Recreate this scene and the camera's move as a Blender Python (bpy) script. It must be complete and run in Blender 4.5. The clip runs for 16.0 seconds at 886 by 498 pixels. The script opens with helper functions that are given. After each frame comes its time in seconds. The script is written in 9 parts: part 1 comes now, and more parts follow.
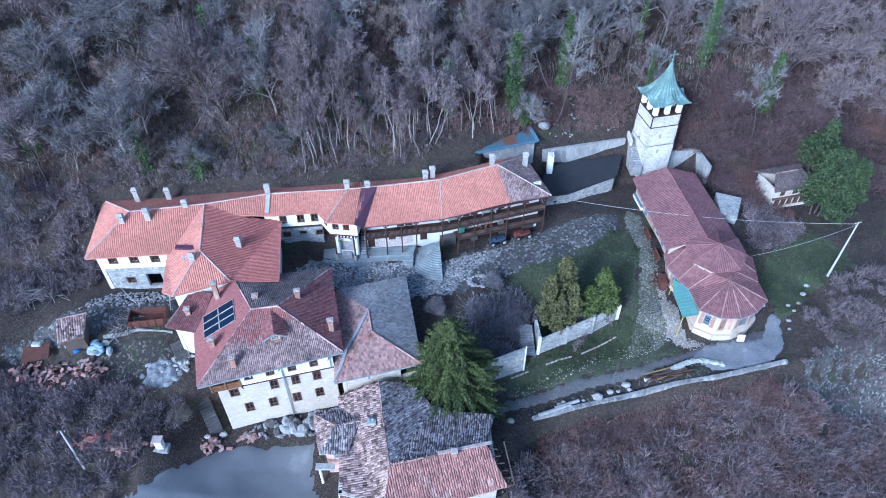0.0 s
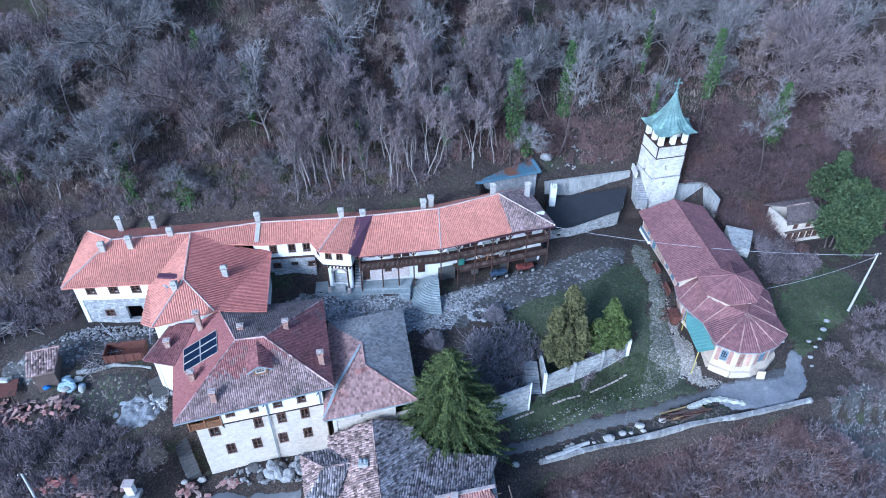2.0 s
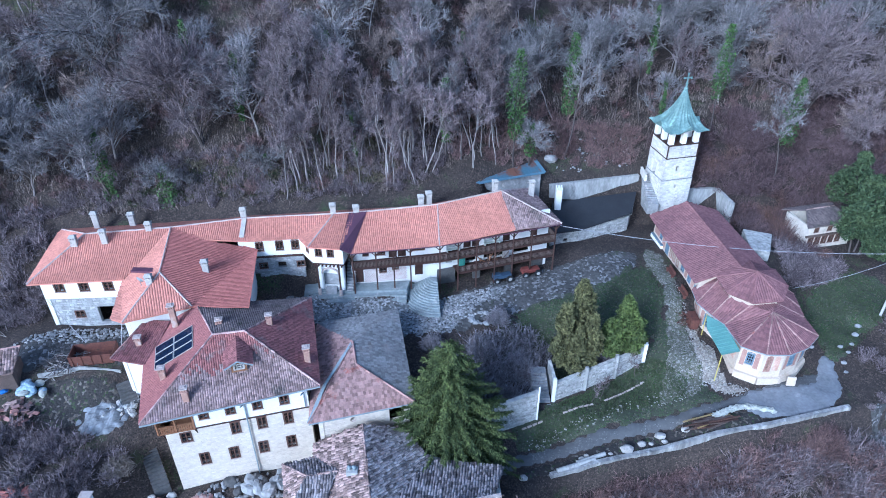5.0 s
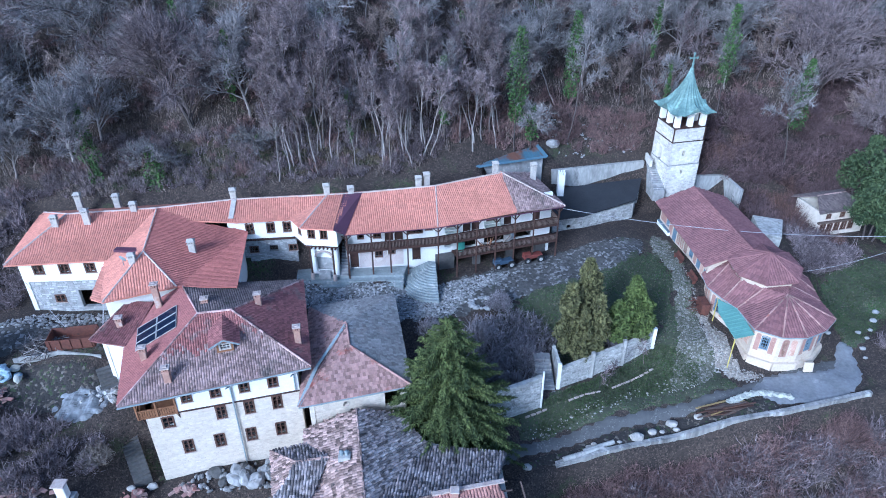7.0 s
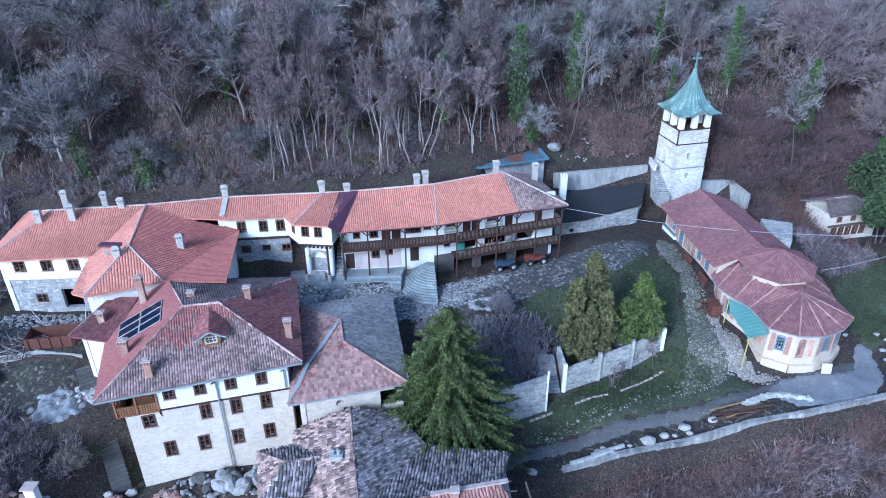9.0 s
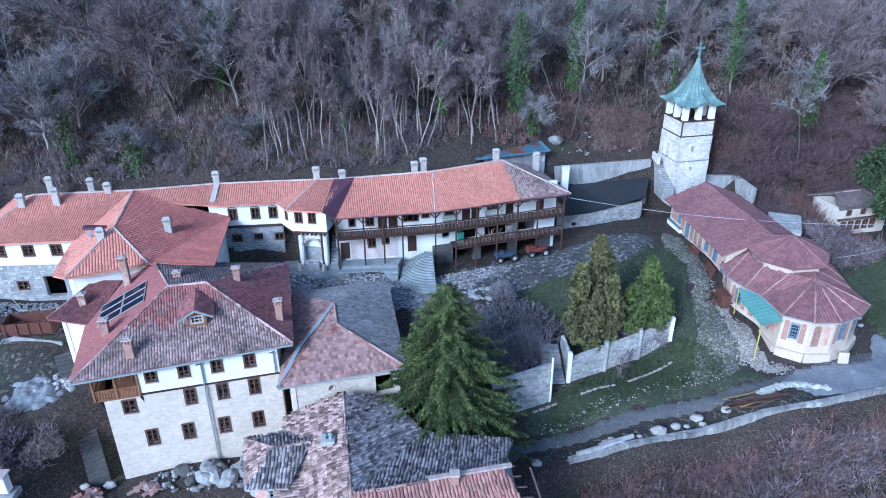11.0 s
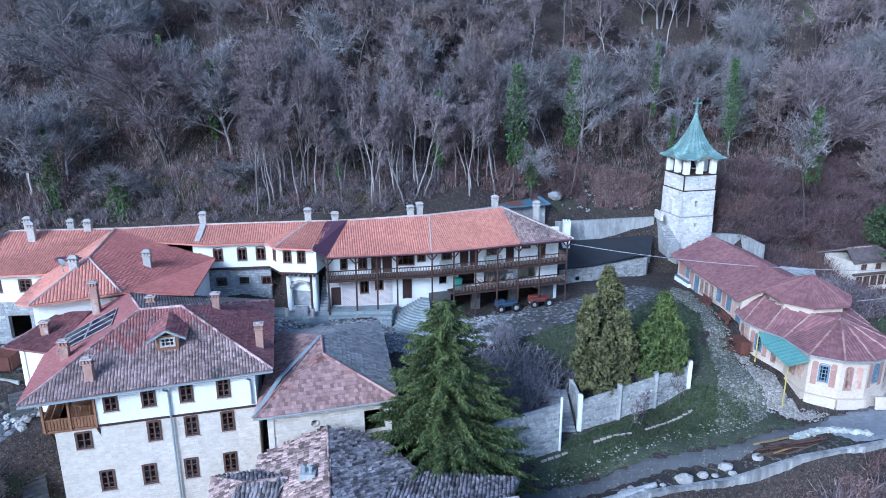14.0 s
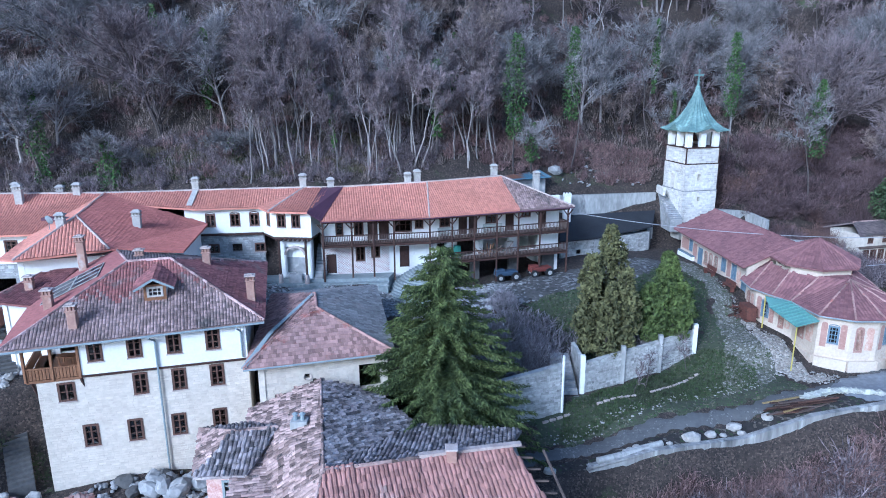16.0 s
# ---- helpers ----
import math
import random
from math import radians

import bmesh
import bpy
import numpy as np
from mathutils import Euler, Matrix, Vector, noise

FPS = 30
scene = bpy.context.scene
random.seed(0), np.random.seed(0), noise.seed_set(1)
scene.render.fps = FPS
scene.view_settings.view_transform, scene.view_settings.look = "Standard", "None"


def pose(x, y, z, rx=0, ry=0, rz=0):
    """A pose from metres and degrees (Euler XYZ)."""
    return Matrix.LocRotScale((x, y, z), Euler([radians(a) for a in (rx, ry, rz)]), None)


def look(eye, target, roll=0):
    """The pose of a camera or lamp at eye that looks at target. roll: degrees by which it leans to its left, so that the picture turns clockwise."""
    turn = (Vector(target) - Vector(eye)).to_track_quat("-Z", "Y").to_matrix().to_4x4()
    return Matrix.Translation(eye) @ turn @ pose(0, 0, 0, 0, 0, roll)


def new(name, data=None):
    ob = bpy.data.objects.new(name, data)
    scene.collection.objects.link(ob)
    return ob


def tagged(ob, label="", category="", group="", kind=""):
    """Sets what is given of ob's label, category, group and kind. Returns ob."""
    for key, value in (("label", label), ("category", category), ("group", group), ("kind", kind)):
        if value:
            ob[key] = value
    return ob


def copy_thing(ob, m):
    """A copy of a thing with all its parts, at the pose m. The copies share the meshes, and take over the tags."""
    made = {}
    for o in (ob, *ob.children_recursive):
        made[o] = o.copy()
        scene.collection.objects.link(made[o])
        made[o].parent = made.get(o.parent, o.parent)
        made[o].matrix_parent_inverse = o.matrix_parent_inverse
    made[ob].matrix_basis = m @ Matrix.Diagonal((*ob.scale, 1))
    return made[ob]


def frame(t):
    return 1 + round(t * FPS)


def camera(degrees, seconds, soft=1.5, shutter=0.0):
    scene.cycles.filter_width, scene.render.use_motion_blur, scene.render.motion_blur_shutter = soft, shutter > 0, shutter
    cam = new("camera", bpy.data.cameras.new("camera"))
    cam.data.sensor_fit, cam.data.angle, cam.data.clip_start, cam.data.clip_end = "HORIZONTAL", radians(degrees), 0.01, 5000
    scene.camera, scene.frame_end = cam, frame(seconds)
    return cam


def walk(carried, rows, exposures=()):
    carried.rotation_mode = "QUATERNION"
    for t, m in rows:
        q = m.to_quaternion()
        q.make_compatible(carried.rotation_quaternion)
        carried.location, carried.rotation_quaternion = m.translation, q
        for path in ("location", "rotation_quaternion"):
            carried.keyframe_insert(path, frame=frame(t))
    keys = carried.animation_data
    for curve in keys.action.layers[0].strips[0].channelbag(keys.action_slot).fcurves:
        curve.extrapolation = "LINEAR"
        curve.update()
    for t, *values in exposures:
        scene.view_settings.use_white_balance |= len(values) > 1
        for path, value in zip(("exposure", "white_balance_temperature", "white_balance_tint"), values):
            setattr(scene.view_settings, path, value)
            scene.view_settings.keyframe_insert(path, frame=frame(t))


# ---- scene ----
cam = camera(67.0, 16.0, soft=1.0)
METRES, EYE, TILT, LEAN, TURN = 47.0, 72.0, -44.0, 0.0, 0.0
ROWS = [
    (0.0, 0.0, 0.0, 0.0, -0.0, 0.0, -0.0),
    (0.5, 0.0004, 0.026, -0.0245, 0.01, 0.02, 0.02),
    (1.0, 0.0008, 0.052, -0.0476, -0.0, 0.03, 0.03),
    (1.5, -0.001, 0.0802, -0.0649, -0.04, 1.71, 0.01),
    (2.0, 0.0005, 0.1057, -0.0845, -0.09, 5.29, 0.0),
    (2.5, 0.0009, 0.1317, -0.1086, -0.08, 8.87, -0.01),
    (3.0, 0.001, 0.1579, -0.1382, -0.07, 10.16, 0.02),
    (3.5, 0.0013, 0.1839, -0.1625, -0.06, 10.29, 0.03),
    (4.0, 0.0014, 0.2093, -0.1855, -0.06, 10.3, 0.06),
    (4.5, 0.0025, 0.2335, -0.2073, -0.07, 10.29, 0.08),
    (5.0, 0.004, 0.2586, -0.2297, -0.05, 10.29, 0.11),
    (7.5, 0.0064, 0.3712, -0.3276, -0.09, 13.48, 0.26),
    (8.0, 0.0073, 0.3918, -0.3498, -0.06, 15.09, 0.28),
    (8.5, 0.0073, 0.413, -0.3691, -0.07, 15.15, 0.31),
    (9.0, 0.0069, 0.4334, -0.3865, -0.09, 15.22, 0.33),
    (11.5, 0.0054, 0.5415, -0.4844, -0.24, 18.97, 0.43),
    (12.0, 0.0043, 0.5673, -0.5059, -0.28, 20.52, 0.44),
    (12.5, 0.0047, 0.5897, -0.5254, -0.34, 22.44, 0.46),
    (13.0, 0.0056, 0.6158, -0.5479, -0.37, 24.65, 0.47),
    (13.5, 0.0061, 0.6384, -0.567, -0.4, 26.57, 0.48),
    (14.0, 0.0066, 0.6639, -0.5921, -0.4, 27.99, 0.52),
    (14.5, 0.0073, 0.6812, -0.6072, -0.42, 27.99, 0.54),
    (15.0, 0.0084, 0.7021, -0.6261, -0.39, 28.14, 0.58),
    (15.5, 0.0085, 0.7219, -0.6443, -0.41, 28.65, 0.61),
    (16.0, 0.0089, 0.7444, -0.6654, -0.41, 29.09, 0.64),
]
walk(cam, [(t, pose(0, 0, EYE, TILT, LEAN, TURN) @ pose(METRES * x, METRES * y, METRES * z, 90 + pitch, roll, yaw)) for t, x, y, z, yaw, pitch, roll in ROWS], [(0.0, 1.3, 4460, 7), (16.0, 1.1, 4460, 7)])

from mathutils.geometry import tessellate_polygon

# ---- daylight ----
world = bpy.data.worlds.new("world")
scene.world = world
world.use_nodes = True
SUN_EL, SUN_ROT = radians(28), radians(215)
wn = world.node_tree.nodes
sky = wn.new("ShaderNodeTexSky")
sky.sky_type = "NISHITA"
sky.sun_disc = False
sky.sun_elevation, sky.sun_rotation = SUN_EL, SUN_ROT
sky.air_density, sky.dust_density = 1.0, 2.0
wn["Background"].inputs["Strength"].default_value = 0.10
world.node_tree.links.new(sky.outputs[0], wn["Background"].inputs["Color"])
sun_data = bpy.data.lights.new("sun", "SUN")
sun_data.energy, sun_data.angle, sun_data.color = 1.7, radians(18), (1.0, 0.95, 0.9)
sun = new("sun", sun_data)
sun.matrix_world = look((0, 0, 100), (100 * math.sin(radians(35)) * math.cos(SUN_EL), 100 * math.cos(radians(35)) * math.cos(SUN_EL), 100 - 100 * math.sin(SUN_EL)))


# ---- materials ----
def mat(name, c1, c2=None, rough=0.85, scale=0.6, fine=12.0, bump=0.25, metal=0.0, island=0.0, objvar=0.0, stain=None, stain_at=0.6, stain_scale=0.35, stretch=(1, 1, 1)):
    """A surface with broad and fine mottling, bump, and variation from piece to piece."""
    m = bpy.data.materials.new(name)
    m.use_nodes = True
    nt = m.node_tree
    N, L = nt.nodes, nt.links
    b = N["Principled BSDF"]
    c2 = c2 or tuple(v * 0.6 for v in c1)
    geo = N.new("ShaderNodeNewGeometry")
    mp = N.new("ShaderNodeMapping")
    mp.inputs["Scale"].default_value = stretch
    L.new(geo.outputs["Position"], mp.inputs["Vector"])
    n1, n2 = N.new("ShaderNodeTexNoise"), N.new("ShaderNodeTexNoise")
    n1.inputs["Scale"].default_value, n1.inputs["Detail"].default_value = scale, 6
    n2.inputs["Scale"].default_value, n2.inputs["Detail"].default_value = fine, 5
    for n in (n1, n2):
        L.new(mp.outputs[0], n.inputs["Vector"])
    mix = N.new("ShaderNodeMath")
    mix.operation = "ADD"
    L.new(n1.outputs["Fac"], mix.inputs[0])
    L.new(n2.outputs["Fac"], mix.inputs[1])
    ramp = N.new("ShaderNodeMapRange")
    ramp.inputs["From Min"].default_value, ramp.inputs["From Max"].default_value = 0.7, 1.3
    L.new(mix.outputs[0], ramp.inputs["Value"])
    cm = N.new("ShaderNodeMix")
    cm.data_type = "RGBA"
    cm.inputs[6].default_value, cm.inputs[7].default_value = (*c2, 1), (*c1, 1)
    L.new(ramp.outputs[0], cm.inputs[0])
    out = cm.outputs[2]
    if stain:
        n3 = N.new("ShaderNodeTexNoise")
        n3.inputs["Scale"].default_value, n3.inputs["Detail"].default_value, n3.inputs["Roughness"].default_value = stain_scale, 8, 0.65
        L.new(mp.outputs[0], n3.inputs["Vector"])
        r3 = N.new("ShaderNodeMapRange")
        r3.inputs["From Min"].default_value, r3.inputs["From Max"].default_value = stain_at, stain_at + 0.12
        L.new(n3.outputs["Fac"], r3.inputs["Value"])
        c3 = N.new("ShaderNodeMix")
        c3.data_type = "RGBA"
        c3.inputs[7].default_value = (*stain, 1)
        L.new(r3.outputs[0], c3.inputs[0])
        L.new(out, c3.inputs[6])
        out = c3.outputs[2]
    for amount, source in ((island, geo.outputs["Random Per Island"] if island else None), (objvar, N.new("ShaderNodeObjectInfo").outputs["Random"] if objvar else None)):
        if amount:
            hv = N.new("ShaderNodeHueSaturation")
            vr = N.new("ShaderNodeMapRange")
            vr.inputs["To Min"].default_value, vr.inputs["To Max"].default_value = 1 - amount, 1 + amount
            L.new(source, vr.inputs["Value"])
            L.new(vr.outputs[0], hv.inputs["Value"])
            L.new(out, hv.inputs["Color"])
            out = hv.outputs[0]
    L.new(out, b.inputs["Base Color"])
    b.inputs["Roughness"].default_value, b.inputs["Metallic"].default_value = rough, metal
    b.inputs["Specular IOR Level"].default_value = 0.3
    if bump:
        bp = N.new("ShaderNodeBump")
        bp.inputs["Strength"].default_value, bp.inputs["Distance"].default_value = bump, 0.05
        L.new(n2.outputs["Fac"], bp.inputs["Height"])
        L.new(bp.outputs[0], b.inputs["Normal"])
    return m


def glass_mat():
    m = bpy.data.materials.new("window_glass")
    m.use_nodes = True
    b = m.node_tree.nodes["Principled BSDF"]
    b.inputs["Base Color"].default_value = (0.75, 0.8, 0.85, 1)
    b.inputs["Roughness"].default_value = 0.03
    b.inputs["Transmission Weight"].default_value = 1.0
    return m


GLASS = glass_mat()
TILE_ORANGE = mat("orange_clay_tile", (0.57, 0.255, 0.187), (0.45, 0.19, 0.138), 0.75, 0.25, 6, 0.15, island=0.16)
TILE_RED = mat("red_clay_tile", (0.43, 0.16, 0.13), (0.32, 0.115, 0.093), 0.75, 0.25, 6, 0.15, island=0.16)
TILE_MAROON = mat("weathered_maroon_tile", (0.26, 0.11, 0.105), (0.17, 0.075, 0.075), 0.85, 0.3, 5, 0.2, island=0.3, stain=(0.17, 0.13, 0.12), stain_at=0.55)
TILE_BROWN = mat("weathered_brown_tile", (0.345, 0.25, 0.23), (0.18, 0.125, 0.115), 0.9, 0.4, 4, 0.2, island=0.4, stain=(0.12, 0.10, 0.09), stain_at=0.55)
TILE_PINK = mat("mixed_pink_tile", (0.37, 0.225, 0.195), (0.25, 0.165, 0.15), 0.9, 0.5, 5, 0.2, island=0.4, stain=(0.28, 0.10, 0.08), stain_at=0.58, stain_scale=0.9)
TILE_GREY = mat("grey_weathered_tile", (0.33, 0.315, 0.30), (0.20, 0.19, 0.185), 0.9, 0.4, 5, 0.2, island=0.3, stain=(0.24, 0.20, 0.18), stain_at=0.57)
TILE_OLD = mat("old_barrel_tile", (0.40, 0.29, 0.255), (0.19, 0.13, 0.115), 0.92, 0.6, 4, 0.2, island=0.7, stain=(0.07, 0.06, 0.056), stain_at=0.54, stain_scale=2.2)
TILE_PLUM = mat("plum_flat_tile", (0.24, 0.12, 0.12), (0.17, 0.085, 0.09), 0.8, 0.3, 6, 0.15, island=0.2)
TILE_REPAIR = mat("relaid_maroon_tile", (0.30, 0.125, 0.11), (0.20, 0.09, 0.085), 0.85, 0.4, 5, 0.2, island=0.3, stain=(0.25, 0.19, 0.175), stain_at=0.54, stain_scale=0.45)
# Darkest tile: rear slope of the stone house and both hut slopes.
TILE_DARK = mat("mottled_dark_tile", (0.17, 0.135, 0.13), (0.10, 0.082, 0.082), 0.9, 0.5, 5, 0.2, island=0.3, stain=(0.075, 0.07, 0.06), stain_at=0.55, stain_scale=0.6)
TILE_RED_DULL = mat("dull_red_tile", (0.33, 0.135, 0.12), (0.25, 0.10, 0.095), 0.8, 0.3, 6, 0.15, island=0.14)
CAP_SPOTTED = mat("cap_tile_with_mortar", (0.40, 0.30, 0.28), (0.27, 0.17, 0.16), 0.95, 1.5, 8, 0.3, island=0.6)
METAL_PURPLE = mat("purple_sheet_metal", (0.11, 0.05, 0.08), (0.08, 0.04, 0.06), 0.5, 0.5, 8, 0.05)
MORTAR = mat("pale_mortar", (0.52, 0.45, 0.41), (0.34, 0.27, 0.24), 0.95, 1.5, 9, 0.3)
PLASTER = mat("white_plaster", (0.80, 0.79, 0.76), (0.70, 0.69, 0.66), 0.9, 0.5, 5, 0.08, stain=(0.58, 0.55, 0.50), stain_at=0.66)
STONE = mat("limewashed_stone", (0.64, 0.58, 0.50), (0.46, 0.41, 0.345), 0.95, 0.7, 2.2, 0.8, stain=(0.36, 0.32, 0.27), stain_at=0.6, stain_scale=0.9)
STONE_GREY = mat("grey_rubble_stone", (0.36, 0.36, 0.36), (0.2, 0.2, 0.2), 0.95, 0.7, 2.0, 0.8, stain=(0.5, 0.47, 0.43), stain_at=0.58, stain_scale=1.2)
TOWER_STONE = mat("pale_tower_stone", (0.72, 0.69, 0.63), (0.52, 0.49, 0.44), 0.95, 0.8, 3, 0.6, stain=(0.42, 0.39, 0.34), stain_at=0.62, stain_scale=1.1)
CONCRETE = mat("stained_concrete", (0.46, 0.45, 0.43), (0.24, 0.24, 0.23), 0.95, 0.5, 3, 0.3, stain=(0.14, 0.14, 0.14), stain_at=0.56, stain_scale=0.5, stretch=(1, 1, 0.35))
ASPHALT = mat("worn_asphalt", (0.165, 0.17, 0.18), (0.125, 0.13, 0.138), 0.9, 0.25, 7, 0.2, stain=(0.21, 0.21, 0.215), stain_at=0.6, stain_scale=0.2)
COPPER = mat("green_copper", (0.20, 0.29, 0.27), (0.10, 0.165, 0.158), 0.6, 0.8, 4, 0.1, stain=(0.32, 0.48, 0.43), stain_at=0.58, stain_scale=0.8)
WOOD = mat("dark_stained_wood", (0.065, 0.034, 0.026), (0.036, 0.02, 0.016), 0.75, 1.0, 10, 0.3)
WOOD_SASH = mat("brown_window_wood", (0.125, 0.07, 0.052), (0.075, 0.042, 0.032), 0.7, 1.0, 10, 0.2)
WOOD_WARM = mat("varnished_wood", (0.26, 0.135, 0.07), (0.15, 0.072, 0.038), 0.6, 1.0, 10, 0.2)
DARK = mat("dark_void", (0.02, 0.02, 0.02), (0.012, 0.012, 0.012), 0.95, 1, 5, 0)
BLUE_SHEET = mat("rusty_blue_sheet", (0.10, 0.20, 0.27), (0.07, 0.13, 0.18), 0.55, 0.6, 5, 0.1, stain=(0.15, 0.075, 0.052), stain_at=0.44, stain_scale=0.3)
BLUE_PLAIN = mat("faded_blue_sheet", (0.15, 0.25, 0.32), (0.10, 0.17, 0.23), 0.55, 0.6, 5, 0.1)
TAR = mat("tar_felt", (0.035, 0.037, 0.042), (0.022, 0.023, 0.027), 0.85, 0.6, 6, 0.15)

TILE_OLD_GREY = mat("old_grey_barrel_tile", (0.33, 0.295, 0.29), (0.14, 0.115, 0.115), 0.92, 0.6, 4, 0.2, island=0.7, stain=(0.055, 0.05, 0.05), stain_at=0.54, stain_scale=2.2)
TILE_SALMON = mat("salmon_flat_tile", (0.38, 0.20, 0.165), (0.27, 0.145, 0.125), 0.9, 0.4, 4, 0.2, island=0.3, stain=(0.42, 0.30, 0.26), stain_at=0.57)
BRICK_WHITE = mat("white_washed_brick", (0.66, 0.52, 0.47), (0.42, 0.2, 0.17), 0.95, 3.0, 9, 0.5)
GARDEN_STONE = mat("white_stained_rubble", (0.52, 0.51, 0.48), (0.22, 0.22, 0.21), 0.95, 0.9, 2.4, 0.8, stain=(0.14, 0.135, 0.12), stain_at=0.57, stain_scale=0.9)
CONCRETE_FLAT = mat("cracked_concrete", (0.24, 0.245, 0.26), (0.15, 0.155, 0.165), 0.95, 0.5, 3, 0.4, stain=(0.32, 0.32, 0.32), stain_at=0.58, stain_scale=0.6)
PARAPET_M = mat("streaked_parapet", (0.36, 0.35, 0.335), (0.12, 0.118, 0.115), 0.95, 0.4, 2.5, 0.4, stain=(0.52, 0.51, 0.48), stain_at=0.54, stain_scale=0.7, stretch=(1, 1, 0.15))
STONE_BLUE = mat("blue_grey_flagstone", (0.30, 0.33, 0.33), (0.18, 0.20, 0.20), 0.9, 0.8, 4, 0.4, stain=(0.42, 0.42, 0.40), stain_at=0.58, stain_scale=1.0)
# Stone of steps and boulders; its dark colour also paints the undercroft's shade.
STONE_AND_SHADE = mat("dark_stone_and_shade", (0.12, 0.115, 0.11), (0.07, 0.068, 0.066), 0.95, 0.8, 4, 0.4)


# ---- mesh helpers ----
def mesh_of(name, verts, faces, material):
    me = bpy.data.meshes.new(name)
    me.from_pydata([tuple(v) for v in verts], [], [tuple(f) for f in faces])
    for mm in (material if isinstance(material, (list, tuple)) else [material]):
        me.materials.append(mm)
    return me


def part(name, bm, material, parent=None, label=""):
    """Links a bmesh, or a (verts, faces) pair, as one mesh object under parent."""
    if isinstance(bm, tuple):
        me = mesh_of(name, bm[0], bm[1], material)
    else:
        me = bpy.data.meshes.new(name)
        bm.to_mesh(me)
        bm.free()
        me.materials.append(material)
    ob = new(name, me)
    if parent is not None:
        ob.parent = parent
    if label:
        ob["label"] = label
    return ob


def thing(name, label, category, group="", at=(0, 0, 0)):
    ob = new(name)
    ob.empty_display_size = 0.2
    ob.location = at
    return tagged(ob, label, category, group)


def box(bm, lo, hi, m=None, bevel=0.0):
    """An axis-aligned box from lo to hi, turned by m."""
    vs = bmesh.ops.create_cube(bm, size=1)["verts"]
    for v in vs:
        v.co = Vector(((lo[i] + hi[i]) / 2 + v.co[i] * (hi[i] - lo[i]) for i in range(3)))
    if bevel:
        es = {e for v in vs for e in v.link_edges}
        made = bmesh.ops.bevel(bm, geom=list(es), offset=bevel, segments=1, affect="EDGES")
        vs = list({v for f in made["faces"] for v in f.verts} | {v for v in vs if v.is_valid})
    if m is not None:
        bmesh.ops.transform(bm, matrix=m, verts=vs)
    return vs


def beam(bm, a, b, w, h=None):
    """A bar from a to b with section w by h."""
    a, b = Vector(a), Vector(b)
    d = b - a
    m = Matrix.Translation((a + b) / 2) @ d.to_track_quat("X", "Z").to_matrix().to_4x4()
    return box(bm, (-d.length / 2, -w / 2, -(h or w) / 2), (d.length / 2, w / 2, (h or w) / 2), m)


def tube(bm, a, b, r0, r1=None, n=7):
    a, b = Vector(a), Vector(b)
    d = b - a
    m = Matrix.Translation((a + b) / 2) @ d.to_track_quat("Z", "Y").to_matrix().to_4x4()
    bmesh.ops.create_cone(bm, cap_ends=True, segments=n, radius1=r0, radius2=r0 if r1 is None else r1, depth=d.length, matrix=m)


def prism(bm, pts, z0, z1):
    """A solid with the plan pts from z0 to z1 (numbers, or functions of x, y)."""
    f = lambda z, p: z(*p) if callable(z) else z
    lo = [bm.verts.new((p[0], p[1], f(z0, p))) for p in pts]
    hi = [bm.verts.new((p[0], p[1], f(z1, p))) for p in pts]
    n = len(pts)
    bm.faces.new(hi)
    bm.faces.new(lo[::-1])
    for i in range(n):
        bm.faces.new((lo[i], lo[(i + 1) % n], hi[(i + 1) % n], hi[i]))
    bmesh.ops.recalc_face_normals(bm, faces=bm.faces)


def slab(bm, poly, thick):
    """A planar or near-planar polygon thickened downwards."""
    top = [bm.verts.new(p) for p in poly]
    low = [bm.verts.new((p[0], p[1], p[2] - thick)) for p in poly]
    n = len(poly)
    for a, b, c in tessellate_polygon([[Vector(p) for p in poly]]):
        bm.faces.new((top[a], top[b], top[c]))
        bm.faces.new((low[c], low[b], low[a]))
    for i in range(n):
        bm.faces.new((low[i], low[(i + 1) % n], top[(i + 1) % n], top[i]))
    bmesh.ops.recalc_face_normals(bm, faces=bm.faces)


def inside(poly, u, v):
    res = np.zeros(u.shape, bool)
    n = len(poly)
    for i in range(n):
        (x0, y0), (x1, y1) = poly[i], poly[(i + 1) % n]
        if abs(y1 - y0) < 1e-9:
            continue
        res ^= ((y0 > v) != (y1 > v)) & (u < (x1 - x0) * (v - y0) / (y1 - y0) + x0)
    return res


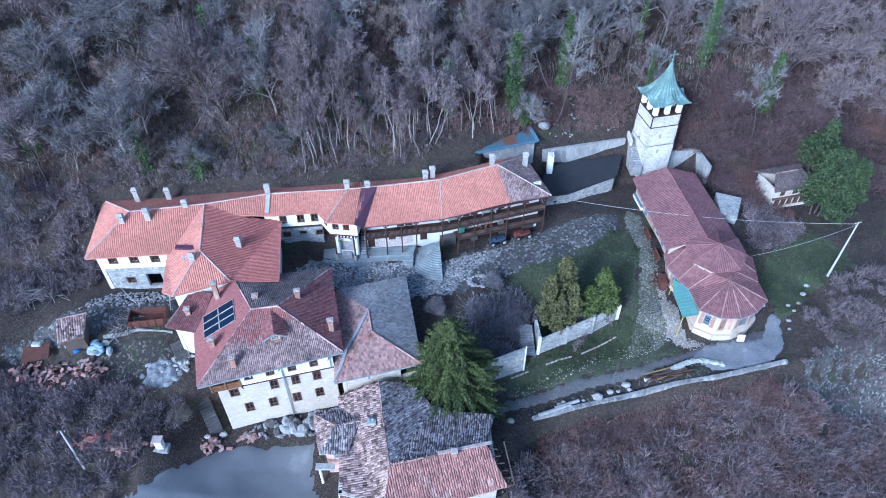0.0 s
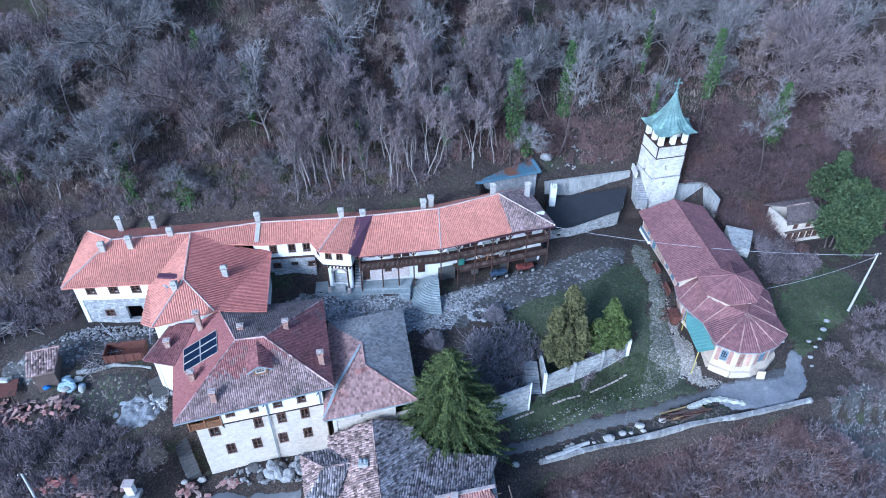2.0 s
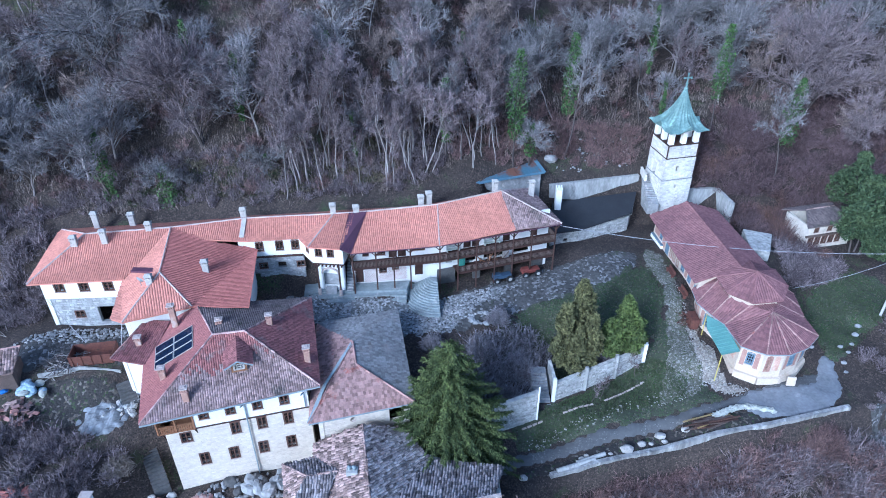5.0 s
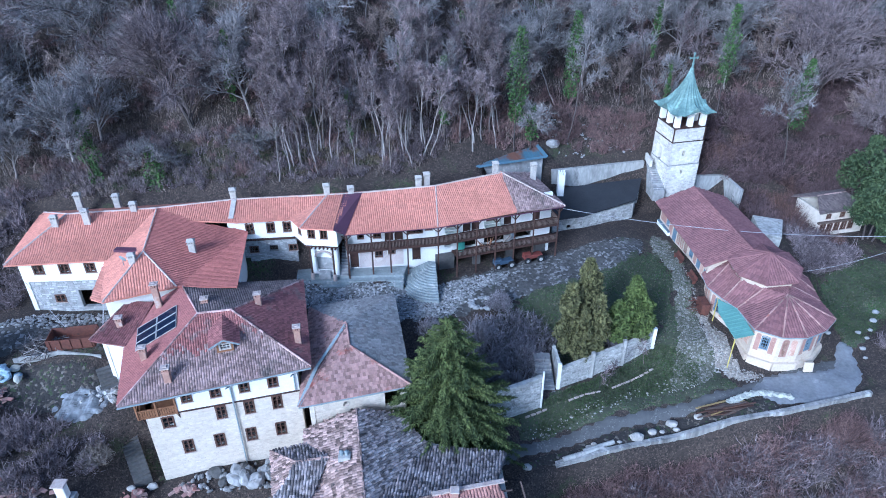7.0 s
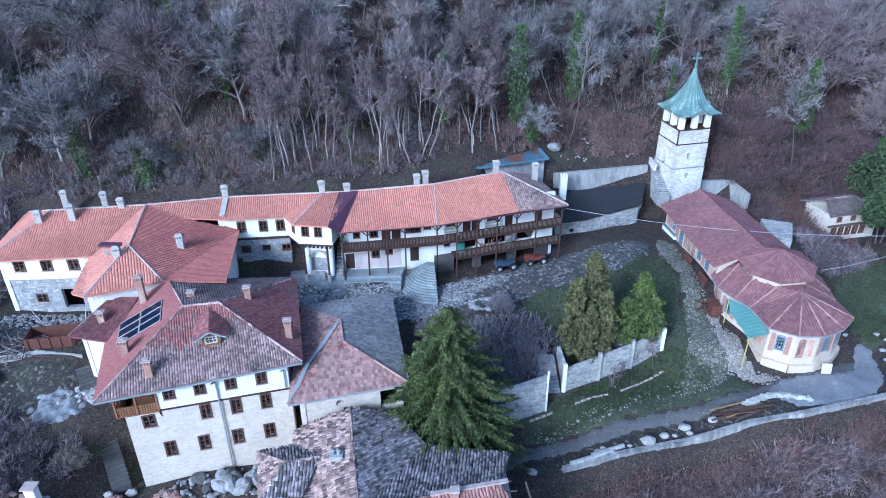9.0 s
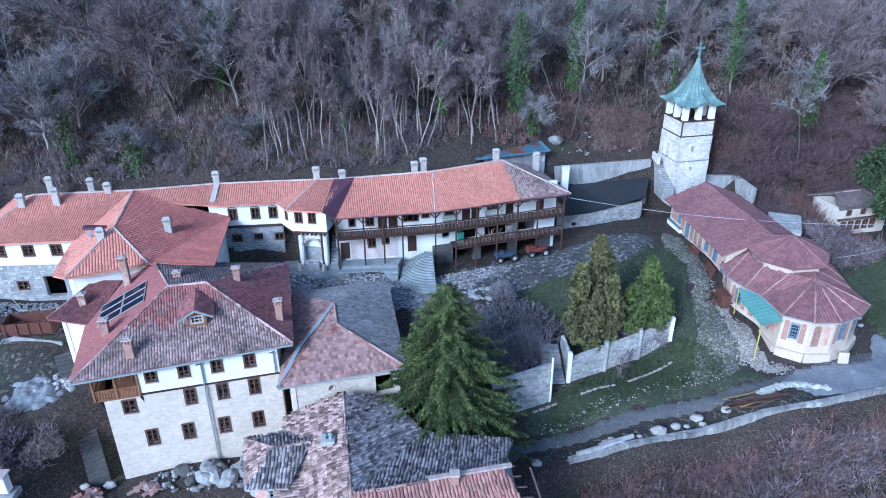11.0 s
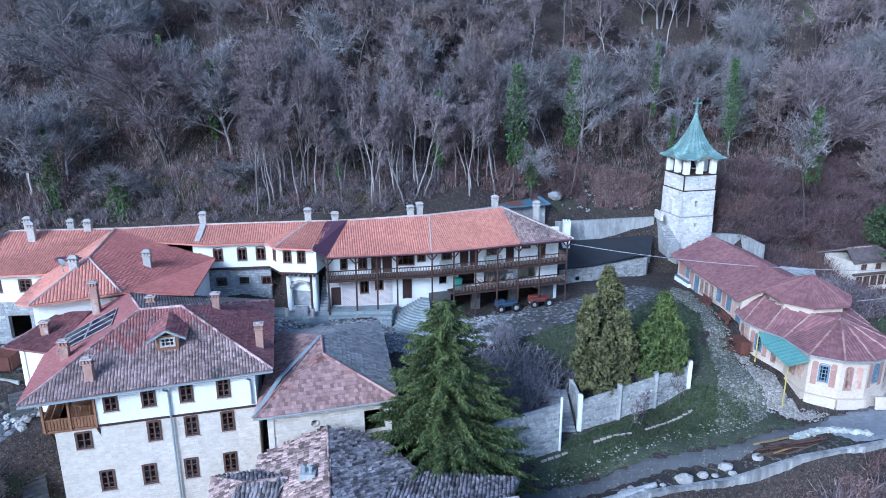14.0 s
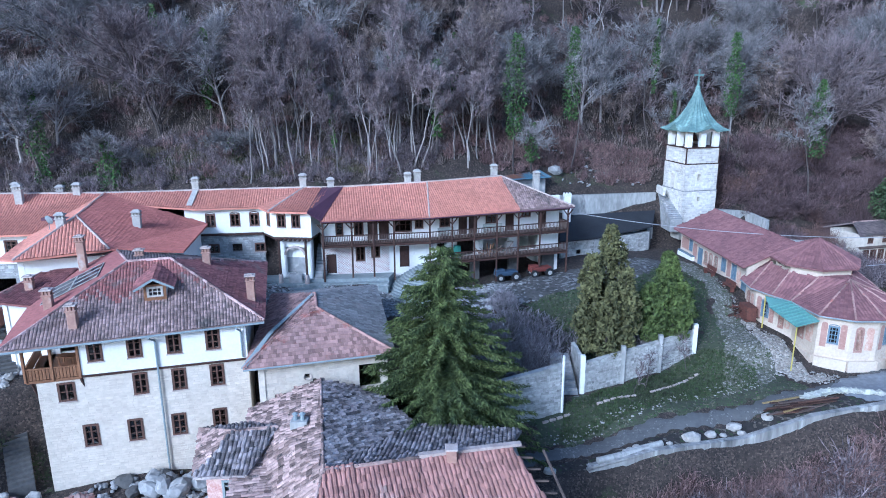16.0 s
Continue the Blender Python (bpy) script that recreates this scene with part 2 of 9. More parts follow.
def tiles(poly, width=0.24, course=0.34, rise=0.055, jitter=0.012, seed=0, gap=0.0, flat=False, only=None):
    """A field of overlapping tiles on the roof plane poly; poly[0] to poly[1] is the eave. Gives verts and faces."""
    rng = np.random.default_rng(seed + 7)
    P = np.array(poly, float)
    u = P[1] - P[0]
    u /= np.linalg.norm(u)
    nrm = np.zeros(3)
    for i in range(len(P)):
        nrm += np.cross(P[i], P[(i + 1) % len(P)])
    nrm /= np.linalg.norm(nrm)
    if nrm[2] < 0:
        nrm = -nrm
    u = u - (u @ nrm) * nrm
    u /= np.linalg.norm(u)
    v = np.cross(nrm, u)
    if v[2] < 0:
        v = -v
    q = [(float((p - P[0]) @ u), float((p - P[0]) @ v)) for p in P]
    u0, u1 = min(a for a, b in q), max(a for a, b in q)
    v0, v1 = min(b for a, b in q), max(b for a, b in q)
    us = np.arange(u0 + width / 2, u1, width)
    vs = np.arange(v0, v1, course)
    U, V = np.meshgrid(us, vs)
    U = U + (np.arange(len(vs)) % 2)[:, None] * width * (0.5 if flat else 0)
    keep = inside(q, U, V + course * 0.5)
    if gap:
        keep &= rng.random(U.shape) > gap
    if only is not None:
        keep &= only(U, V)
    U, V = U[keep], V[keep]
    n = len(U)
    du = rng.normal(0, jitter * 0.6, n)
    dv = rng.normal(0, jitter, n)
    dz = np.abs(rng.normal(0, jitter, n))
    skew = rng.normal(0, jitter, n)
    if flat:
        prof = [(-0.49, 0.0), (0.49, 0.0)]
    else:
        prof = [(-0.5, 0.0), (-0.2, 1.0), (0.2, 1.0), (0.5, 0.0)]
    k = len(prof)
    # height of the real deck over the mean plane, triangle by triangle
    ga, gb, gc = np.zeros(n), np.zeros(n), np.zeros(n)
    uc, vc = U, V + course * 0.5
    hts = [float((p - P[0]) @ nrm) for p in P]
    for a, b, c in tessellate_polygon([[Vector(p) for p in poly]]):
        A = np.array([[q[i][0], q[i][1], 1.0] for i in (a, b, c)])
        if abs(np.linalg.det(A)) < 1e-6:
            continue
        co = np.linalg.solve(A, np.array([hts[i] for i in (a, b, c)]))
        hit = inside([q[a], q[b], q[c]], uc, vc)
        ga[hit], gb[hit], gc[hit] = co
    W = []
    for end, lift in ((0.0, 0.045), (course * 1.08, 0.008)):
        for s, h in prof:
            uu = U + du + s * width + (skew if end == 0 else 0)
            vv = V + dv + end - 0.03
            ww = lift + dz + h * rise * (1.0 if end == 0 else 0.85) + ga * uu + gb * vv + gc
            W.append(P[0] + uu[:, None] * u + vv[:, None] * v + ww[:, None] * nrm)
    W = np.stack(W, 1)
    if flat:
        low = W[:, :k] - nrm * 0.03
        W = np.concatenate([W, low], 1)
    per = W.shape[1]
    base = (np.arange(n) * per)[:, None]
    faces = []
    for i in range(k - 1):
        faces.append(np.concatenate([base + i, base + i + 1, base + k + i + 1, base + k + i], 1))
    if flat:
        faces.append(np.concatenate([base + 2 * k, base + 2 * k + 1, base + 1, base], 1))
    F = np.concatenate(faces) if n else np.zeros((0, 4), int)
    return W.reshape(-1, 3).tolist(), F.tolist()


def join_fields(fields):
    V, F = [], []
    for a, b in fields:
        o = len(V)
        V += a
        F += [[i + o for i in f] for f in b]
    return V, F


def ridge_caps(bm, a, b, w=0.24, h=0.10, step=0.42, rng=random):
    """A line of half-round cap pieces bedded in mortar from a to b."""
    a, b = Vector(a), Vector(b)
    d = b - a
    n = max(1, int(d.length / step))
    q = d.to_track_quat("X", "Z").to_matrix().to_4x4()
    for i in range(n):
        p0, p1 = a + d * (i / n), a + d * ((i + 1.06) / n)
        m = Matrix.Translation((p0 + p1) / 2 + Vector((0, 0, 0.05 + rng.uniform(-0.01, 0.015)))) @ q
        L = (p1 - p0).length / 2
        ring = [(-w / 2, -0.06), (-w * 0.3, h * 0.75), (0, h), (w * 0.3, h * 0.75), (w / 2, -0.06)]
        A = [bm.verts.new(m @ Vector((-L, y, z * 1.12))) for y, z in ring]
        B = [bm.verts.new(m @ Vector((L, y * 0.88, z * 0.9))) for y, z in ring]
        for j in range(4):
            bm.faces.new((A[j], A[j + 1], B[j + 1], B[j]))
        bm.faces.new(A[::-1])
        bm.faces.new(B)


def roof(parent, planes, ridges, caps=MORTAR, thick=0.16, width=0.24, course=0.34, rise=0.055, jitter=0.012, cap_w=0.22, flat=False, gap=0.0):
    """A roof: its deck, a tile field for each material, and the caps of ridges and hips. planes: (material, polygon), eave first."""
    for i, (m, poly) in enumerate(planes):
        bm = bmesh.new()
        slab(bm, poly, thick)
        slope = part("roof_slope", bm, m, parent)
        f = part("roof_tile", tiles(poly, width, course, rise, jitter, i, gap, flat), m, slope)
        f["kind"] = "stuff"
    for a, b in ridges:
        bm = bmesh.new()
        ridge_caps(bm, a, b, cap_w)
        part("ridge", bm, caps, parent)["kind"] = "stuff"


def wall_panel(bm, p0, p1, z0, z1, thick, holes=()):
    """An upright wall from p0 to p1 (plan), outer face on the right of the way, with holes (s0, s1, za, zb) right through it."""
    p0, p1 = Vector(p0), Vector(p1)
    d = p1 - p0
    L = d.length
    d = d / L
    n = Vector((d.y, -d.x))
    f = lambda z, s: z[0] + (z[1] - z[0]) * s / L if isinstance(z, tuple) else z
    ss = sorted({0.0, L, *[max(0, min(L, h[0])) for h in holes], *[max(0, min(L, h[1])) for h in holes]})
    top, bot = (max(z1) if isinstance(z1, tuple) else z1), (min(z0) if isinstance(z0, tuple) else z0)
    zz = sorted({*[h[2] for h in holes], *[h[3] for h in holes]})
    nz = len(zz) + 2
    V = {}

    def vert(i, j, side):
        key = (i, j, side)
        if key not in V:
            s = ss[i]
            z = f(z0, s) if j == 0 else f(z1, s) if j == nz - 1 else zz[j - 1]
            o = p0 + d * s - n * (thick if side else 0)
            V[key] = bm.verts.new((o.x, o.y, z))
        return V[key]

    def solid(i, j):
        if i < 0 or j < 0 or i >= len(ss) - 1 or j >= nz - 1:
            return False
        s = (ss[i] + ss[i + 1]) / 2
        a = bot - 1 if j == 0 else zz[j - 1]
        b = top + 1 if j == nz - 2 else zz[j]
        z = (a + b) / 2 if 0 < j < nz - 2 else (b - 0.001 if j == 0 else a + 0.001)
        return not any(h[0] < s < h[1] and h[2] < z < h[3] for h in holes)

    for i in range(len(ss) - 1):
        for j in range(nz - 1):
            if not solid(i, j):
                continue
            bm.faces.new((vert(i, j, 0), vert(i + 1, j, 0), vert(i + 1, j + 1, 0), vert(i, j + 1, 0)))
            bm.faces.new((vert(i, j, 1), vert(i, j + 1, 1), vert(i + 1, j + 1, 1), vert(i + 1, j, 1)))
            if not solid(i - 1, j):
                bm.faces.new((vert(i, j, 0), vert(i, j + 1, 0), vert(i, j + 1, 1), vert(i, j, 1)))
            if not solid(i + 1, j):
                bm.faces.new((vert(i + 1, j, 0), vert(i + 1, j, 1), vert(i + 1, j + 1, 1), vert(i + 1, j + 1, 0)))
            if not solid(i, j - 1):
                bm.faces.new((vert(i, j, 0), vert(i, j, 1), vert(i + 1, j, 1), vert(i + 1, j, 0)))
            if not solid(i, j + 1):
                bm.faces.new((vert(i, j + 1, 0), vert(i + 1, j + 1, 0), vert(i + 1, j + 1, 1), vert(i, j + 1, 1)))


def lerp(a, b, t):
    return tuple(x + (y - x) * t for x, y in zip(a, b))


# ---- ground ----
SPOTS = [(-2, 64, 3.1), (-8, 69.5, 4.7), (-13, 64, 3.9), (-16, 68, 4.6), (-24, 65, 4.8), (5, 68, 3.4), (15, 70, 3.6), (22, 76, 4.2), (29, 72, 3.3), (30, 62, 0.8), (31, 56, -1.2), (21.6, 54.7, -1.7),
         (13, 56, -1.6), (12, 50, -3.2), (24, 49, -2.9), (36, 52, -0.8), (44, 56, -0.6), (52, 65, 0.0), (56, 67, 1.2), (53, 80.5, 1.9), (60, 81, 1.9), (44, 78, 4.0),
         (-33, 51, 2.2), (-38, 57, 4.4), (-47, 57, 5.0), (-52, 50, 1.6), (-60, 58, 5.0), (-40, 48, 1.4), (-27, 45, -3.6), (-14, 46, -3.6), (-20, 40, -5.0), (2, 44, -4.2), (60, 50, -6)]


def court(x, y):
    sw = sz = 0.0
    for a, b, c in SPOTS:
        w = 1.0 / ((x - a) ** 2 + (y - b) ** 2 + 2.0) ** 1.6
        sw += w
        sz += w * c
    return sz / sw


def interp(x, table):
    if x <= table[0][0]:
        return table[0][1]
    for (x0, y0), (x1, y1) in zip(table, table[1:]):
        if x <= x1:
            return y0 + (y1 - y0) * (x - x0) / (x1 - x0)
    return table[-1][1]


FOOT = [(-120, 66), (-60, 70), (-46, 73), (-20, 75), (-3, 79), (10, 86), (20, 89), (38, 92), (60, 92), (120, 88)]
FOOT_Z = [(-60, 9), (-46, 11), (-10, 12), (5, 12), (14, 11), (24, 9), (34, 8), (60, 7), (120, 6)]


def smooth(a, b, x):
    t = max(0.0, min(1.0, (x - a) / (b - a)))
    return t * t * (3 - 2 * t)


def ground_z(x, y):
    fy, fz = interp(x, FOOT), interp(x, FOOT_Z)
    z = court(x, y)
    if x < 6:
        k = smooth(fy - 7, fy - 2, y)
        z = z + (fz - z) * k
    else:
        k = smooth(fy - 3, fy, y)
        z = z + (fz - z) * k
    if y > fy - 1:
        d = y - fy + 1
        z += 0.66 * d + 0.0022 * d * d + 1.2 * noise.noise(Vector((x * 0.06, y * 0.06, 0)))* min(1, d / 6)
    front = interp(x, [(-70, 44), (-52, 44), (-36, 41), (-30, 38.5), (0, 36), (6, 43.4), (11.5, 45.7), (16.6, 46.9), (24.3, 49.0), (30.0, 49.8), (36.0, 50.6), (45.6, 52.8), (60, 57), (90, 62)])
    if y < front and (x > 2 or x < -36):
        z -= 0.42 * min(front - y, 30)
        if x > 9:
            z -= 3.0 * smooth(0, 0.7, front - y) * smooth(9, 11, x)
    elif y < 36:
        z -= 0.42 * min(36 - y, 28)
    return z + 0.18 * noise.noise(Vector((x * 0.35, y * 0.35, 3))) + 0.05 * noise.noise(Vector((x * 1.3, y * 1.3, 5)))


def build_ground():
    xs = np.concatenate([np.arange(-400, -100, 20), np.arange(-100, -64, 3), np.arange(-64, 70, 0.8), np.arange(70, 110, 3), np.arange(110, 420, 20)])
    ys = np.concatenate([np.arange(-160, 15, 12), np.arange(15, 100, 0.8), np.arange(100, 150, 2.5), np.arange(150, 420, 15)])
    V = [(x, y, ground_z(x, y)) for y in ys for x in xs]
    nx = len(xs)
    F = [(j * nx + i, j * nx + i + 1, (j + 1) * nx + i + 1, (j + 1) * nx + i) for j in range(len(ys) - 1) for i in range(nx - 1)]
    me = mesh_of("ground", V, F, GROUND)
    for p in me.polygons:
        p.use_smooth = True
    return tagged(new("ground", me), "hillside of brown leaf litter, grass and gravel round the buildings", "ground", kind="structure")


def speckled(name, base, dark, bits, bit_size=0.22, bit_share=0.5, patch_colour=None, patch_at=0.55, patch_scale=0.12, bump=0.6):
    """Ground: mottled base strewn with small bits (leaves, stones) of mixed colours, with patches of another growth."""
    m = mat(name, base, dark, 0.95, 0.3, 2.2, 0.3, stain=patch_colour, stain_at=patch_at, stain_scale=patch_scale)
    N, L = m.node_tree.nodes, m.node_tree.links
    b = N["Principled BSDF"]
    under = b.inputs["Base Color"].links[0].from_socket
    geo = N.new("ShaderNodeNewGeometry")
    warp = N.new("ShaderNodeTexNoise")
    warp.inputs["Scale"].default_value = 3.0
    L.new(geo.outputs["Position"], warp.inputs["Vector"])
    add = N.new("ShaderNodeVectorMath")
    add.operation = "MULTIPLY_ADD"
    add.inputs[1].default_value = (0.25, 0.25, 0.25)
    L.new(warp.outputs["Color"], add.inputs[0])
    L.new(geo.outputs["Position"], add.inputs[2])
    vor = N.new("ShaderNodeTexVoronoi")
    vor.inputs["Scale"].default_value = 1.0 / bit_size
    L.new(add.outputs[0], vor.inputs["Vector"])
    ramp = N.new("ShaderNodeValToRGB")
    while len(ramp.color_ramp.elements) < len(bits):
        ramp.color_ramp.elements.new(0.5)
    for k, c in enumerate(bits):
        ramp.color_ramp.elements[k].position = k / len(bits)
        ramp.color_ramp.elements[k].color = (*c, 1)
    ramp.color_ramp.interpolation = "CONSTANT"
    sep = N.new("ShaderNodeSeparateColor")
    L.new(vor.outputs["Color"], sep.inputs[0])
    L.new(sep.outputs[0], ramp.inputs[0])
    thick = N.new("ShaderNodeTexNoise")
    thick.inputs["Scale"].default_value, thick.inputs["Detail"].default_value = 0.5, 7
    L.new(geo.outputs["Position"], thick.inputs["Vector"])
    near = N.new("ShaderNodeMath")
    near.operation = "MULTIPLY_ADD"
    near.inputs[1].default_value, near.inputs[2].default_value = 1.6, -0.8 + bit_share
    L.new(thick.outputs["Fac"], near.inputs[0])
    less = N.new("ShaderNodeMath")
    less.operation = "LESS_THAN"
    L.new(sep.outputs[1], less.inputs[0])
    L.new(near.outputs[0], less.inputs[1])
    mix = N.new("ShaderNodeMix")
    mix.data_type = "RGBA"
    L.new(less.outputs[0], mix.inputs[0])
    L.new(under, mix.inputs[6])
    L.new(ramp.outputs[0], mix.inputs[7])
    L.new(mix.outputs[2], b.inputs["Base Color"])
    bp = N.new("ShaderNodeBump")
    bp.inputs["Strength"].default_value, bp.inputs["Distance"].default_value, bp.invert = bump, 0.08, True
    L.new(vor.outputs["Distance"], bp.inputs["Height"])
    L.new(bp.outputs[0], b.inputs["Normal"])
    return m


GROUND = speckled("leaf_litter", (0.062, 0.049, 0.041), (0.024, 0.02, 0.018), [(0.08, 0.06, 0.049), (0.045, 0.036, 0.032), (0.105, 0.08, 0.066), (0.025, 0.022, 0.02), (0.065, 0.048, 0.04)], 0.12, 0.5, (0.06, 0.082, 0.033), 0.56, 0.14)
ground = build_ground()

# ---- windows, doors, chimneys ----
CACHE = {}


def along(p0, p1, s, z, out=0.0):
    """A pose on the wall from p0 to p1: x along it, y outwards, z up."""
    a, b = Vector(p0), Vector(p1)
    d = (b - a).normalized()
    n = Vector((d.y, -d.x))
    o = a + d * s + n * out
    m = Matrix(((d.x, n.x, 0, o.x), (d.y, n.y, 0, o.y), (0, 0, 1, z), (0, 0, 0, 1)))
    return m


def shared(key, build, material):
    if key not in CACHE:
        bm = bmesh.new()
        build(bm)
        bmesh.ops.recalc_face_normals(bm, faces=bm.faces)
        me = bpy.data.meshes.new(key[0])
        bm.to_mesh(me)
        bm.free()
        me.materials.append(material)
        CACHE[key] = me
    return CACHE[key]


def placed(name, me, m, parent, label=""):
    ob = new(name, me)
    ob.matrix_world = m
    if parent is not None:
        ob.parent = parent
        ob.matrix_parent_inverse = parent.matrix_basis.inverted()
    if label:
        ob["label"] = label
    return ob


def child(name, me, parent, label=""):
    ob = new(name, me)
    ob.parent = parent
    if label:
        ob["label"] = label
    return ob


def window(parent, p0, p1, s, z, w, h, cols=2, rows=3, material=None, arch=False, sill=True, label=""):
    """A window in a wall: casing and glazing bars, with panes and a sill under it. z: its lower edge."""
    material = material or WOOD_SASH
    key = (round(w, 2), round(h, 2), cols, rows, material.name, arch)

    def frame_mesh(bm):
        c = 0.11
        box(bm, (-w / 2 - 0.05, -0.14, -0.03), (-w / 2 + c, 0.04, h + 0.03))
        box(bm, (w / 2 - c, -0.14, -0.03), (w / 2 + 0.05, 0.04, h + 0.03))
        box(bm, (-w / 2 + c, -0.14, h - c), (w / 2 - c, 0.04, h + 0.05))
        box(bm, (-w / 2 + c, -0.14, -0.03), (w / 2 - c, 0.04, c * 0.8))
        for i in range(1, cols):
            x = -w / 2 + w * i / cols
            t = 0.055 if (cols == 2 and i == 1) else 0.03
            box(bm, (x - t, -0.12, c * 0.8), (x + t, 0.0, h - c))
        for j in range(1, rows):
            y = h * j / rows
            box(bm, (-w / 2 + c, -0.115, y - 0.03), (w / 2 - c, -0.005, y + 0.03))
        if arch:
            n = 6
            for i in range(n):
                a0, a1 = math.pi * i / n, math.pi * (i + 1) / n
                beam(bm, (math.cos(a0) * w / 2, 0.0, h + 0.03 + math.sin(a0) * 0.14), (math.cos(a1) * w / 2, 0.0, h + 0.03 + math.sin(a1) * 0.14), 0.06, 0.07)

    def pane_mesh(bm):
        box(bm, (-w / (2 * cols) + 0.02, -0.07, 0.03), (w / (2 * cols) - 0.02, -0.055, h / rows - 0.03))

    def sill_mesh(bm):
        box(bm, (-w / 2 - 0.1, -0.05, -0.1), (w / 2 + 0.1, 0.09, -0.03))

    win = placed("window", shared(("window", *key), frame_mesh, material), along(p0, p1, s, z), parent, label)
    pm = shared(("pane", *key), pane_mesh, GLASS)
    for i in range(cols):
        for j in range(rows):
            p = child("pane", pm, win)
            p.location = (-w / 2 + w * (i + 0.5) / cols, 0, h * j / rows)
            p.visible_shadow = False
    if sill:
        child("sill", shared(("sill", round(w, 2)), sill_mesh, MORTAR), win)
    return win


def door(parent, p0, p1, s, z, w=1.0, h=2.0, material=None, label=""):
    material = material or WOOD

    def leaf(bm):
        n = 5
        for i in range(n):
            box(bm, (-w / 2 + w * i / n + 0.006, -0.12, 0), (-w / 2 + w * (i + 1) / n - 0.006, -0.06, h))
        box(bm, (-w / 2, -0.06, h * 0.15), (w / 2, -0.03, h * 0.2))
        box(bm, (-w / 2, -0.06, h * 0.75), (w / 2, -0.03, h * 0.8))

    def jamb(bm):
        for x in (-w / 2 - 0.08, w / 2):
            box(bm, (x, -0.16, 0), (x + 0.08, 0.03, h))
        box(bm, (-w / 2 - 0.08, -0.16, h), (w / 2 + 0.08, 0.03, h + 0.1))

    d = placed("door", shared(("door", w, h, material.name), leaf, material), along(p0, p1, s, z), parent, label)
    child("door_frame", shared(("door_frame", w, h, material.name), jamb, material), d)
    return d


CHIMNEY_WHITE = mat("white_chimney_plaster", (0.50, 0.47, 0.43), (0.34, 0.315, 0.29), 0.95, 1.2, 6, 0.3, stain=(0.2, 0.18, 0.17), stain_at=0.6, stain_scale=1.5)
CHIMNEY_BRICK = mat("pale_chimney_brick", (0.42, 0.26, 0.20), (0.28, 0.17, 0.14), 0.95, 1.2, 5, 0.3, stain=(0.46, 0.40, 0.36), stain_at=0.56, stain_scale=1.2)


def chimney(x, y, top, base, kind="white", turn=10):
    """A roof chimney whose cap ends at top; it runs down into the roof at base."""
    white = kind == "white"
    body_m = CHIMNEY_WHITE if white else CHIMNEY_BRICK
    h = top - base
    w = 0.34 if white else 0.30
    c = thing("chimney", "whitewashed chimney with a small gabled smoke hood" if white else "slender brick chimney with a slab cap", "chimney", "chimneys on the roofs", (x, y, base))
    c.rotation_euler.z = radians(turn)
    bm = bmesh.new()
    box(bm, (-w, -w * 0.85, 0), (w, w * 0.85, h - 0.55), bevel=0.03)
    box(bm, (-w - 0.07, -w * 0.85 - 0.07, h - 0.60), (w + 0.07, w * 0.85 + 0.07, h - 0.5), bevel=0.02)
    part("shaft", bm, body_m, c)
    bm = bmesh.new()
    for sx in (-w + 0.08, 0, w - 0.08):
        for sy in (-w * 0.85 + 0.08, w * 0.85 - 0.08):
            box(bm, (sx - 0.07, sy - 0.07, h - 0.5), (sx + 0.07, sy + 0.07, h - 0.22))
    box(bm, (-w + 0.12, -0.04, h - 0.5), (w - 0.12, 0.04, h - 0.22))
    part("smoke_opening", bm, body_m, c)
    bm = bmesh.new()
    if white:
        a = w + 0.1
        vs = [bm.verts.new(v) for v in ((-a, -a, h - 0.22), (a, -a, h - 0.22), (a, a, h - 0.22), (-a, a, h - 0.22), (-a * 0.5, 0, h), (a * 0.5, 0, h))]
        for f in ((3, 2, 1, 0), (0, 1, 5, 4), (2, 3, 4, 5), (1, 2, 5), (3, 0, 4)):
            bm.faces.new([vs[i] for i in f])
    else:
        box(bm, (-w - 0.1, -w - 0.05, h - 0.22), (w + 0.1, w + 0.05, h - 0.12), bevel=0.02)
        box(bm, (-w * 0.6, -w * 0.5, h - 0.12), (w * 0.6, w * 0.5, h - 0.03), bevel=0.02)
    part("cap", bm, body_m if white else MORTAR, c)
    return c


def gutter(parent, pts, r=0.07, material=None):
    bm = bmesh.new()
    for a, b in zip(pts, pts[1:]):
        tube(bm, a, b, r, n=6)
    return part("gutter", bm, material or ZINC, parent)


ZINC = mat("blue_grey_zinc", (0.30, 0.345, 0.36), (0.2, 0.235, 0.25), 0.5, 1, 6, 0.05)


def walls(parent, pts, z0, z1, material, holes=None, thick=0.45, name="wall", closed=True):
    """Walls round the plan pts (outer face, counter-clockwise); holes: {side: [...]}. """
    n = len(pts)
    for i in range(n if closed else n - 1):
        bm = bmesh.new()
        za = z0[i] if isinstance(z0, list) else z0
        wall_panel(bm, pts[i], pts[(i + 1) % n], za, z1, thick, (holes or {}).get(i, ()))
        bmesh.ops.recalc_face_normals(bm, faces=bm.faces)
        part(name, bm, material, parent)


def floor_slab(parent, pts, z, material, thick=0.2, name="floor"):
    bm = bmesh.new()
    prism(bm, pts, z - thick, z)
    return part(name, bm, material, parent)


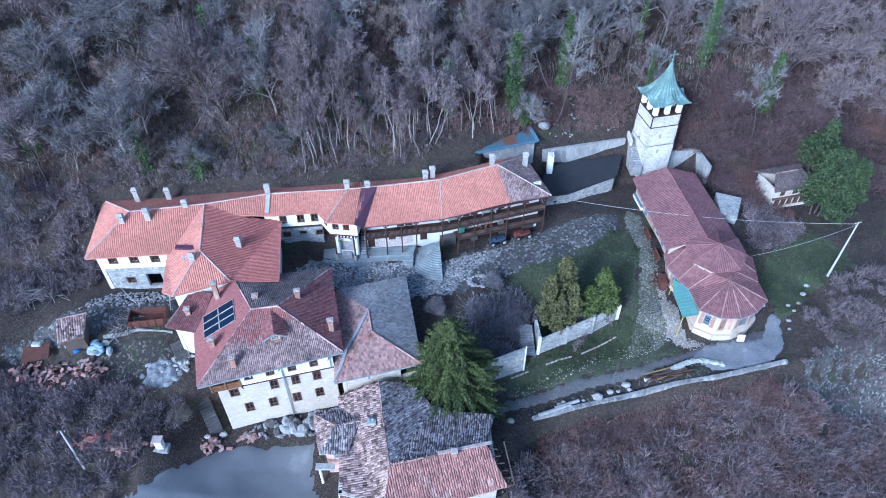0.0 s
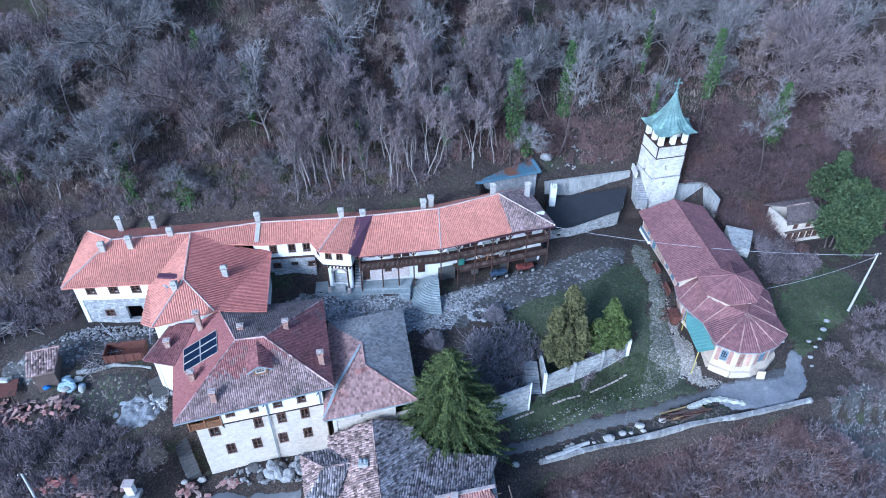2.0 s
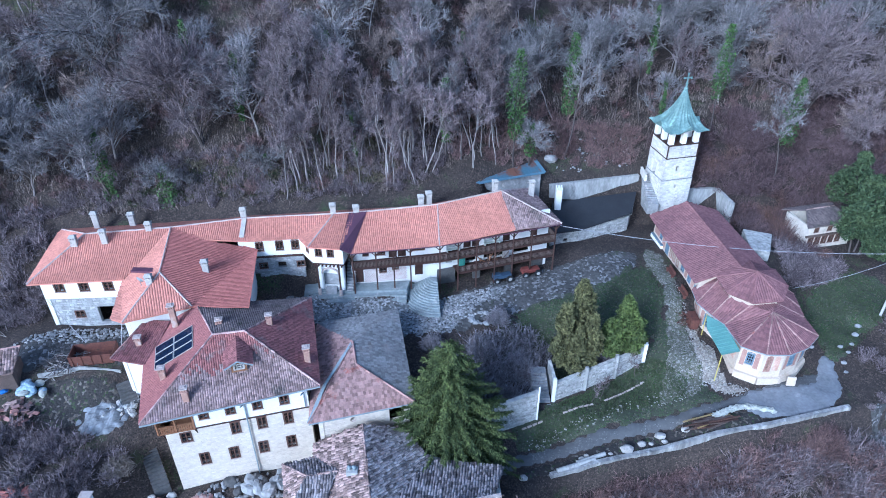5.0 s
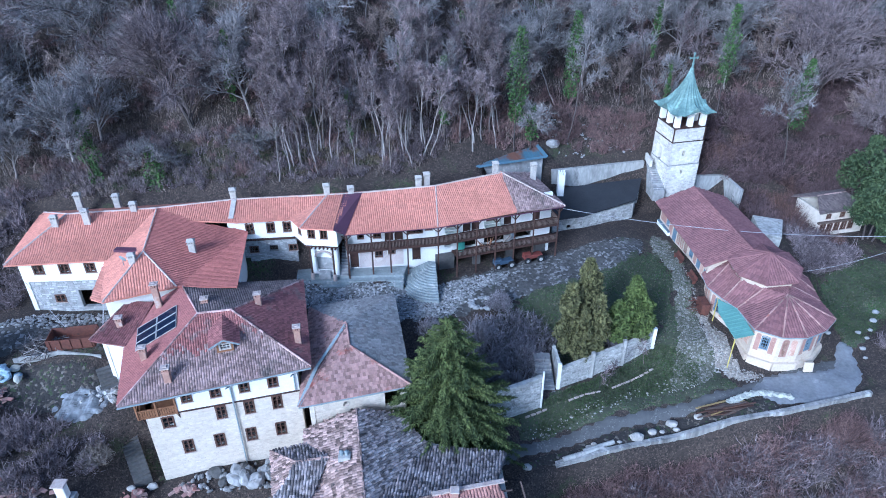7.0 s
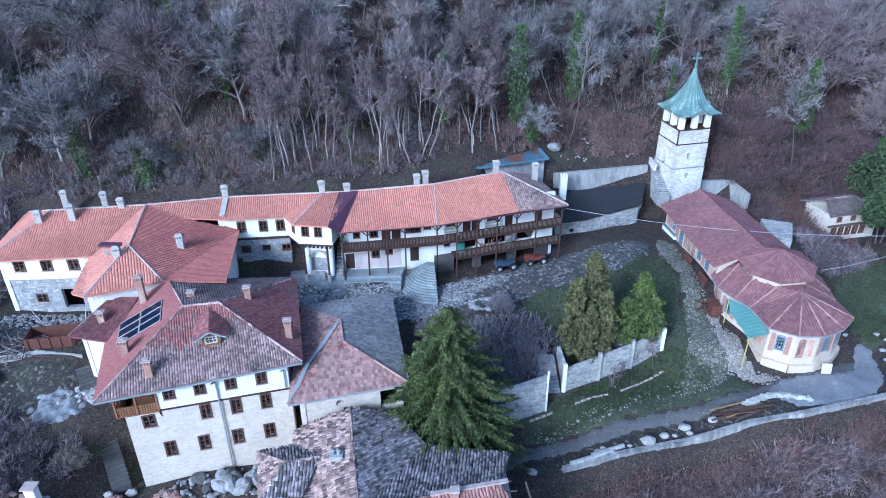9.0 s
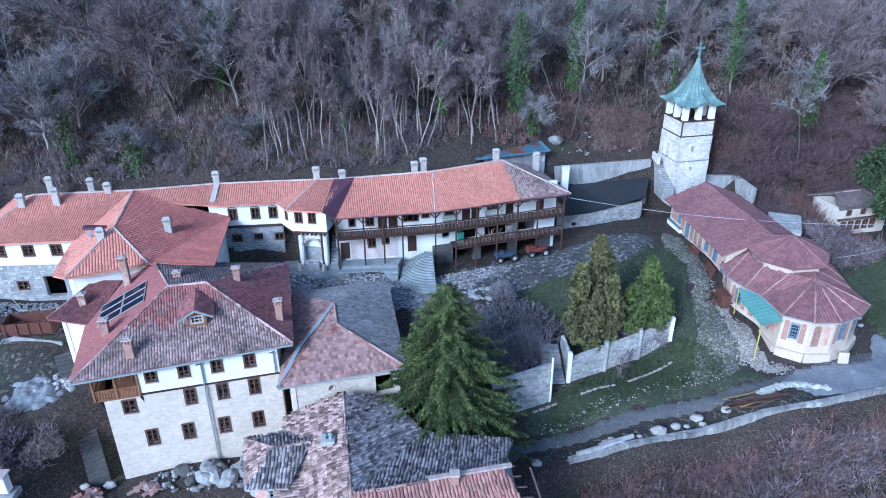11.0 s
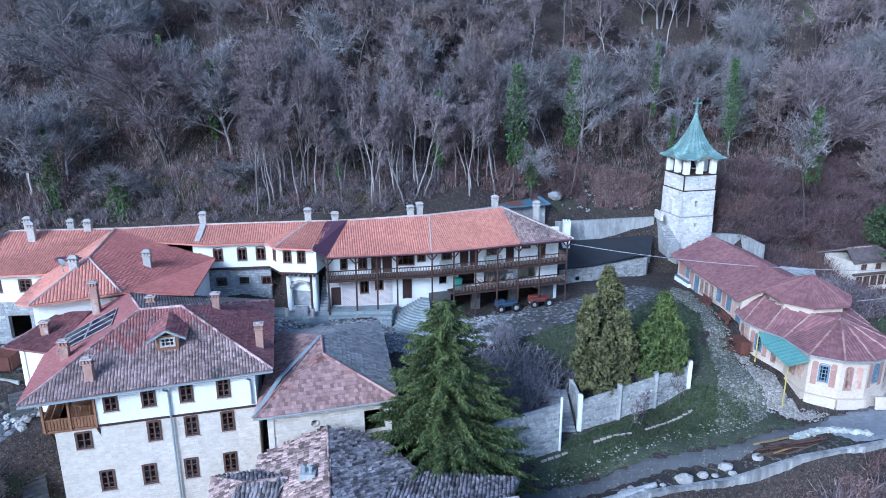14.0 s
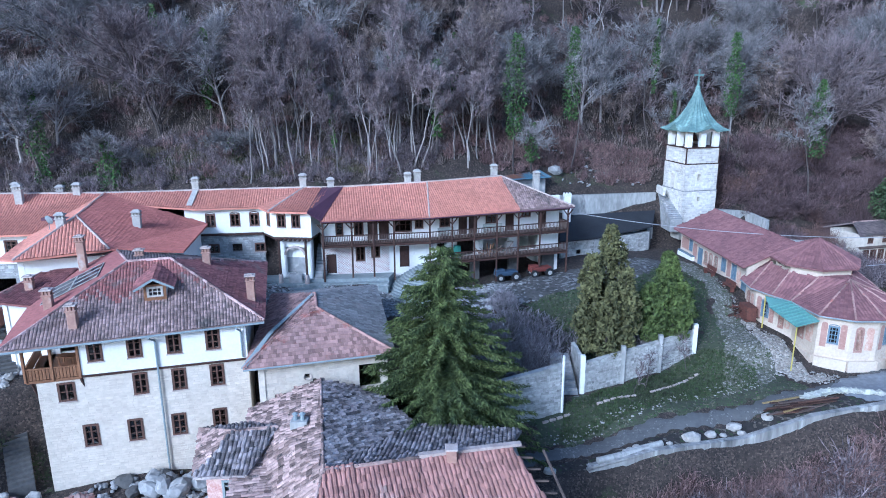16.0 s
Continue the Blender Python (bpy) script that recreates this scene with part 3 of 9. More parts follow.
def railing(parent, a, b, h=1.0, step=0.16, name="railing"):
    """A timber balustrade with turned balusters from a to b (floor points)."""
    a, b = Vector(a), Vector(b)
    L = (b - a).length
    bm = bmesh.new()
    beam(bm, a + Vector((0, 0, h)), b + Vector((0, 0, h)), 0.12, 0.09)
    beam(bm, a + Vector((0, 0, 0.12)), b + Vector((0, 0, 0.12)), 0.1, 0.08)
    rail = part(name, bm, WOOD, parent)
    n = max(2, int(L / step))
    bm = bmesh.new()
    for i in range(n):
        p = a + (b - a) * ((i + 0.5) / n)
        tube(bm, p + Vector((0, 0, 0.14)), p + Vector((0, 0, h * 0.5)), 0.03, 0.05, 5)
        tube(bm, p + Vector((0, 0, h * 0.5)), p + Vector((0, 0, h - 0.04)), 0.05, 0.028, 5)
    f = part("baluster", bm, WOOD_GREYED, rail)
    f["kind"] = "stuff"
    return rail


WOOD_GREYED = mat("greyed_timber", (0.145, 0.108, 0.092), (0.08, 0.06, 0.052), 0.85, 1.0, 9, 0.2)
BRICK_PINK = mat("pink_brick_face", (0.50, 0.34, 0.30), (0.36, 0.22, 0.19), 0.95, 1.0, 5, 0.3)


def diaper_bricks(parent, p0, p1, s0, s1, z0, z1, holes):
    """Pale lozenge brick facing set proud of the wall."""
    V, F = [], []
    bw, bh = 0.26, 0.13
    j, z = 0, z0
    while z + bh < z1:
        s = s0 + (bw / 2 if j % 2 else 0)
        while s + bw < s1:
            if not any(h[0] - 0.15 < s + bw / 2 < h[1] + 0.15 and h[2] - 0.1 < z + bh / 2 < h[3] + 0.1 for h in holes):
                m = along(p0, p1, s, z)
                o = len(V)
                for y in (0.0, 0.025):
                    for x, zz in ((0.02, bh / 2), (bw / 2, 0.012), (bw - 0.02, bh / 2), (bw / 2, bh - 0.012)):
                        V.append(tuple(m @ Vector((x, y, zz))))
                F += [[o + 4, o + 5, o + 6, o + 7]] + [[o + k, o + (k + 1) % 4, o + 4 + (k + 1) % 4, o + 4 + k] for k in range(4)]
            s += bw
        z += bh
        j += 1
    f = part("brick", (V, F), BRICK_PINK, parent)
    f["kind"] = "stuff"


def off(p, q, d):
    """Both ends of the plan line p to q moved d to its outer side."""
    a, b = Vector(p), Vector(q)
    u = (b - a).normalized()
    n = Vector((u.y, -u.x)) * d
    return tuple(a + n), tuple(b + n)


def stone_face(parent, p0, p1, s0, s1, z0, z1, material, holes=(), w=0.5, h=0.24, proud=0.025, name="stone", out=0.0):
    """Courses of roughly squared stones standing a little proud of a wall."""
    g = random.Random(int(abs(s1 * 7 + z1 * 13 + p0[0] * 3)))
    V, F = [], []
    z = z0
    while z < z1 - 0.05:
        hh = min(h * g.uniform(0.75, 1.25), z1 - z)
        s = s0 - g.uniform(0, w)
        while s < s1:
            ww = w * g.uniform(0.55, 1.45)
            a, b = max(s0, s), min(s1, s + ww)
            s += ww
            if b - a < 0.1 or any(q[0] - 0.12 < b and a < q[1] + 0.12 and q[2] - 0.1 < z + hh and z < q[3] + 0.1 for q in holes):
                continue
            m = along(p0, p1, 0, 0, out)
            o = len(V)
            pr = proud * g.uniform(0.3, 1.3)
            for y, e in ((-0.01, 0.012), (pr, 0.03)):
                for x, zz in ((a + e, z + e), (b - e, z + e + g.uniform(-0.01, 0.01)), (b - e, z + hh - e), (a + e, z + hh - e + g.uniform(-0.01, 0.01))):
                    V.append(tuple(m @ Vector((x, y, zz))))
            F += [[o + 4, o + 5, o + 6, o + 7]] + [[o + k, o + (k + 1) % 4, o + 4 + (k + 1) % 4, o + 4 + k] for k in range(4)]
        z += hh
    f = part(name, (V, F), material, parent)
    f["kind"] = "stuff"
    return f


STONE_FACE = mat("limewashed_ashlar", (0.62, 0.56, 0.48), (0.48, 0.42, 0.35), 0.95, 0.35, 2.5, 0.4, island=0.09, stain=(0.44, 0.38, 0.31), stain_at=0.62, stain_scale=0.5)
GREY_FACE = mat("grey_squared_stone", (0.42, 0.42, 0.41), (0.26, 0.26, 0.26), 0.95, 0.8, 4, 0.4, island=0.3, stain=(0.52, 0.48, 0.43), stain_at=0.58, stain_scale=1.0)
TOWER_FACE = mat("pale_tower_ashlar", (0.66, 0.64, 0.60), (0.44, 0.42, 0.39), 0.95, 0.6, 3, 0.5, island=0.16, stain=(0.36, 0.34, 0.30), stain_at=0.58, stain_scale=0.8)
GARDEN_FACE = mat("white_stained_stone", (0.50, 0.49, 0.465), (0.22, 0.216, 0.208), 0.95, 0.7, 3, 0.5, island=0.3, stain=(0.15, 0.145, 0.13), stain_at=0.58, stain_scale=0.7)

# ---- long residential wing ----
wing = thing("residential_wing", "long white monastery wing with orange tile roof and timber gallery", "building")
A_, B_ = (-46.3, 61.3, 11.0), (-48, 73, 11.0)
H1 = (-41.5, 67.3, 13.9)
H2 = (-32.2, 69.2, 13.6)
H3 = (-24, 71.6, 13.4)
H4 = (-10.4, 73, 13.4)
H5 = (-0.4, 74.4, 13.7)
H6 = (7.8, 77.8, 13.8)
E1, E2, E3 = (-10.8, 67.4, 11.0), (-0.14, 69.2, 10.95), (15.5, 74.2, 11.0)
E4, E5, E6 = (12.4, 83.6, 11.0), (-2.5, 79, 11), (-12.2, 78, 11)
EB = (9.4, 72.8, 10.97)
BL, BM, BR = (-17.2, 69.2, 12.1), (-15.7, 67.1, 12.1), (-11.9, 66.8, 12.05)
HB = (-13.2, 72.5, 13.5)
roof(wing, [(TILE_ORANGE, [A_, (-35.5, 62, 11.2), H2, H1]), (TILE_ORANGE, [B_, A_, H1]), (TILE_ORANGE, [(-33.5, 75, 11), B_, H1, H2]), (TILE_ORANGE, [(-24.5, 76.5, 11), (-33.5, 75, 11), H2, H3]),
    (TILE_ORANGE, [(-30.5, 68.0, 12.75), (-23.2, 68.5, 12.1), H3, H2]), (TILE_ORANGE, [(-23.2, 68.5, 12.1), BL, HB, H3]), (TILE_ORANGE, [E6, (-24.5, 76.5, 11), H3, HB, H4]),
    (TILE_ORANGE, [BL, BM, HB]), (TILE_ORANGE, [BM, BR, H4, HB]),
    (TILE_ORANGE, [E1, E2, H5, H4]), (TILE_ORANGE, [E2, EB, H6, H5]), (TILE_BROWN, [EB, E3, H6]), (TILE_BROWN, [E3, E4, H6]), (TILE_ORANGE, [E4, E5, H5, H6]), (TILE_ORANGE, [E5, E6, H4, H5])],
    [(A_, H1), (B_, H1), (H1, H2), (H2, H3), (H3, HB), (HB, H4), (H4, H5), (H5, H6), (E2, H5), (E3, H6), (E4, H6), (BM, HB)])
bm = bmesh.new()
slab(bm, [BR, (-10.7, 67.35, 11.12), (-9.2, 73.1, 13.5), (-11.3, 72.9, 13.52)], 0.12)
for k in range(5):
    a, b = lerp(BR, (-10.7, 67.35, 11.12), k / 4), lerp((-11.3, 72.9, 13.52), (-9.2, 73.1, 13.5), k / 4)
    beam(bm, (a[0], a[1], a[2] + 0.03), (b[0], b[1], b[2] + 0.03), 0.04, 0.06)
part("roof", bm, METAL_PURPLE, wing, "purple sheet-metal roof strip")
# west rooms
WA, WB_ = (-45.4, 62.1), (-34.5, 62.73)
west_h = [(s - 0.55, s + 0.55, 9.3, 10.5) for s in (2.0, 4.76, 7.48)]
walls(wing, [WA, WB_], 8.3, 11.1, PLASTER, {0: west_h}, closed=False)
low_h = [(2.5, 3.6, 5.4, 6.4), (5.2, 7.2, 4.6, 6.9)]
walls(wing, [(WA[0] + 0.1, WA[1] + 0.15), (WB_[0], WB_[1] + 0.15)], 3.5, 8.3, STONE_GREY, {0: low_h}, closed=False, thick=0.5)
for h in west_h:
    window(wing, WA, WB_, (h[0] + h[1]) / 2, 9.3, 1.1, 1.2, 2, 3)
window(wing, (WA[0] + 0.1, WA[1] + 0.15), (WB_[0], WB_[1] + 0.15), 3.05, 5.4, 1.1, 1.0, 2, 2)
stone_face(wing, (WA[0] + 0.1, WA[1] + 0.15), (WB_[0], WB_[1] + 0.15), 0, 10.9, 3.6, 8.25, GREY_FACE, low_h)
walls(wing, [(-47, 72.2), (-45.4, 62.1)], 4, 11.1, PLASTER, closed=False)
walls(wing, [(12.0, 82.8), (-2.4, 78.2), (-12, 77), (-24.5, 75.5), (-47, 72.2)], 4, 11.1, PLASTER, closed=False)
# middle rooms
CA, CB = (-24.5, 69.0), (-17, 69.8)
CO = 1.1
cs = [s + CO for s in (1.35, 3.74, 5.63)]
walls(wing, [CA, CB], 9.35, 12.0, PLASTER, {0: [(s - 0.45, s + 0.45, 10.15, 11.4) for s in cs]}, closed=False)
for s in cs:
    window(wing, CA, CB, s, 10.15, 0.9, 1.25, 2, 2, arch=True)
cl = [s + CO for s in (1.4, 3.67, 5.97)]
walls(wing, [(CA[0], CA[1] + 0.2), (CB[0], CB[1] + 0.2)], 4, 9.35, STONE_GREY, {0: [(s - 0.5, s + 0.5, 7.4, 8.25) for s in cl] + [(1.0, 1.9, 4.8, 6.7)]}, closed=False)
for k in (0, 2):
    window(wing, (CA[0], CA[1] + 0.2), (CB[0], CB[1] + 0.2), cl[k], 7.4, 1.0, 0.85, 2, 1)
bm = bmesh.new()
beam(bm, (CA[0], CA[1] - 0.05, 9.32), (CB[0], CB[1] - 0.05, 9.32), 0.25, 0.22)
part("beam", bm, WOOD, wing)
stone_face(wing, (CA[0], CA[1] + 0.2), (CB[0], CB[1] + 0.2), 0, 7.5, 4.2, 9.2, GREY_FACE, [(s - 0.5, s + 0.5, 7.4, 8.25) for s in cl] + [(1.0, 1.9, 4.8, 6.7)], 0.4, 0.2)
# bay over the fountain porch
Y0, Y1 = (-15.5, 67.85), (-11.7, 67.45)
walls(wing, [CB, Y0], 9.4, 12.05, PLASTER, {0: [(1.1, 1.75, 10.4, 11.65)]}, closed=False, thick=0.3)
window(wing, CB, Y0, 1.42, 10.4, 0.65, 1.25, 2, 2, arch=True)
walls(wing, [Y0, Y1], 9.4, 12.05, PLASTER, {0: [(0.45, 1.25, 10.4, 11.65), (1.9, 2.7, 10.4, 11.65)]}, closed=False, thick=0.3)
for s in (0.85, 2.3):
    window(wing, Y0, Y1, s, 10.4, 0.8, 1.25, 2, 2, arch=True)
walls(wing, [Y1, (-10.9, 72)], 9.4, (12.05, 12.6), PLASTER, closed=False, thick=0.3)
floor_slab(wing, [CB, Y0, Y1, (-11, 72), (-17, 72)], 9.4, WOOD, 0.22)
bm = bmesh.new()
for i in range(8):
    p = along(Y0, Y1, 0.25 + i * 0.47, 9.12).translation
    box(bm, (-0.09, -0.25, -0.08), (0.09, 0.3, 0.08), Matrix.Translation(p))
part("joist", bm, WOOD, wing)["kind"] = "stuff"
# niche of the fountain with an arched head
bm = bmesh.new()
na, nb = (-15.3, 68.6), (-11.9, 68.2)
wall_panel(bm, na, nb, 4.5, 9.2, 0.4, [(0.7, 2.7, 5.4, 8.2)])
part("wall", bm, PLASTER, wing)
bm = bmesh.new()
wall_panel(bm, (-15.3, 69.1), (-11.9, 68.7), 4.5, 7.0, 0.3)
part("wall", bm, STONE_GREY, wing)
bm = bmesh.new()
wall_panel(bm, (-15.3, 69.15), (-11.9, 68.75), 7.0, 9.2, 0.3)
part("wall", bm, PLASTER, wing)
bm = bmesh.new()
for i in range(9):
    a0, a1 = math.pi * i / 9, math.pi * (i + 1) / 9
    m = along(na, nb, 1.7, 7.4, 0.06)
    beam(bm, m @ Vector((math.cos(a0) * 1.02, 0, math.sin(a0) * 0.85)), m @ Vector((math.cos(a1) * 1.02, 0, math.sin(a1) * 0.85)), 0.2, 0.2)
part("arch", bm, MORTAR, wing, "pale carved stone arch over the fountain niche")
bm = bmesh.new()
box(bm, (-14.3, 67.7, 4.6), (-12.9, 68.5, 5.5), bevel=0.06)
part("basin", bm, STONE_GREY, wing, "grey stone fountain basin")
for p in (along(Y0, Y1, 0.45, 0), along(Y0, Y1, 3.15, 0)):
    bm = bmesh.new()
    q = p.translation
    beam(bm, (q.x, q.y, 5.5), (q.x, q.y, 9.2), 0.2)
    part("post", bm, WOOD, wing)
    bm = bmesh.new()
    tube(bm, (q.x, q.y, 4.6), (q.x, q.y, 5.55), 0.26, 0.2, 10)
    part("post_base", bm, MORTAR, wing)
# gallery rooms
G0, G1, G2 = (-11.2, 69.6), (-0.5, 71.4), (14.2, 76.1)
up_w = [(1.55, 2.25, 9.0, 10.4), (3.4, 4.3, 8.9, 10.5), (4.8, 5.75, 8.36, 10.45), (5.95, 6.9, 8.36, 10.45), (7.5, 9.3, 9.1, 10.6), (9.7, 10.5, 9.4, 10.6)]
walls(wing, [G0, G1], 8.35, 11.9, PLASTER, {0: up_w}, closed=False, thick=0.35)
window(wing, G0, G1, 1.9, 9.0, 0.7, 1.4, 1, 2)
window(wing, G0, G1, 3.85, 8.9, 0.9, 1.6, 2, 1)
door(wing, G0, G1, 5.27, 8.36, 0.85, 2.0)
door(wing, G0, G1, 6.43, 8.36, 0.85, 2.0)
window(wing, G0, G1, 8.4, 9.1, 1.8, 1.5, 3, 2)
window(wing, G0, G1, 10.1, 9.4, 0.8, 1.2, 2, 2)
up_e = [(1.5, 2.6, 9.4, 10.5), (3.6, 4.5, 8.36, 10.45), (4.75, 5.65, 8.36, 10.45), (6.7, 8.0, 9.4, 10.5), (9.0, 9.9, 8.36, 10.45), (10.9, 11.9, 9.8, 10.8), (12.9, 13.8, 8.36, 10.45)]
walls(wing, [G1, G2], 8.35, 11.9, PLASTER, {0: up_e}, closed=False, thick=0.35)
for h in up_e:
    if h[2] < 9:
        door(wing, G1, G2, (h[0] + h[1]) / 2, h[2], 0.8, 2.0)
    else:
        window(wing, G1, G2, (h[0] + h[1]) / 2, h[2], h[1] - h[0], h[3] - h[2], 2, 2)
gnd_w = [(0.55, 1.4, 5.0, 6.95), (3.5, 4.4, 6.2, 7.8), (5.1, 5.95, 6.5, 7.9), (8.1, 8.95, 5.3, 7.5)]
walls(wing, [G0, G1], 3.5, 8.15, PLASTER, {0: gnd_w}, closed=False, thick=0.4)
door(wing, G0, G1, 0.97, 5.0, 0.85, 1.95, label="brown plank door")
window(wing, G0, G1, 3.95, 6.2, 0.9, 1.6, 2, 2)
window(wing, G0, G1, 5.52, 6.5, 0.85, 1.4, 2, 2)
door(wing, G0, G1, 8.52, 5.3, 0.85, 2.2)
diaper_bricks(wing, G0, G1, 0.1, 7.0, 4.9, 8.1, gnd_w)
gnd_e = [(1.2, 2.1, 6.6, 7.6), (3.4, 5.4, 6.05, 7.9), (6.4, 9.4, 6.05, 7.9), (10.5, 12.9, 6.05, 7.9)]
# East undercroft: the gloom of the open storey is put into the wall's colour.
walls(wing, [G1, G2], 2.5, 5.8, STONE_AND_SHADE, {0: [(2.5, 5.0, 2.9, 5.4), (6.0, 9.5, 2.9, 5.4), (10.5, 13.5, 2.9, 5.4)]}, closed=False, thick=0.4)
walls(wing, [G1, G2], 5.8, 8.15, PLASTER, {0: gnd_e}, closed=False, thick=0.4)
walls(wing, [G2, (12.0, 82.8)], 3.0, 11.1, PLASTER, closed=False, thick=0.4)
# gallery floors, posts and rails
F0, F1, F2 = (-10.8, 67.9), (-0.1, 69.6), (15, 74.4)
floor_slab(wing, [F0, F1, (-0.5, 71.45), (-11.2, 69.65)], 8.35, WOOD, 0.22, "gallery_floor")
floor_slab(wing, [F1, F2, (14.2, 76.15), (-0.5, 71.45)], 8.35, WOOD, 0.22, "gallery_floor")
L1_, L2_ = (2.3, 70.35), (15, 74.4)
floor_slab(wing, [L1_, L2_, (14.2, 76.15), (1.5, 72.1)], 6.0, WOOD, 0.2, "gallery_floor")
bm = bmesh.new()
beam(bm, (*F0, 10.75), (*F1, 10.75), 0.16, 0.2)
beam(bm, (*F1, 10.75), (*F2, 10.75), 0.16, 0.2)
part("beam", bm, WOOD, wing)
posts = [(F0, F1, s, 5.0) for s in (0.12, 2.95, 5.1, 7.17)] + [(F1, F2, s, 3.2) for s in (0.0, 2.4, 4.86, 7.37, 9.84, 12.4, 15.7)]
for a, b, s, z in posts:
    q = along(a, b, s, 0).translation
    bm = bmesh.new()
    beam(bm, (q.x, q.y, z - 0.5), (q.x, q.y, 10.7), 0.17)
    for sg in (-1, 1):
        d = along(a, b, s + sg * 0.55, 10.62).translation
        beam(bm, (q.x, q.y, 10.0), d, 0.1)
    part("post", bm, WOOD, wing)
for (a, b, s, _), (c, d, s2, _) in zip(posts, posts[1:]):
    p, q = along(a, b, s, 8.35).translation, along(c, d, s2, 8.35).translation
    railing(wing, p, q)
q = along(F1, F2, 15.7, 8.35).translation
railing(wing, q, (14.3, 76.1, 8.35))
railing(wing, (-10.75, 67.95, 8.35), (-11.25, 69.5, 8.35))
low_posts = [along(F1, F2, s, 6.0).translation for s in (2.45, 4.86, 7.37, 9.84, 12.4, 15.7)]
for p, q in zip(low_posts, low_posts[1:]):
    railing(wing, p, q, 0.95)
# stair beside the brick room
bm = bmesh.new()
for i in range(11):
    box(bm, (-11.75, 68.0 + i * 0.28, 4.6), (-10.95, 68.3 + i * 0.28, 5.1 + i * 0.28))
part("stair", bm, STONE_GREY, wing)
gutter(wing, [(E1[0], E1[1] - 0.05, 10.93), (E2[0], E2[1] - 0.06, 10.88), (E3[0], E3[1] - 0.06, 10.92)], 0.06, METAL_PURPLE)

# benches and goods on the gallery
def bench(m, length, label):
    b = thing("bench", label, "bench")
    b.matrix_world = m
    bm = bmesh.new()
    box(bm, (-length / 2, -0.25, 0.4), (length / 2, 0.2, 0.46), bevel=0.01)
    part("seat", bm, BENCH_PAINT, b)
    bm = bmesh.new()
    box(bm, (-length / 2, -0.27, 0.62), (length / 2, -0.22, 0.75))
    box(bm, (-length / 2, -0.27, 0.82), (length / 2, -0.22, 0.95))
    part("backrest", bm, BENCH_PAINT, b)
    for x in (-length / 2 + 0.1, length / 2 - 0.1):
        bm = bmesh.new()
        box(bm, (x - 0.04, -0.26, 0), (x + 0.04, 0.18, 0.4))
        box(bm, (x - 0.04, -0.28, 0.4), (x + 0.04, -0.2, 0.95))
        part("leg", bm, BENCH_PAINT, b)
    return b


BENCH_PAINT = mat("pale_green_paint", (0.50, 0.53, 0.48), (0.38, 0.41, 0.37), 0.7, 1, 8, 0.1)
bench(along(G1, G2, 2.1, 8.35, 0.35), 1.8, "pale green slatted bench against the gallery wall")
bench(along(G1, G2, 7.4, 8.35, 0.35), 2.2, "pale green slatted bench against the gallery wall")
for s, col in ((3.2, (0.10, 0.30, 0.24)), (9.3, (0.4, 0.38, 0.36))):
    c = thing("cupboard", "painted cupboard standing on the lower gallery", "cupboard")
    c.matrix_world = along(G1, G2, s, 6.0, 0.5)
    pm = mat("cupboard_paint", col, None, 0.7, 1, 8, 0.1)
    bm = bmesh.new()
    box(bm, (-0.4, -0.3, 0), (0.4, 0.2, 1.3), bevel=0.02)
    part("body", bm, pm, c)
    for sx in (-1, 1):
        bm = bmesh.new()
        box(bm, (min(0.01 * sx, 0.38 * sx), 0.2, 0.08), (max(0.01 * sx, 0.38 * sx), 0.225, 1.25))
        part("door", bm, pm, c)
rng = random.Random(4)
logs = thing("timber_stack", "loose planks and poles leaning on the lower gallery", "timber")
for i in range(16):
    bm = bmesh.new()
    m = along(G1, G2, rng.uniform(5.5, 9.5), 6.05, rng.uniform(0.3, 1.2)).translation
    beam(bm, m, m + Vector((rng.uniform(-1.2, 1.2), rng.uniform(-0.2, 0.5), rng.uniform(0.2, 1.4))), 0.12, 0.05)
    part("plank", bm, WOOD_WARM if i % 3 else WOOD_GREYED, logs)

# ---- cross wing ----
cross_wing = thing("cross_wing", "white cross wing with red and orange tile hip roof", "building")
walls(cross_wing, [(-33.6, 56.2), (-26.9, 58.3), (-21.6, 58.7), (-23.1, 69.0), (-34.4, 69.0), (-34.9, 61.5)], 1.5, 10.3, PLASTER)
BA, BF = (-32.2, 69.2, 13.6), (-30.7, 60.7, 13.1)
roof(cross_wing, [(TILE_RED, [(-20.6, 57.7, 10.7), (-22.4, 69.4, 10.4), (-26.6, 68.2, 12.1), BA, BF, (-26.6, 57.4, 11.0)]), (TILE_ORANGE, [(-33.2, 55.1, 10.7), (-26.6, 57.4, 10.95), BF]), (TILE_ORANGE, [(-35.8, 62, 11.0), (-34.7, 55.8, 10.6), (-33.2, 55.1, 10.7), BF, BA])],
     [(BA, BF), (BF, (-26.6, 57.4, 11.0)), (BF, (-33.2, 55.1, 10.7))], width=0.26)
bm = bmesh.new()
box(bm, (-1.5, -0.35, 0), (1.5, 0.35, 0.25), Matrix.Translation((-32.7, 61.7, 12.55)) @ Matrix.Rotation(radians(-4), 4, "Z"))
part("roof_hatch", bm, METAL_PURPLE, cross_wing, "purple sheet-metal hatch strip")
dish = thing("satellite_dish", "small grey satellite dish beside a chimney", "satellite dish", at=(-32.4, 59.4, 12.3))
bm = bmesh.new()
bmesh.ops.create_cone(bm, cap_ends=True, segments=16, radius1=0.1, radius2=0.42, depth=0.12, matrix=pose(0, 0, 0.75, 70, 0, 160))
part("reflector", bm, ZINC, dish)
bm = bmesh.new()
tube(bm, (0, 0, -0.1), (0, 0, 0.75), 0.03)
part("mast", bm, ZINC, dish)

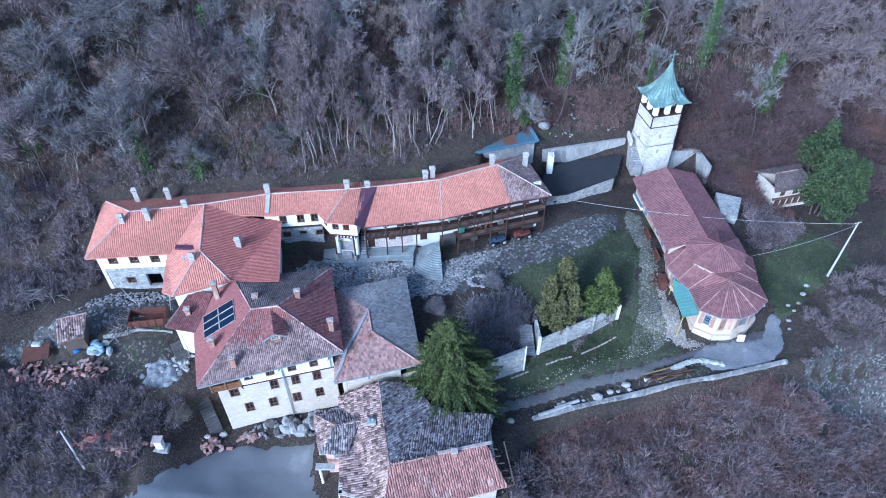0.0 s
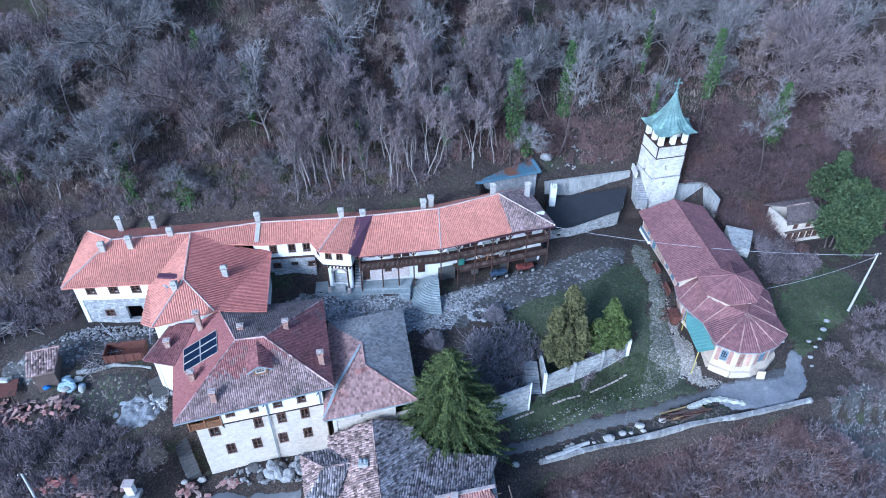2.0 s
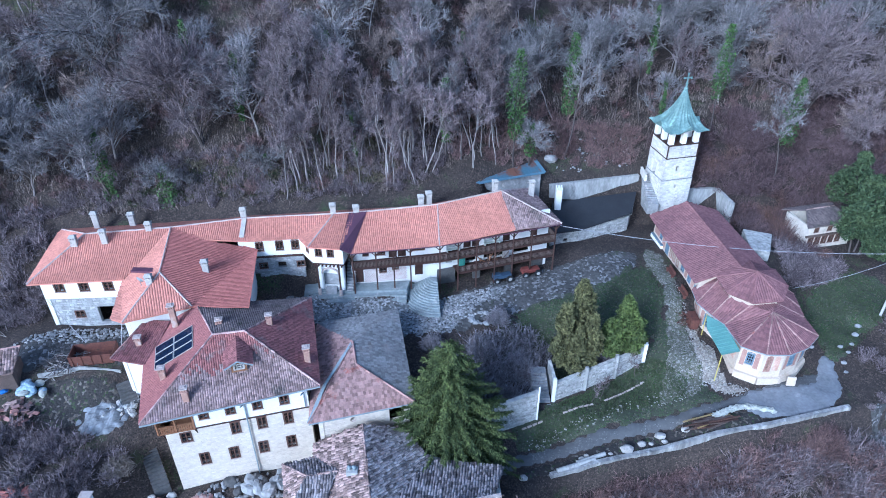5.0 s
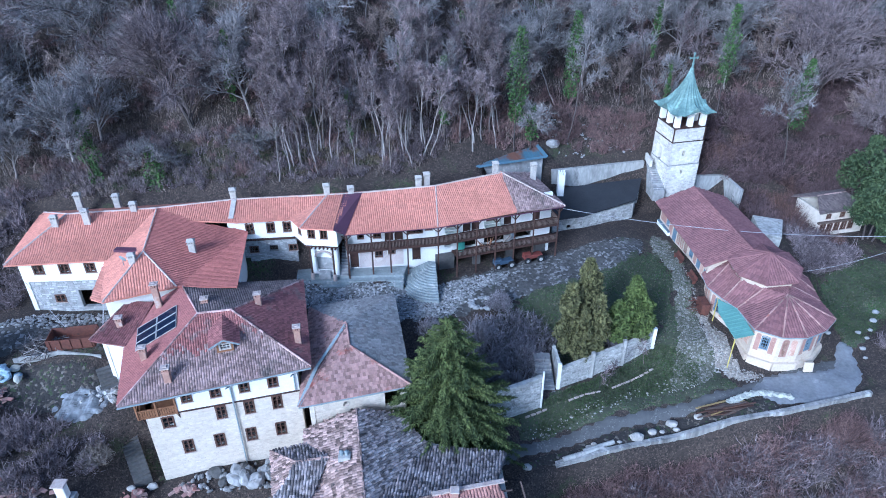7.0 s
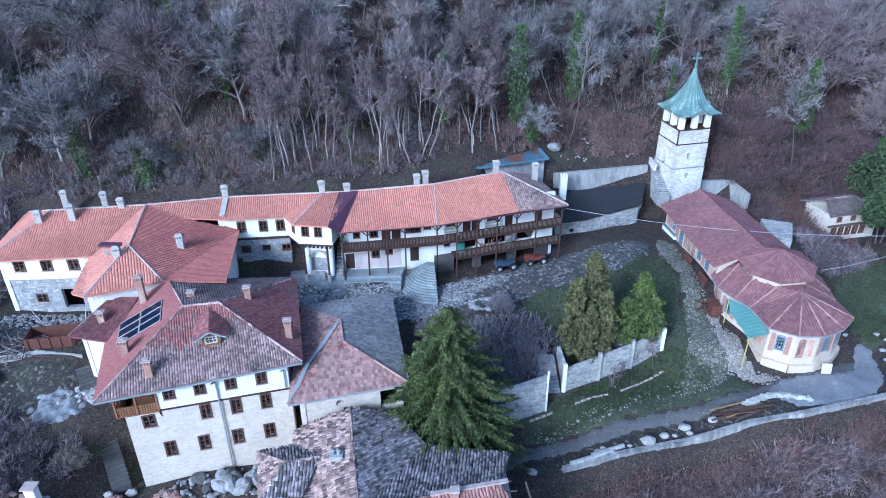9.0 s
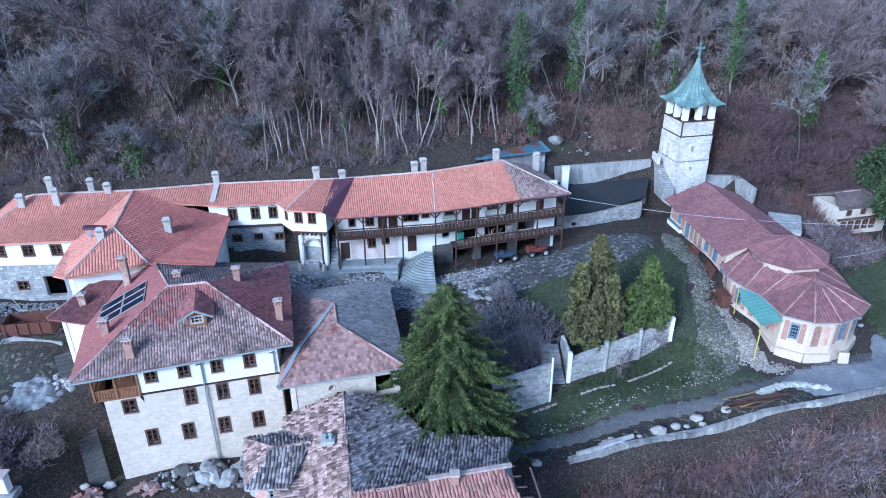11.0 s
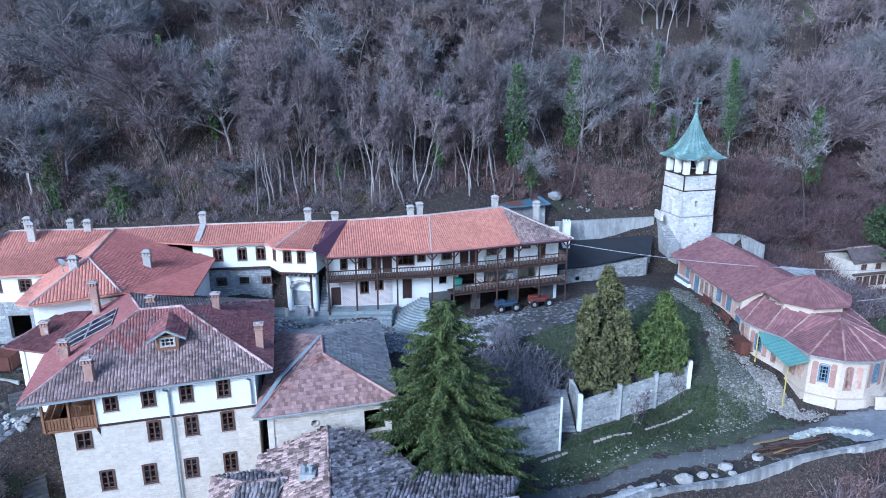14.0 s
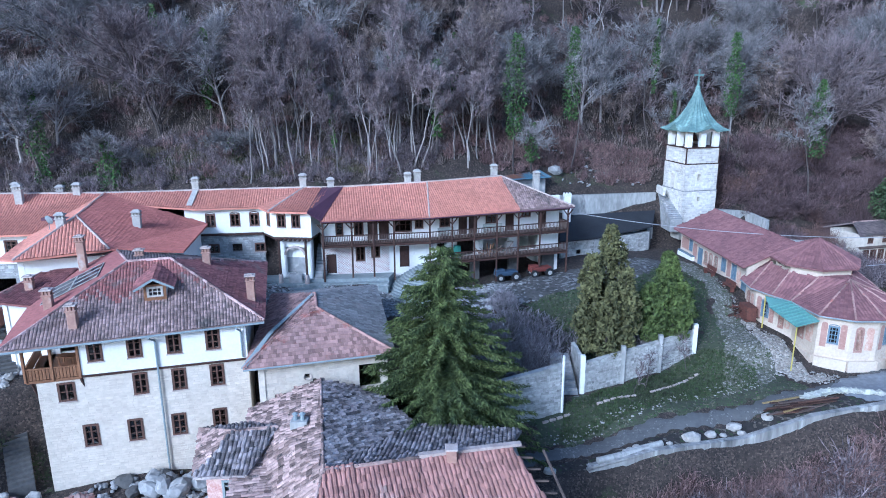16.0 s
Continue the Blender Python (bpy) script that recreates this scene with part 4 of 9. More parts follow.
# ---- tall stone house ----
stone_house = thing("stone_house", "tall whitewashed stone house with maroon tile hip roof", "building")
S0, S1, S2, S3 = (-26.7, 45.3), (-13.3, 48.8), (-16.1, 61), (-30.4, 56.6)
rows_top = [3.86, 6.38, 8.95, 11.55]
top_h = [(s - 0.45, s + 0.45, 6.0, 7.6) for s in rows_top]
mid_h = [(1.25, 2.28, 3.25, 4.6)] + [(s - 0.45, s + 0.45, 3.15, 4.75) for s in (6.48, 9.05, 11.63)]
bot_h = [(s - 0.47, s + 0.47, -0.4, 1.25) for s in (2.91, 5.79, 8.72, 11.54)]
walls(stone_house, [S0, S1, S2, S3], -5.5, 5.0, STONE, {0: mid_h + bot_h})
stone_face(stone_house, S0, S1, 0, 13.85, -5, 4.9, STONE_FACE, mid_h + bot_h, 0.42, 0.2, 0.014)
stone_face(stone_house, S3, S0, 0, 11.8, -5, 4.9, STONE_FACE, (), 0.5, 0.23)
T0, T1 = off(S0, S1, 0.07)
ux = (Vector(S1) - Vector(S0)).normalized()
T2 = tuple(Vector(T0) + ux * 2.85)
walls(stone_house, [T2, T1], 5.0, 7.95, PLASTER, {0: [(a - 2.85, b - 2.85, c, d) for a, b, c, d in top_h]}, closed=False, thick=0.4)
walls(stone_house, [T1, (S2[0] + 0.08, S2[1]), (S3[0], S3[1] + 0.08), (-28.2, 49.6)], 5.0, 8.0, PLASTER, {0: [(1.2, 2.1, 6.2, 7.4)]}, closed=False, thick=0.4)
walls(stone_house, [(-28.2, 49.6), tuple(Vector((-28.2, 49.6)) + ux * 2.85), T2], 5.0, 7.95, PLASTER, {0: [(0.8, 1.9, 5.05, 7.2)]}, closed=False, thick=0.3)
for s in rows_top:
    window(stone_house, T0, T1, s, 6.0, 0.9, 1.6, 2, 3)
window(stone_house, S0, S1, 1.77, 3.25, 1.03, 1.35, 2, 2)
for h in mid_h[1:] + bot_h:
    window(stone_house, S0, S1, (h[0] + h[1]) / 2, h[2], h[1] - h[0], h[3] - h[2], 2, 3)
bm = bmesh.new()
beam(bm, (*T2, 4.98), (*T1, 4.98), 0.12, 0.16)
part("band", bm, WOOD, stone_house, "dark timber band under the upper storey")
W1, W2, W3, W4 = (-28, 43.9, 7.7), (-11.9, 48.8, 7.9), (-14.9, 62.2, 8.4), (-31.7, 56.2, 8.2)
WR1, WR2 = (-22.9, 52.5, 11.3), (-19.8, 52.9, 11.4)
N1 = (-26.17, 57.8, 10.81)
FRONT = [W1, W2, WR2, WR1]
bm = bmesh.new()
slab(bm, FRONT, 0.16)
front_slope = part("roof_slope", bm, TILE_BROWN, stone_house)
def relaid(u, v):
    """Where the front slope was patched with newer maroon tiles."""
    return v > 4.2 + 0.5 * np.sin(u * 0.7) + 0.35 * np.sin(u * 2.3 + 1) + 0.5 * np.sin(u * 7.1 + v * 5.3)
for m, only in ((TILE_REPAIR, relaid), (TILE_BROWN, lambda u, v: ~relaid(u, v))):
    part("roof_tile", tiles(FRONT, 0.22, 0.27, 0.045, only=only), m, front_slope)["kind"] = "stuff"
roof(stone_house, [(TILE_MAROON, [W2, W3, WR2]), (TILE_DARK, [W3, N1, WR1, WR2]), (TILE_RED_DULL, [W4, W1, WR1, N1])],
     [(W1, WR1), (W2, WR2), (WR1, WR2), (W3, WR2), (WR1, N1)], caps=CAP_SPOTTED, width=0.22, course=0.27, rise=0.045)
# west annex under a lower roof
X1, X2, X3, X4 = (-33.9, 52.2, 8.3), (-30.7, 52.2, 8.4), (-28.9, 56.5, 9.6), (-31.8, 57.3, 9.3)
roof(stone_house, [(TILE_MAROON, [X1, (-30.1, 51.5, 8.15), X3, X4])], [(X1, X4)], caps=TILE_PINK)
walls(stone_house, [(-33.2, 52.9), (-30.0, 52.7), (-30.2, 56.4), (-32, 57)], 1.5, 8.25, PLASTER)
# balcony at the corner
K0 = Vector(T0) + ux * -0.55
K1, K2, K3 = Vector(T0) + ux * 2.8, Vector((-28.2, 49.6)) + ux * 2.8, Vector((-28.2, 49.6)) + ux * -0.55
floor_slab(stone_house, [tuple(K0), tuple(K1), tuple(K2), tuple(K3)], 5.0, WOOD_WARM, 0.2, "balcony_floor")
bal = new("balcony")
bal.parent = stone_house
for a, b in ((K0, K1), (K0, K3)):
    n = int((b - a).length / 0.2)
    for i in range(n):
        p = a + (b - a) * ((i + 0.5) / n)
        bm = bmesh.new()
        d = (b - a).normalized() * 0.085
        box(bm, (-0.085, -0.02, 0), (0.085, 0.02, 0.72), Matrix.Translation((p.x, p.y, 5.05)) @ Matrix.Rotation(math.atan2(d.y, d.x), 4, "Z"))
        part("board", bm, WOOD_WARM, bal)
    bm = bmesh.new()
    beam(bm, (a.x, a.y, 5.85), (b.x, b.y, 5.85), 0.12, 0.1)
    part("handrail", bm, WOOD_WARM, bal)
for p in (K0, K0 + (K1 - K0) * 0.5, K1, K3):
    bm = bmesh.new()
    beam(bm, (p.x, p.y, 4.9), (p.x, p.y, 7.75), 0.16)
    part("post", bm, WOOD_WARM, bal)
for p in (K0 + (K1 - K0) * 0.1, K1):
    q = p + Vector((0.05, 0.3))
    bm = bmesh.new()
    beam(bm, (p.x, p.y, 4.85), (p.x + 0.15, p.y + 0.35, 3.5), 0.14)
    part("brace", bm, WOOD, bal)
tbl = thing("balcony_table", "small wooden table with chairs on the balcony", "table", at=((K0 + K2) / 2 + ux * 0.6).to_3d() + Vector((0, 0, 5.0)))
bm = bmesh.new()
box(bm, (-0.6, -0.4, 0.7), (0.6, 0.4, 0.76), bevel=0.02)
part("tabletop", bm, WOOD_WARM, tbl)
for sx in (-0.5, 0.5):
    for sy in (-0.3, 0.3):
        bm = bmesh.new()
        box(bm, (sx - 0.04, sy - 0.04, 0), (sx + 0.04, sy + 0.04, 0.7))
        part("leg", bm, WOOD_WARM, tbl)
# gutters and downpipes
gutter(stone_house, [(W1[0], W1[1] - 0.08, 7.55), (W2[0], W2[1] - 0.08, 7.75)], 0.08)
for s, z0, z1 in ((7.75, -4.0, 7.3), (13.5, 5.2, 7.4)):
    m = along(T0, T1, s, 0, 0.12).translation
    e = along(T0, T1, s - 0.25, 0, 1.0).translation
    gutter(stone_house, [(e.x, e.y, z1 + 0.35), (m.x, m.y, z1 - 0.2), (m.x, m.y, z0)], 0.07)
# dormer
dm = Matrix.Translation((-19.7, 49.3, 9.45)) @ Matrix.Rotation(radians(16), 4, "Z")
dormer = new("dormer")
dormer.parent = stone_house
bm = bmesh.new()
wall_panel(bm, (-0.75, 0), (0.75, 0), -0.3, 1.05, 0.12, [(0.25, 1.25, 0.15, 0.85)])
bmesh.ops.transform(bm, matrix=dm, verts=bm.verts)
part("front", bm, WOOD_WARM, dormer)
bm = bmesh.new()
box(bm, (-0.75, 0.12, -0.3), (-0.62, 2.2, 1.0), dm)
box(bm, (0.62, 0.12, -0.3), (0.75, 2.2, 1.0), dm)
part("cheek", bm, PLASTER, dormer)
fr = [dm @ Vector(v) for v in ((-1.35, -0.45, 0.85), (1.35, -0.45, 0.85), (0, -0.45, 1.6), (0, 3.2, 1.75), (-1.35, 2.2, 0.9), (1.35, 2.2, 0.9))]
bm = bmesh.new()
slab(bm, [fr[4], fr[0], fr[2], fr[3]], 0.1)
slab(bm, [fr[1], fr[5], fr[3], fr[2]], 0.1)
part("dormer_roof", bm, TILE_MAROON, dormer)
for poly in ([fr[4], fr[0], fr[2], fr[3]], [fr[1], fr[5], fr[3], fr[2]]):
    f = part("roof_tile", tiles(poly, 0.24, 0.32), TILE_MAROON, dormer)
    f["kind"] = "stuff"
bm = bmesh.new()
beam(bm, fr[0] - Vector((0, 0, 0.06)), fr[2] - Vector((0, 0, 0.06)), 0.06, 0.16)
beam(bm, fr[1] - Vector((0, 0, 0.06)), fr[2] - Vector((0, 0, 0.06)), 0.06, 0.16)
part("bargeboard", bm, ZINC, dormer)
dw0, dw1 = dm @ Vector((-0.75, 0, 0)), dm @ Vector((0.75, 0, 0))
window(dormer, dw0.xy, dw1.xy, 0.75, 9.6, 1.0, 0.7, 3, 2, CHIMNEY_WHITE, sill=False)
# solar panel on the west slope
nW = (Vector(W1) - Vector(W4)).cross(Vector(WR1) - Vector(W4)).normalized()
if nW.z < 0:
    nW = -nW
def on_west(x, y, up=0.0):
    z = W4[2] - (nW.x * (x - W4[0]) + nW.y * (y - W4[1])) / nW.z
    return Vector((x, y, z)) + nW * up
solar = thing("solar_panel", "dark blue solar panel array with pale frames on the red roof", "solar panel")
PV = mat("solar_cell", (0.012, 0.02, 0.045), (0.008, 0.014, 0.03), 0.15, 1, 10, 0.0)
tl, tr, br, bl = on_west(-29.5, 53.4, 0.16), on_west(-25.7, 54.8, 0.16), on_west(-24.7, 51.5, 0.16), on_west(-28.5, 50.1, 0.16)
for i in range(2):
    for j in range(3):
        q = []
        for u, v in ((i / 2 + 0.01, j / 3 + 0.012), ((i + 1) / 2 - 0.01, j / 3 + 0.012), ((i + 1) / 2 - 0.01, (j + 1) / 3 - 0.012), (i / 2 + 0.01, (j + 1) / 3 - 0.012)):
            q.append(tl.lerp(tr, u).lerp(bl.lerp(br, u), v))
        bm = bmesh.new()
        slab(bm, q[::-1], 0.04)
        pan = part("panel", bm, PV, solar)
        bm = bmesh.new()
        for a, b in zip(q, q[1:] + q[:1]):
            beam(bm, a, b, 0.05, 0.06)
        part("frame", bm, CHIMNEY_WHITE, pan)

# ---- low house ----
low_house = thing("low_house", "low stone house with mixed pink and grey tile hip roof", "building")
L1, L2, L3, L4 = (-12.9, 46.2, 5.3), (-2.6, 49.0, 5.3), (-5.1, 63.1, 5.9), (-14.2, 60.5, 6)
LA, LB = (-9.4, 55.4, 7.7), (-8.7, 52.1, 7.6)
Q0, Q1 = (-12.2, 47.2), (-3.2, 49.7)
walls(low_house, [Q0, Q1, (-5.6, 62.2), (-13.2, 60)], -4.5, 5.25, STONE, {0: [(7.2, 9.0, 2.3, 4.2), (3.25, 3.6, 3.65, 4.0)]})
stone_face(low_house, Q0, Q1, 0, 9.3, -2, 5.2, STONE_FACE, [(7.2, 9.0, 2.3, 4.2), (3.1, 3.75, 3.5, 4.15)], 0.5, 0.25)
bm = bmesh.new()
m = along(Q0, Q1, 3.43, 3.82, 0.03)
bmesh.ops.create_cone(bm, cap_ends=False, segments=14, radius1=0.3, radius2=0.24, depth=0.12, matrix=m @ Matrix.Rotation(radians(90), 4, "X"))
part("round_vent", bm, MORTAR, low_house, "round vent in the wall")
roof(low_house, [(TILE_PINK, [L1, L2, LB, LA]), (TILE_GREY, [L2, L3, LA, LB]), (TILE_GREY, [L3, L4, LA]), (TILE_PINK, [L4, L1, LA])], [(L2, LB), (LB, LA), (L1, LA)], caps=TILE_PINK, width=0.28, course=0.36, flat=True)
bm = bmesh.new()
beam(bm, (L1[0], L1[1], 5.35), (-11.8, 50.2, 6.5), 0.35, 0.06)
beam(bm, (-11.8, 50.2, 6.5), (-9.5, 55.2, 7.75), 0.3, 0.06)
part("flashing", bm, ZINC, low_house, "blue-grey sheet flashing")
gutter(low_house, [(L1[0], L1[1] - 0.08, 5.2), (L2[0], L2[1] - 0.08, 5.2)], 0.07)

# ---- church ----
church = thing("church", "painted church with plum tile roofs, lantern and polygonal apse", "church")
def ch(e, s, z):
    return (37.7 + 0.9915 * e + 0.13 * s, 65.9 + 0.13 * e - 0.9915 * s, z)
def ch2(e, s):
    return ch(e, s, 0)[:2]
FRESCO = mat("faded_fresco", (0.60, 0.42, 0.34), (0.42, 0.24, 0.18), 0.9, 1.0, 6, 0.1, stain=(0.62, 0.56, 0.46), stain_at=0.52, stain_scale=1.3)
FRESCO_RED = mat("red_fresco", (0.40, 0.255, 0.21), (0.30, 0.17, 0.14), 0.9, 1.0, 6, 0.1, stain=(0.5, 0.33, 0.26), stain_at=0.58, stain_scale=1.5)
BLUE_PAINT = mat("blue_paint", (0.17, 0.225, 0.28), (0.115, 0.16, 0.205), 0.7, 1.0, 8, 0.1)
CREAM = mat("cream_plaster", (0.60, 0.52, 0.43), (0.46, 0.38, 0.30), 0.95, 0.6, 5, 0.15, stain=(0.42, 0.34, 0.26), stain_at=0.6, stain_scale=0.8)
N0, N1, N2, N3 = ch2(-4.3, -18.6), ch2(-4.4, -3.6), ch2(4.4, -3.6), ch2(4.3, -18.6)
nave_h = [(2.2, 2.9, 4.1, 5.5), (4.4, 5.3, 3.0, 5.0), (9.5, 10.3, 3.7, 5.3), (11.6, 12.4, 3.4, 5.0), (13.6, 14.4, 2.0, 4.2)]
walls(church, [N0, N1], 0.5, 5.85, CREAM, {0: nave_h}, closed=False)
walls(church, [N2, N3, N0], 0.5, 5.85, CREAM, closed=False)
for h in nave_h:
    if h[2] in (3.0, 2.0):
        door(church, N0, N1, (h[0] + h[1]) / 2, h[2], h[1] - h[0] - 0.08, h[3] - h[2] - 0.08, BLUE_PAINT, "blue painted door")
    else:
        window(church, N0, N1, (h[0] + h[1]) / 2, h[2], h[1] - h[0], h[3] - h[2], 2, 3, BLUE_PAINT, arch=True)
def panel(p0, p1, s0, s1, z0, z1, material, arch=True):
    """A painted panel on the church wall, with an arched top, a little proud of it."""
    bm = bmesh.new()
    m = along(p0, p1, (s0 + s1) / 2, 0, 0.012)
    w = (s1 - s0) / 2
    pts = [(-w, z0), (w, z0), (w, z1)] + ([(w * math.cos(a), z1 + w * 0.8 * math.sin(a)) for a in (0.5, 1.05, 1.57, 2.1, 2.6)] if arch else []) + [(-w, z1)]
    f = bm.faces.new([bm.verts.new(m @ Vector((x, 0, z))) for x, z in pts])
    r = bmesh.ops.extrude_face_region(bm, geom=[f])
    nrm = m.to_3x3() @ Vector((0, -0.012, 0))
    bmesh.ops.translate(bm, vec=nrm, verts=[v for v in r["geom"] if isinstance(v, bmesh.types.BMVert)])
    bmesh.ops.recalc_face_normals(bm, faces=bm.faces)
    part("fresco", bm, material, church)
panel(N0, N1, 0.3, 2.0, 4.0, 5.4, FRESCO_RED, False)
panel(N0, N1, 3.1, 4.0, 3.4, 5.2, FRESCO_RED, False)
for a in (5.7, 6.75, 7.9):
    panel(N0, N1, a, a + 0.8, 3.3, 4.7, FRESCO_RED)
    panel(N0, N1, a + 0.15, a + 0.65, 3.5, 4.6, CREAM)
panel(N0, N1, 10.6, 11.3, 3.4, 5.0, FRESCO_RED)
panel(N0, N1, 12.6, 13.3, 2.8, 4.4, FRESCO)
CNW, CSW, CSE, CNE = ch(-5.1, -19.2, 6.2), ch(-5.5, -3.4, 5.75), ch(5.4, -3.4, 5.75), ch(5.1, -19.2, 6.2)
CRN, CRS = ch(-0.4, -18.3, 8.6), ch(-0.4, -2.5, 8.2)
roof(church, [(TILE_PLUM, [CNW, CSW, CRS, CRN]), (TILE_PLUM, [CSE, CNE, CRN, CRS]), (TILE_PLUM, [CNE, CNW, CRN])], [(CRN, CRS)], caps=TILE_PLUM, width=0.3, course=0.38)
bm = bmesh.new()
if True:
    gp = [ch(-5.0, -3.35, 4.2), ch(5.0, -3.35, 4.2), ch(5.0, -3.35, 5.6), ch(-0.4, -3.35, 8.1), ch(-5.0, -3.35, 5.6)]
    fr_ = [bm.verts.new(p) for p in gp]
    bk_ = [bm.verts.new((p[0] - 0.03, p[1] + 0.25, p[2])) for p in gp]
    bm.faces.new(fr_)
    bm.faces.new(bk_[::-1])
    for i in range(5):
        bm.faces.new((fr_[i], bk_[i], bk_[(i + 1) % 5], fr_[(i + 1) % 5]))
bmesh.ops.recalc_face_normals(bm, faces=bm.faces)
part("gable", bm, CREAM, church)
# naos and apse walls follow the eaves, set in
eave = [(-5.3, -3.9), (-5.9, -1.2), (-5.2, 1.3), (-4.5, 3.2), (-4.5, 7.0), (-2.3, 8.7), (0.3, 9.1), (2.9, 8.3), (5.2, 6.6), (5.5, 3.2), (6.1, 1.3), (6.8, -1.2), (5.6, -3.9)]
def setin(p, c=(0.3, 1.5), d=0.62):
    v = Vector((p[0] - c[0], p[1] - c[1]))
    v = v * (1 - d / v.length)
    return (c[0] + v.x, c[1] + v.y)
wl = [ch2(*setin(p)) for p in eave]
for i in range(len(wl) - 1):
    L = (Vector(wl[i + 1]) - Vector(wl[i])).length
    hl = [(L / 2 - 0.4, L / 2 + 0.4, 1.7, 3.3)] if i in (1, 4, 6, 7) else []
    bm = bmesh.new()
    wall_panel(bm, wl[i], wl[i + 1], -1.2, 4.4, 0.4, hl)
    bmesh.ops.recalc_face_normals(bm, faces=bm.faces)
    part("wall", bm, CREAM, church)
    if hl:
        window(church, wl[i], wl[i + 1], L / 2, 1.7, 0.8, 1.6, 3, 4, BLUE_PAINT, arch=True)
        panel(wl[i], wl[i + 1], L / 2 - 1.0, L / 2 - 0.5, 1.3, 3.4, FRESCO_RED)
        panel(wl[i], wl[i + 1], L / 2 + 0.5, L / 2 + 1.0, 1.3, 3.4, FRESCO_RED)
    else:
        panel(wl[i], wl[i + 1], L * 0.18, L * 0.5, 1.1, 3.2, FRESCO_RED)
        panel(wl[i], wl[i + 1], L * 0.24, L * 0.44, 1.3, 3.1, FRESCO)
        panel(wl[i], wl[i + 1], L * 0.58, L * 0.85, 1.3, 3.2, FRESCO)
    bm = bmesh.new()
    o0, o1 = off(wl[i], wl[i + 1], 0.35)
    wall_panel(bm, o0, o1, -1.4, 0.35, 0.4)
    bmesh.ops.recalc_face_normals(bm, faces=bm.faces)
    part("plinth", bm, CREAM, church)
ev = [ch(*p, 4.35) for p in eave]
ring = [(-3.0, -2.6), (-3.3, 0.8), (-1.5, 2.6), (1.8, 2.6), (3.4, 0.8), (3.6, -2.4)]
rg = [ch(*p, 6.35) for p in ring]
AP = ch(0.4, 4.2, 6.45)
facets = [[ev[0], ev[1], rg[0]], [ev[1], ev[2], rg[1], rg[0]], [ev[2], ev[3], rg[2], rg[1]], [ev[3], ev[4], AP, rg[2]], [ev[4], ev[5], AP], [ev[5], ev[6], AP], [ev[6], ev[7], AP], [ev[7], ev[8], AP],
          [ev[8], ev[9], rg[3], AP], [ev[9], ev[10], rg[4], rg[3]], [ev[10], ev[11], rg[5], rg[4]], [ev[11], ev[12], rg[5]], [ev[0], rg[0], ch(-2.2, -3.6, 6.5), ch(-5.2, -3.9, 4.6)], [ch(-1.4, 2.6, 6.36), ch(1.8, 2.6, 6.36), AP]]
roof(church, [(TILE_PLUM, f) for f in facets], [(ev[1], rg[0]), (ev[2], rg[1]), (ev[3], rg[2])] + [(ev[i], AP) for i in (4, 5, 6, 7, 8)] + [(ev[9], rg[3]), (ev[10], rg[4]), (ev[11], rg[5])], caps=TILE_PINK, width=0.3, course=0.38)
gutter(church, [(p[0], p[1], p[2] - 0.12) for p in ev], 0.07)
# lantern
ln = [(-3.4, -2.4), (-3.7, 0.7), (-1.6, 3.1), (2.1, 3.1), (4.2, 0.6), (4.5, -2.8), (2.4, -5.0), (-1.4, -4.9)]
le = [ch(*p, 7.15) for p in ln]
LT = ch(0, 0.0, 9.35)
roof(church, [(TILE_PLUM, [le[i], le[(i + 1) % 8], LT]) for i in range(8)], [(p, LT) for p in le], caps=TILE_PLUM, width=0.3, course=0.38)
lw = [ch2(p[0] * 0.84, p[1] * 0.84) for p in ln]
for i in range(8):
    bm = bmesh.new()
    L = (Vector(lw[(i + 1) % 8]) - Vector(lw[i])).length
    hl = [(0.25, 0.85, 6.55, 7.0), (1.2, 1.8, 6.55, 7.0)] if i == 0 else []
    wall_panel(bm, lw[i], lw[(i + 1) % 8], 5.9, 7.1, 0.25, hl)
    bmesh.ops.recalc_face_normals(bm, faces=bm.faces)
    part("lantern_wall", bm, CREAM, church)
# green canopy over the side door
can = thing("canopy", "green sheet-metal canopy on yellow posts beside the church wall", "canopy")
c0, c1, c2, c3, c4 = ch(-5.7, 1.0, 4.15), ch(-6.5, 3.0, 3.75), ch(-6.7, 7.2, 3.45), ch(-4.7, 7.4, 3.95), ch(-4.4, 3.2, 4.3)
GREEN_SHEET = mat("green_sheet_metal", (0.17, 0.32, 0.285), (0.125, 0.25, 0.225), 0.45, 0.8, 6, 0.03)
YELLOW = mat("yellow_paint", (0.55, 0.47, 0.12), (0.4, 0.33, 0.09), 0.7, 1, 8, 0.1)
bm = bmesh.new()
slab(bm, [c0, c1, c2, c3, c4], 0.06)
part("sheet", bm, GREEN_SHEET, can)
for k in range(9):
    a, b = lerp(c1, c2, k / 8), lerp(c4, c3, k / 8)
    bm = bmesh.new()
    beam(bm, (a[0], a[1], a[2] + 0.04), (b[0], b[1], b[2] + 0.04), 0.05, 0.08)
    part("seam", bm, GREEN_SHEET, can)
for p, b in ((c0, 0.3), (c2, -0.6)):
    bm = bmesh.new()
    tube(bm, (p[0] + 0.1, p[1] + 0.1, b - 0.4), (p[0] + 0.1, p[1] + 0.1, p[2]), 0.06)
    part("post", bm, YELLOW, can)

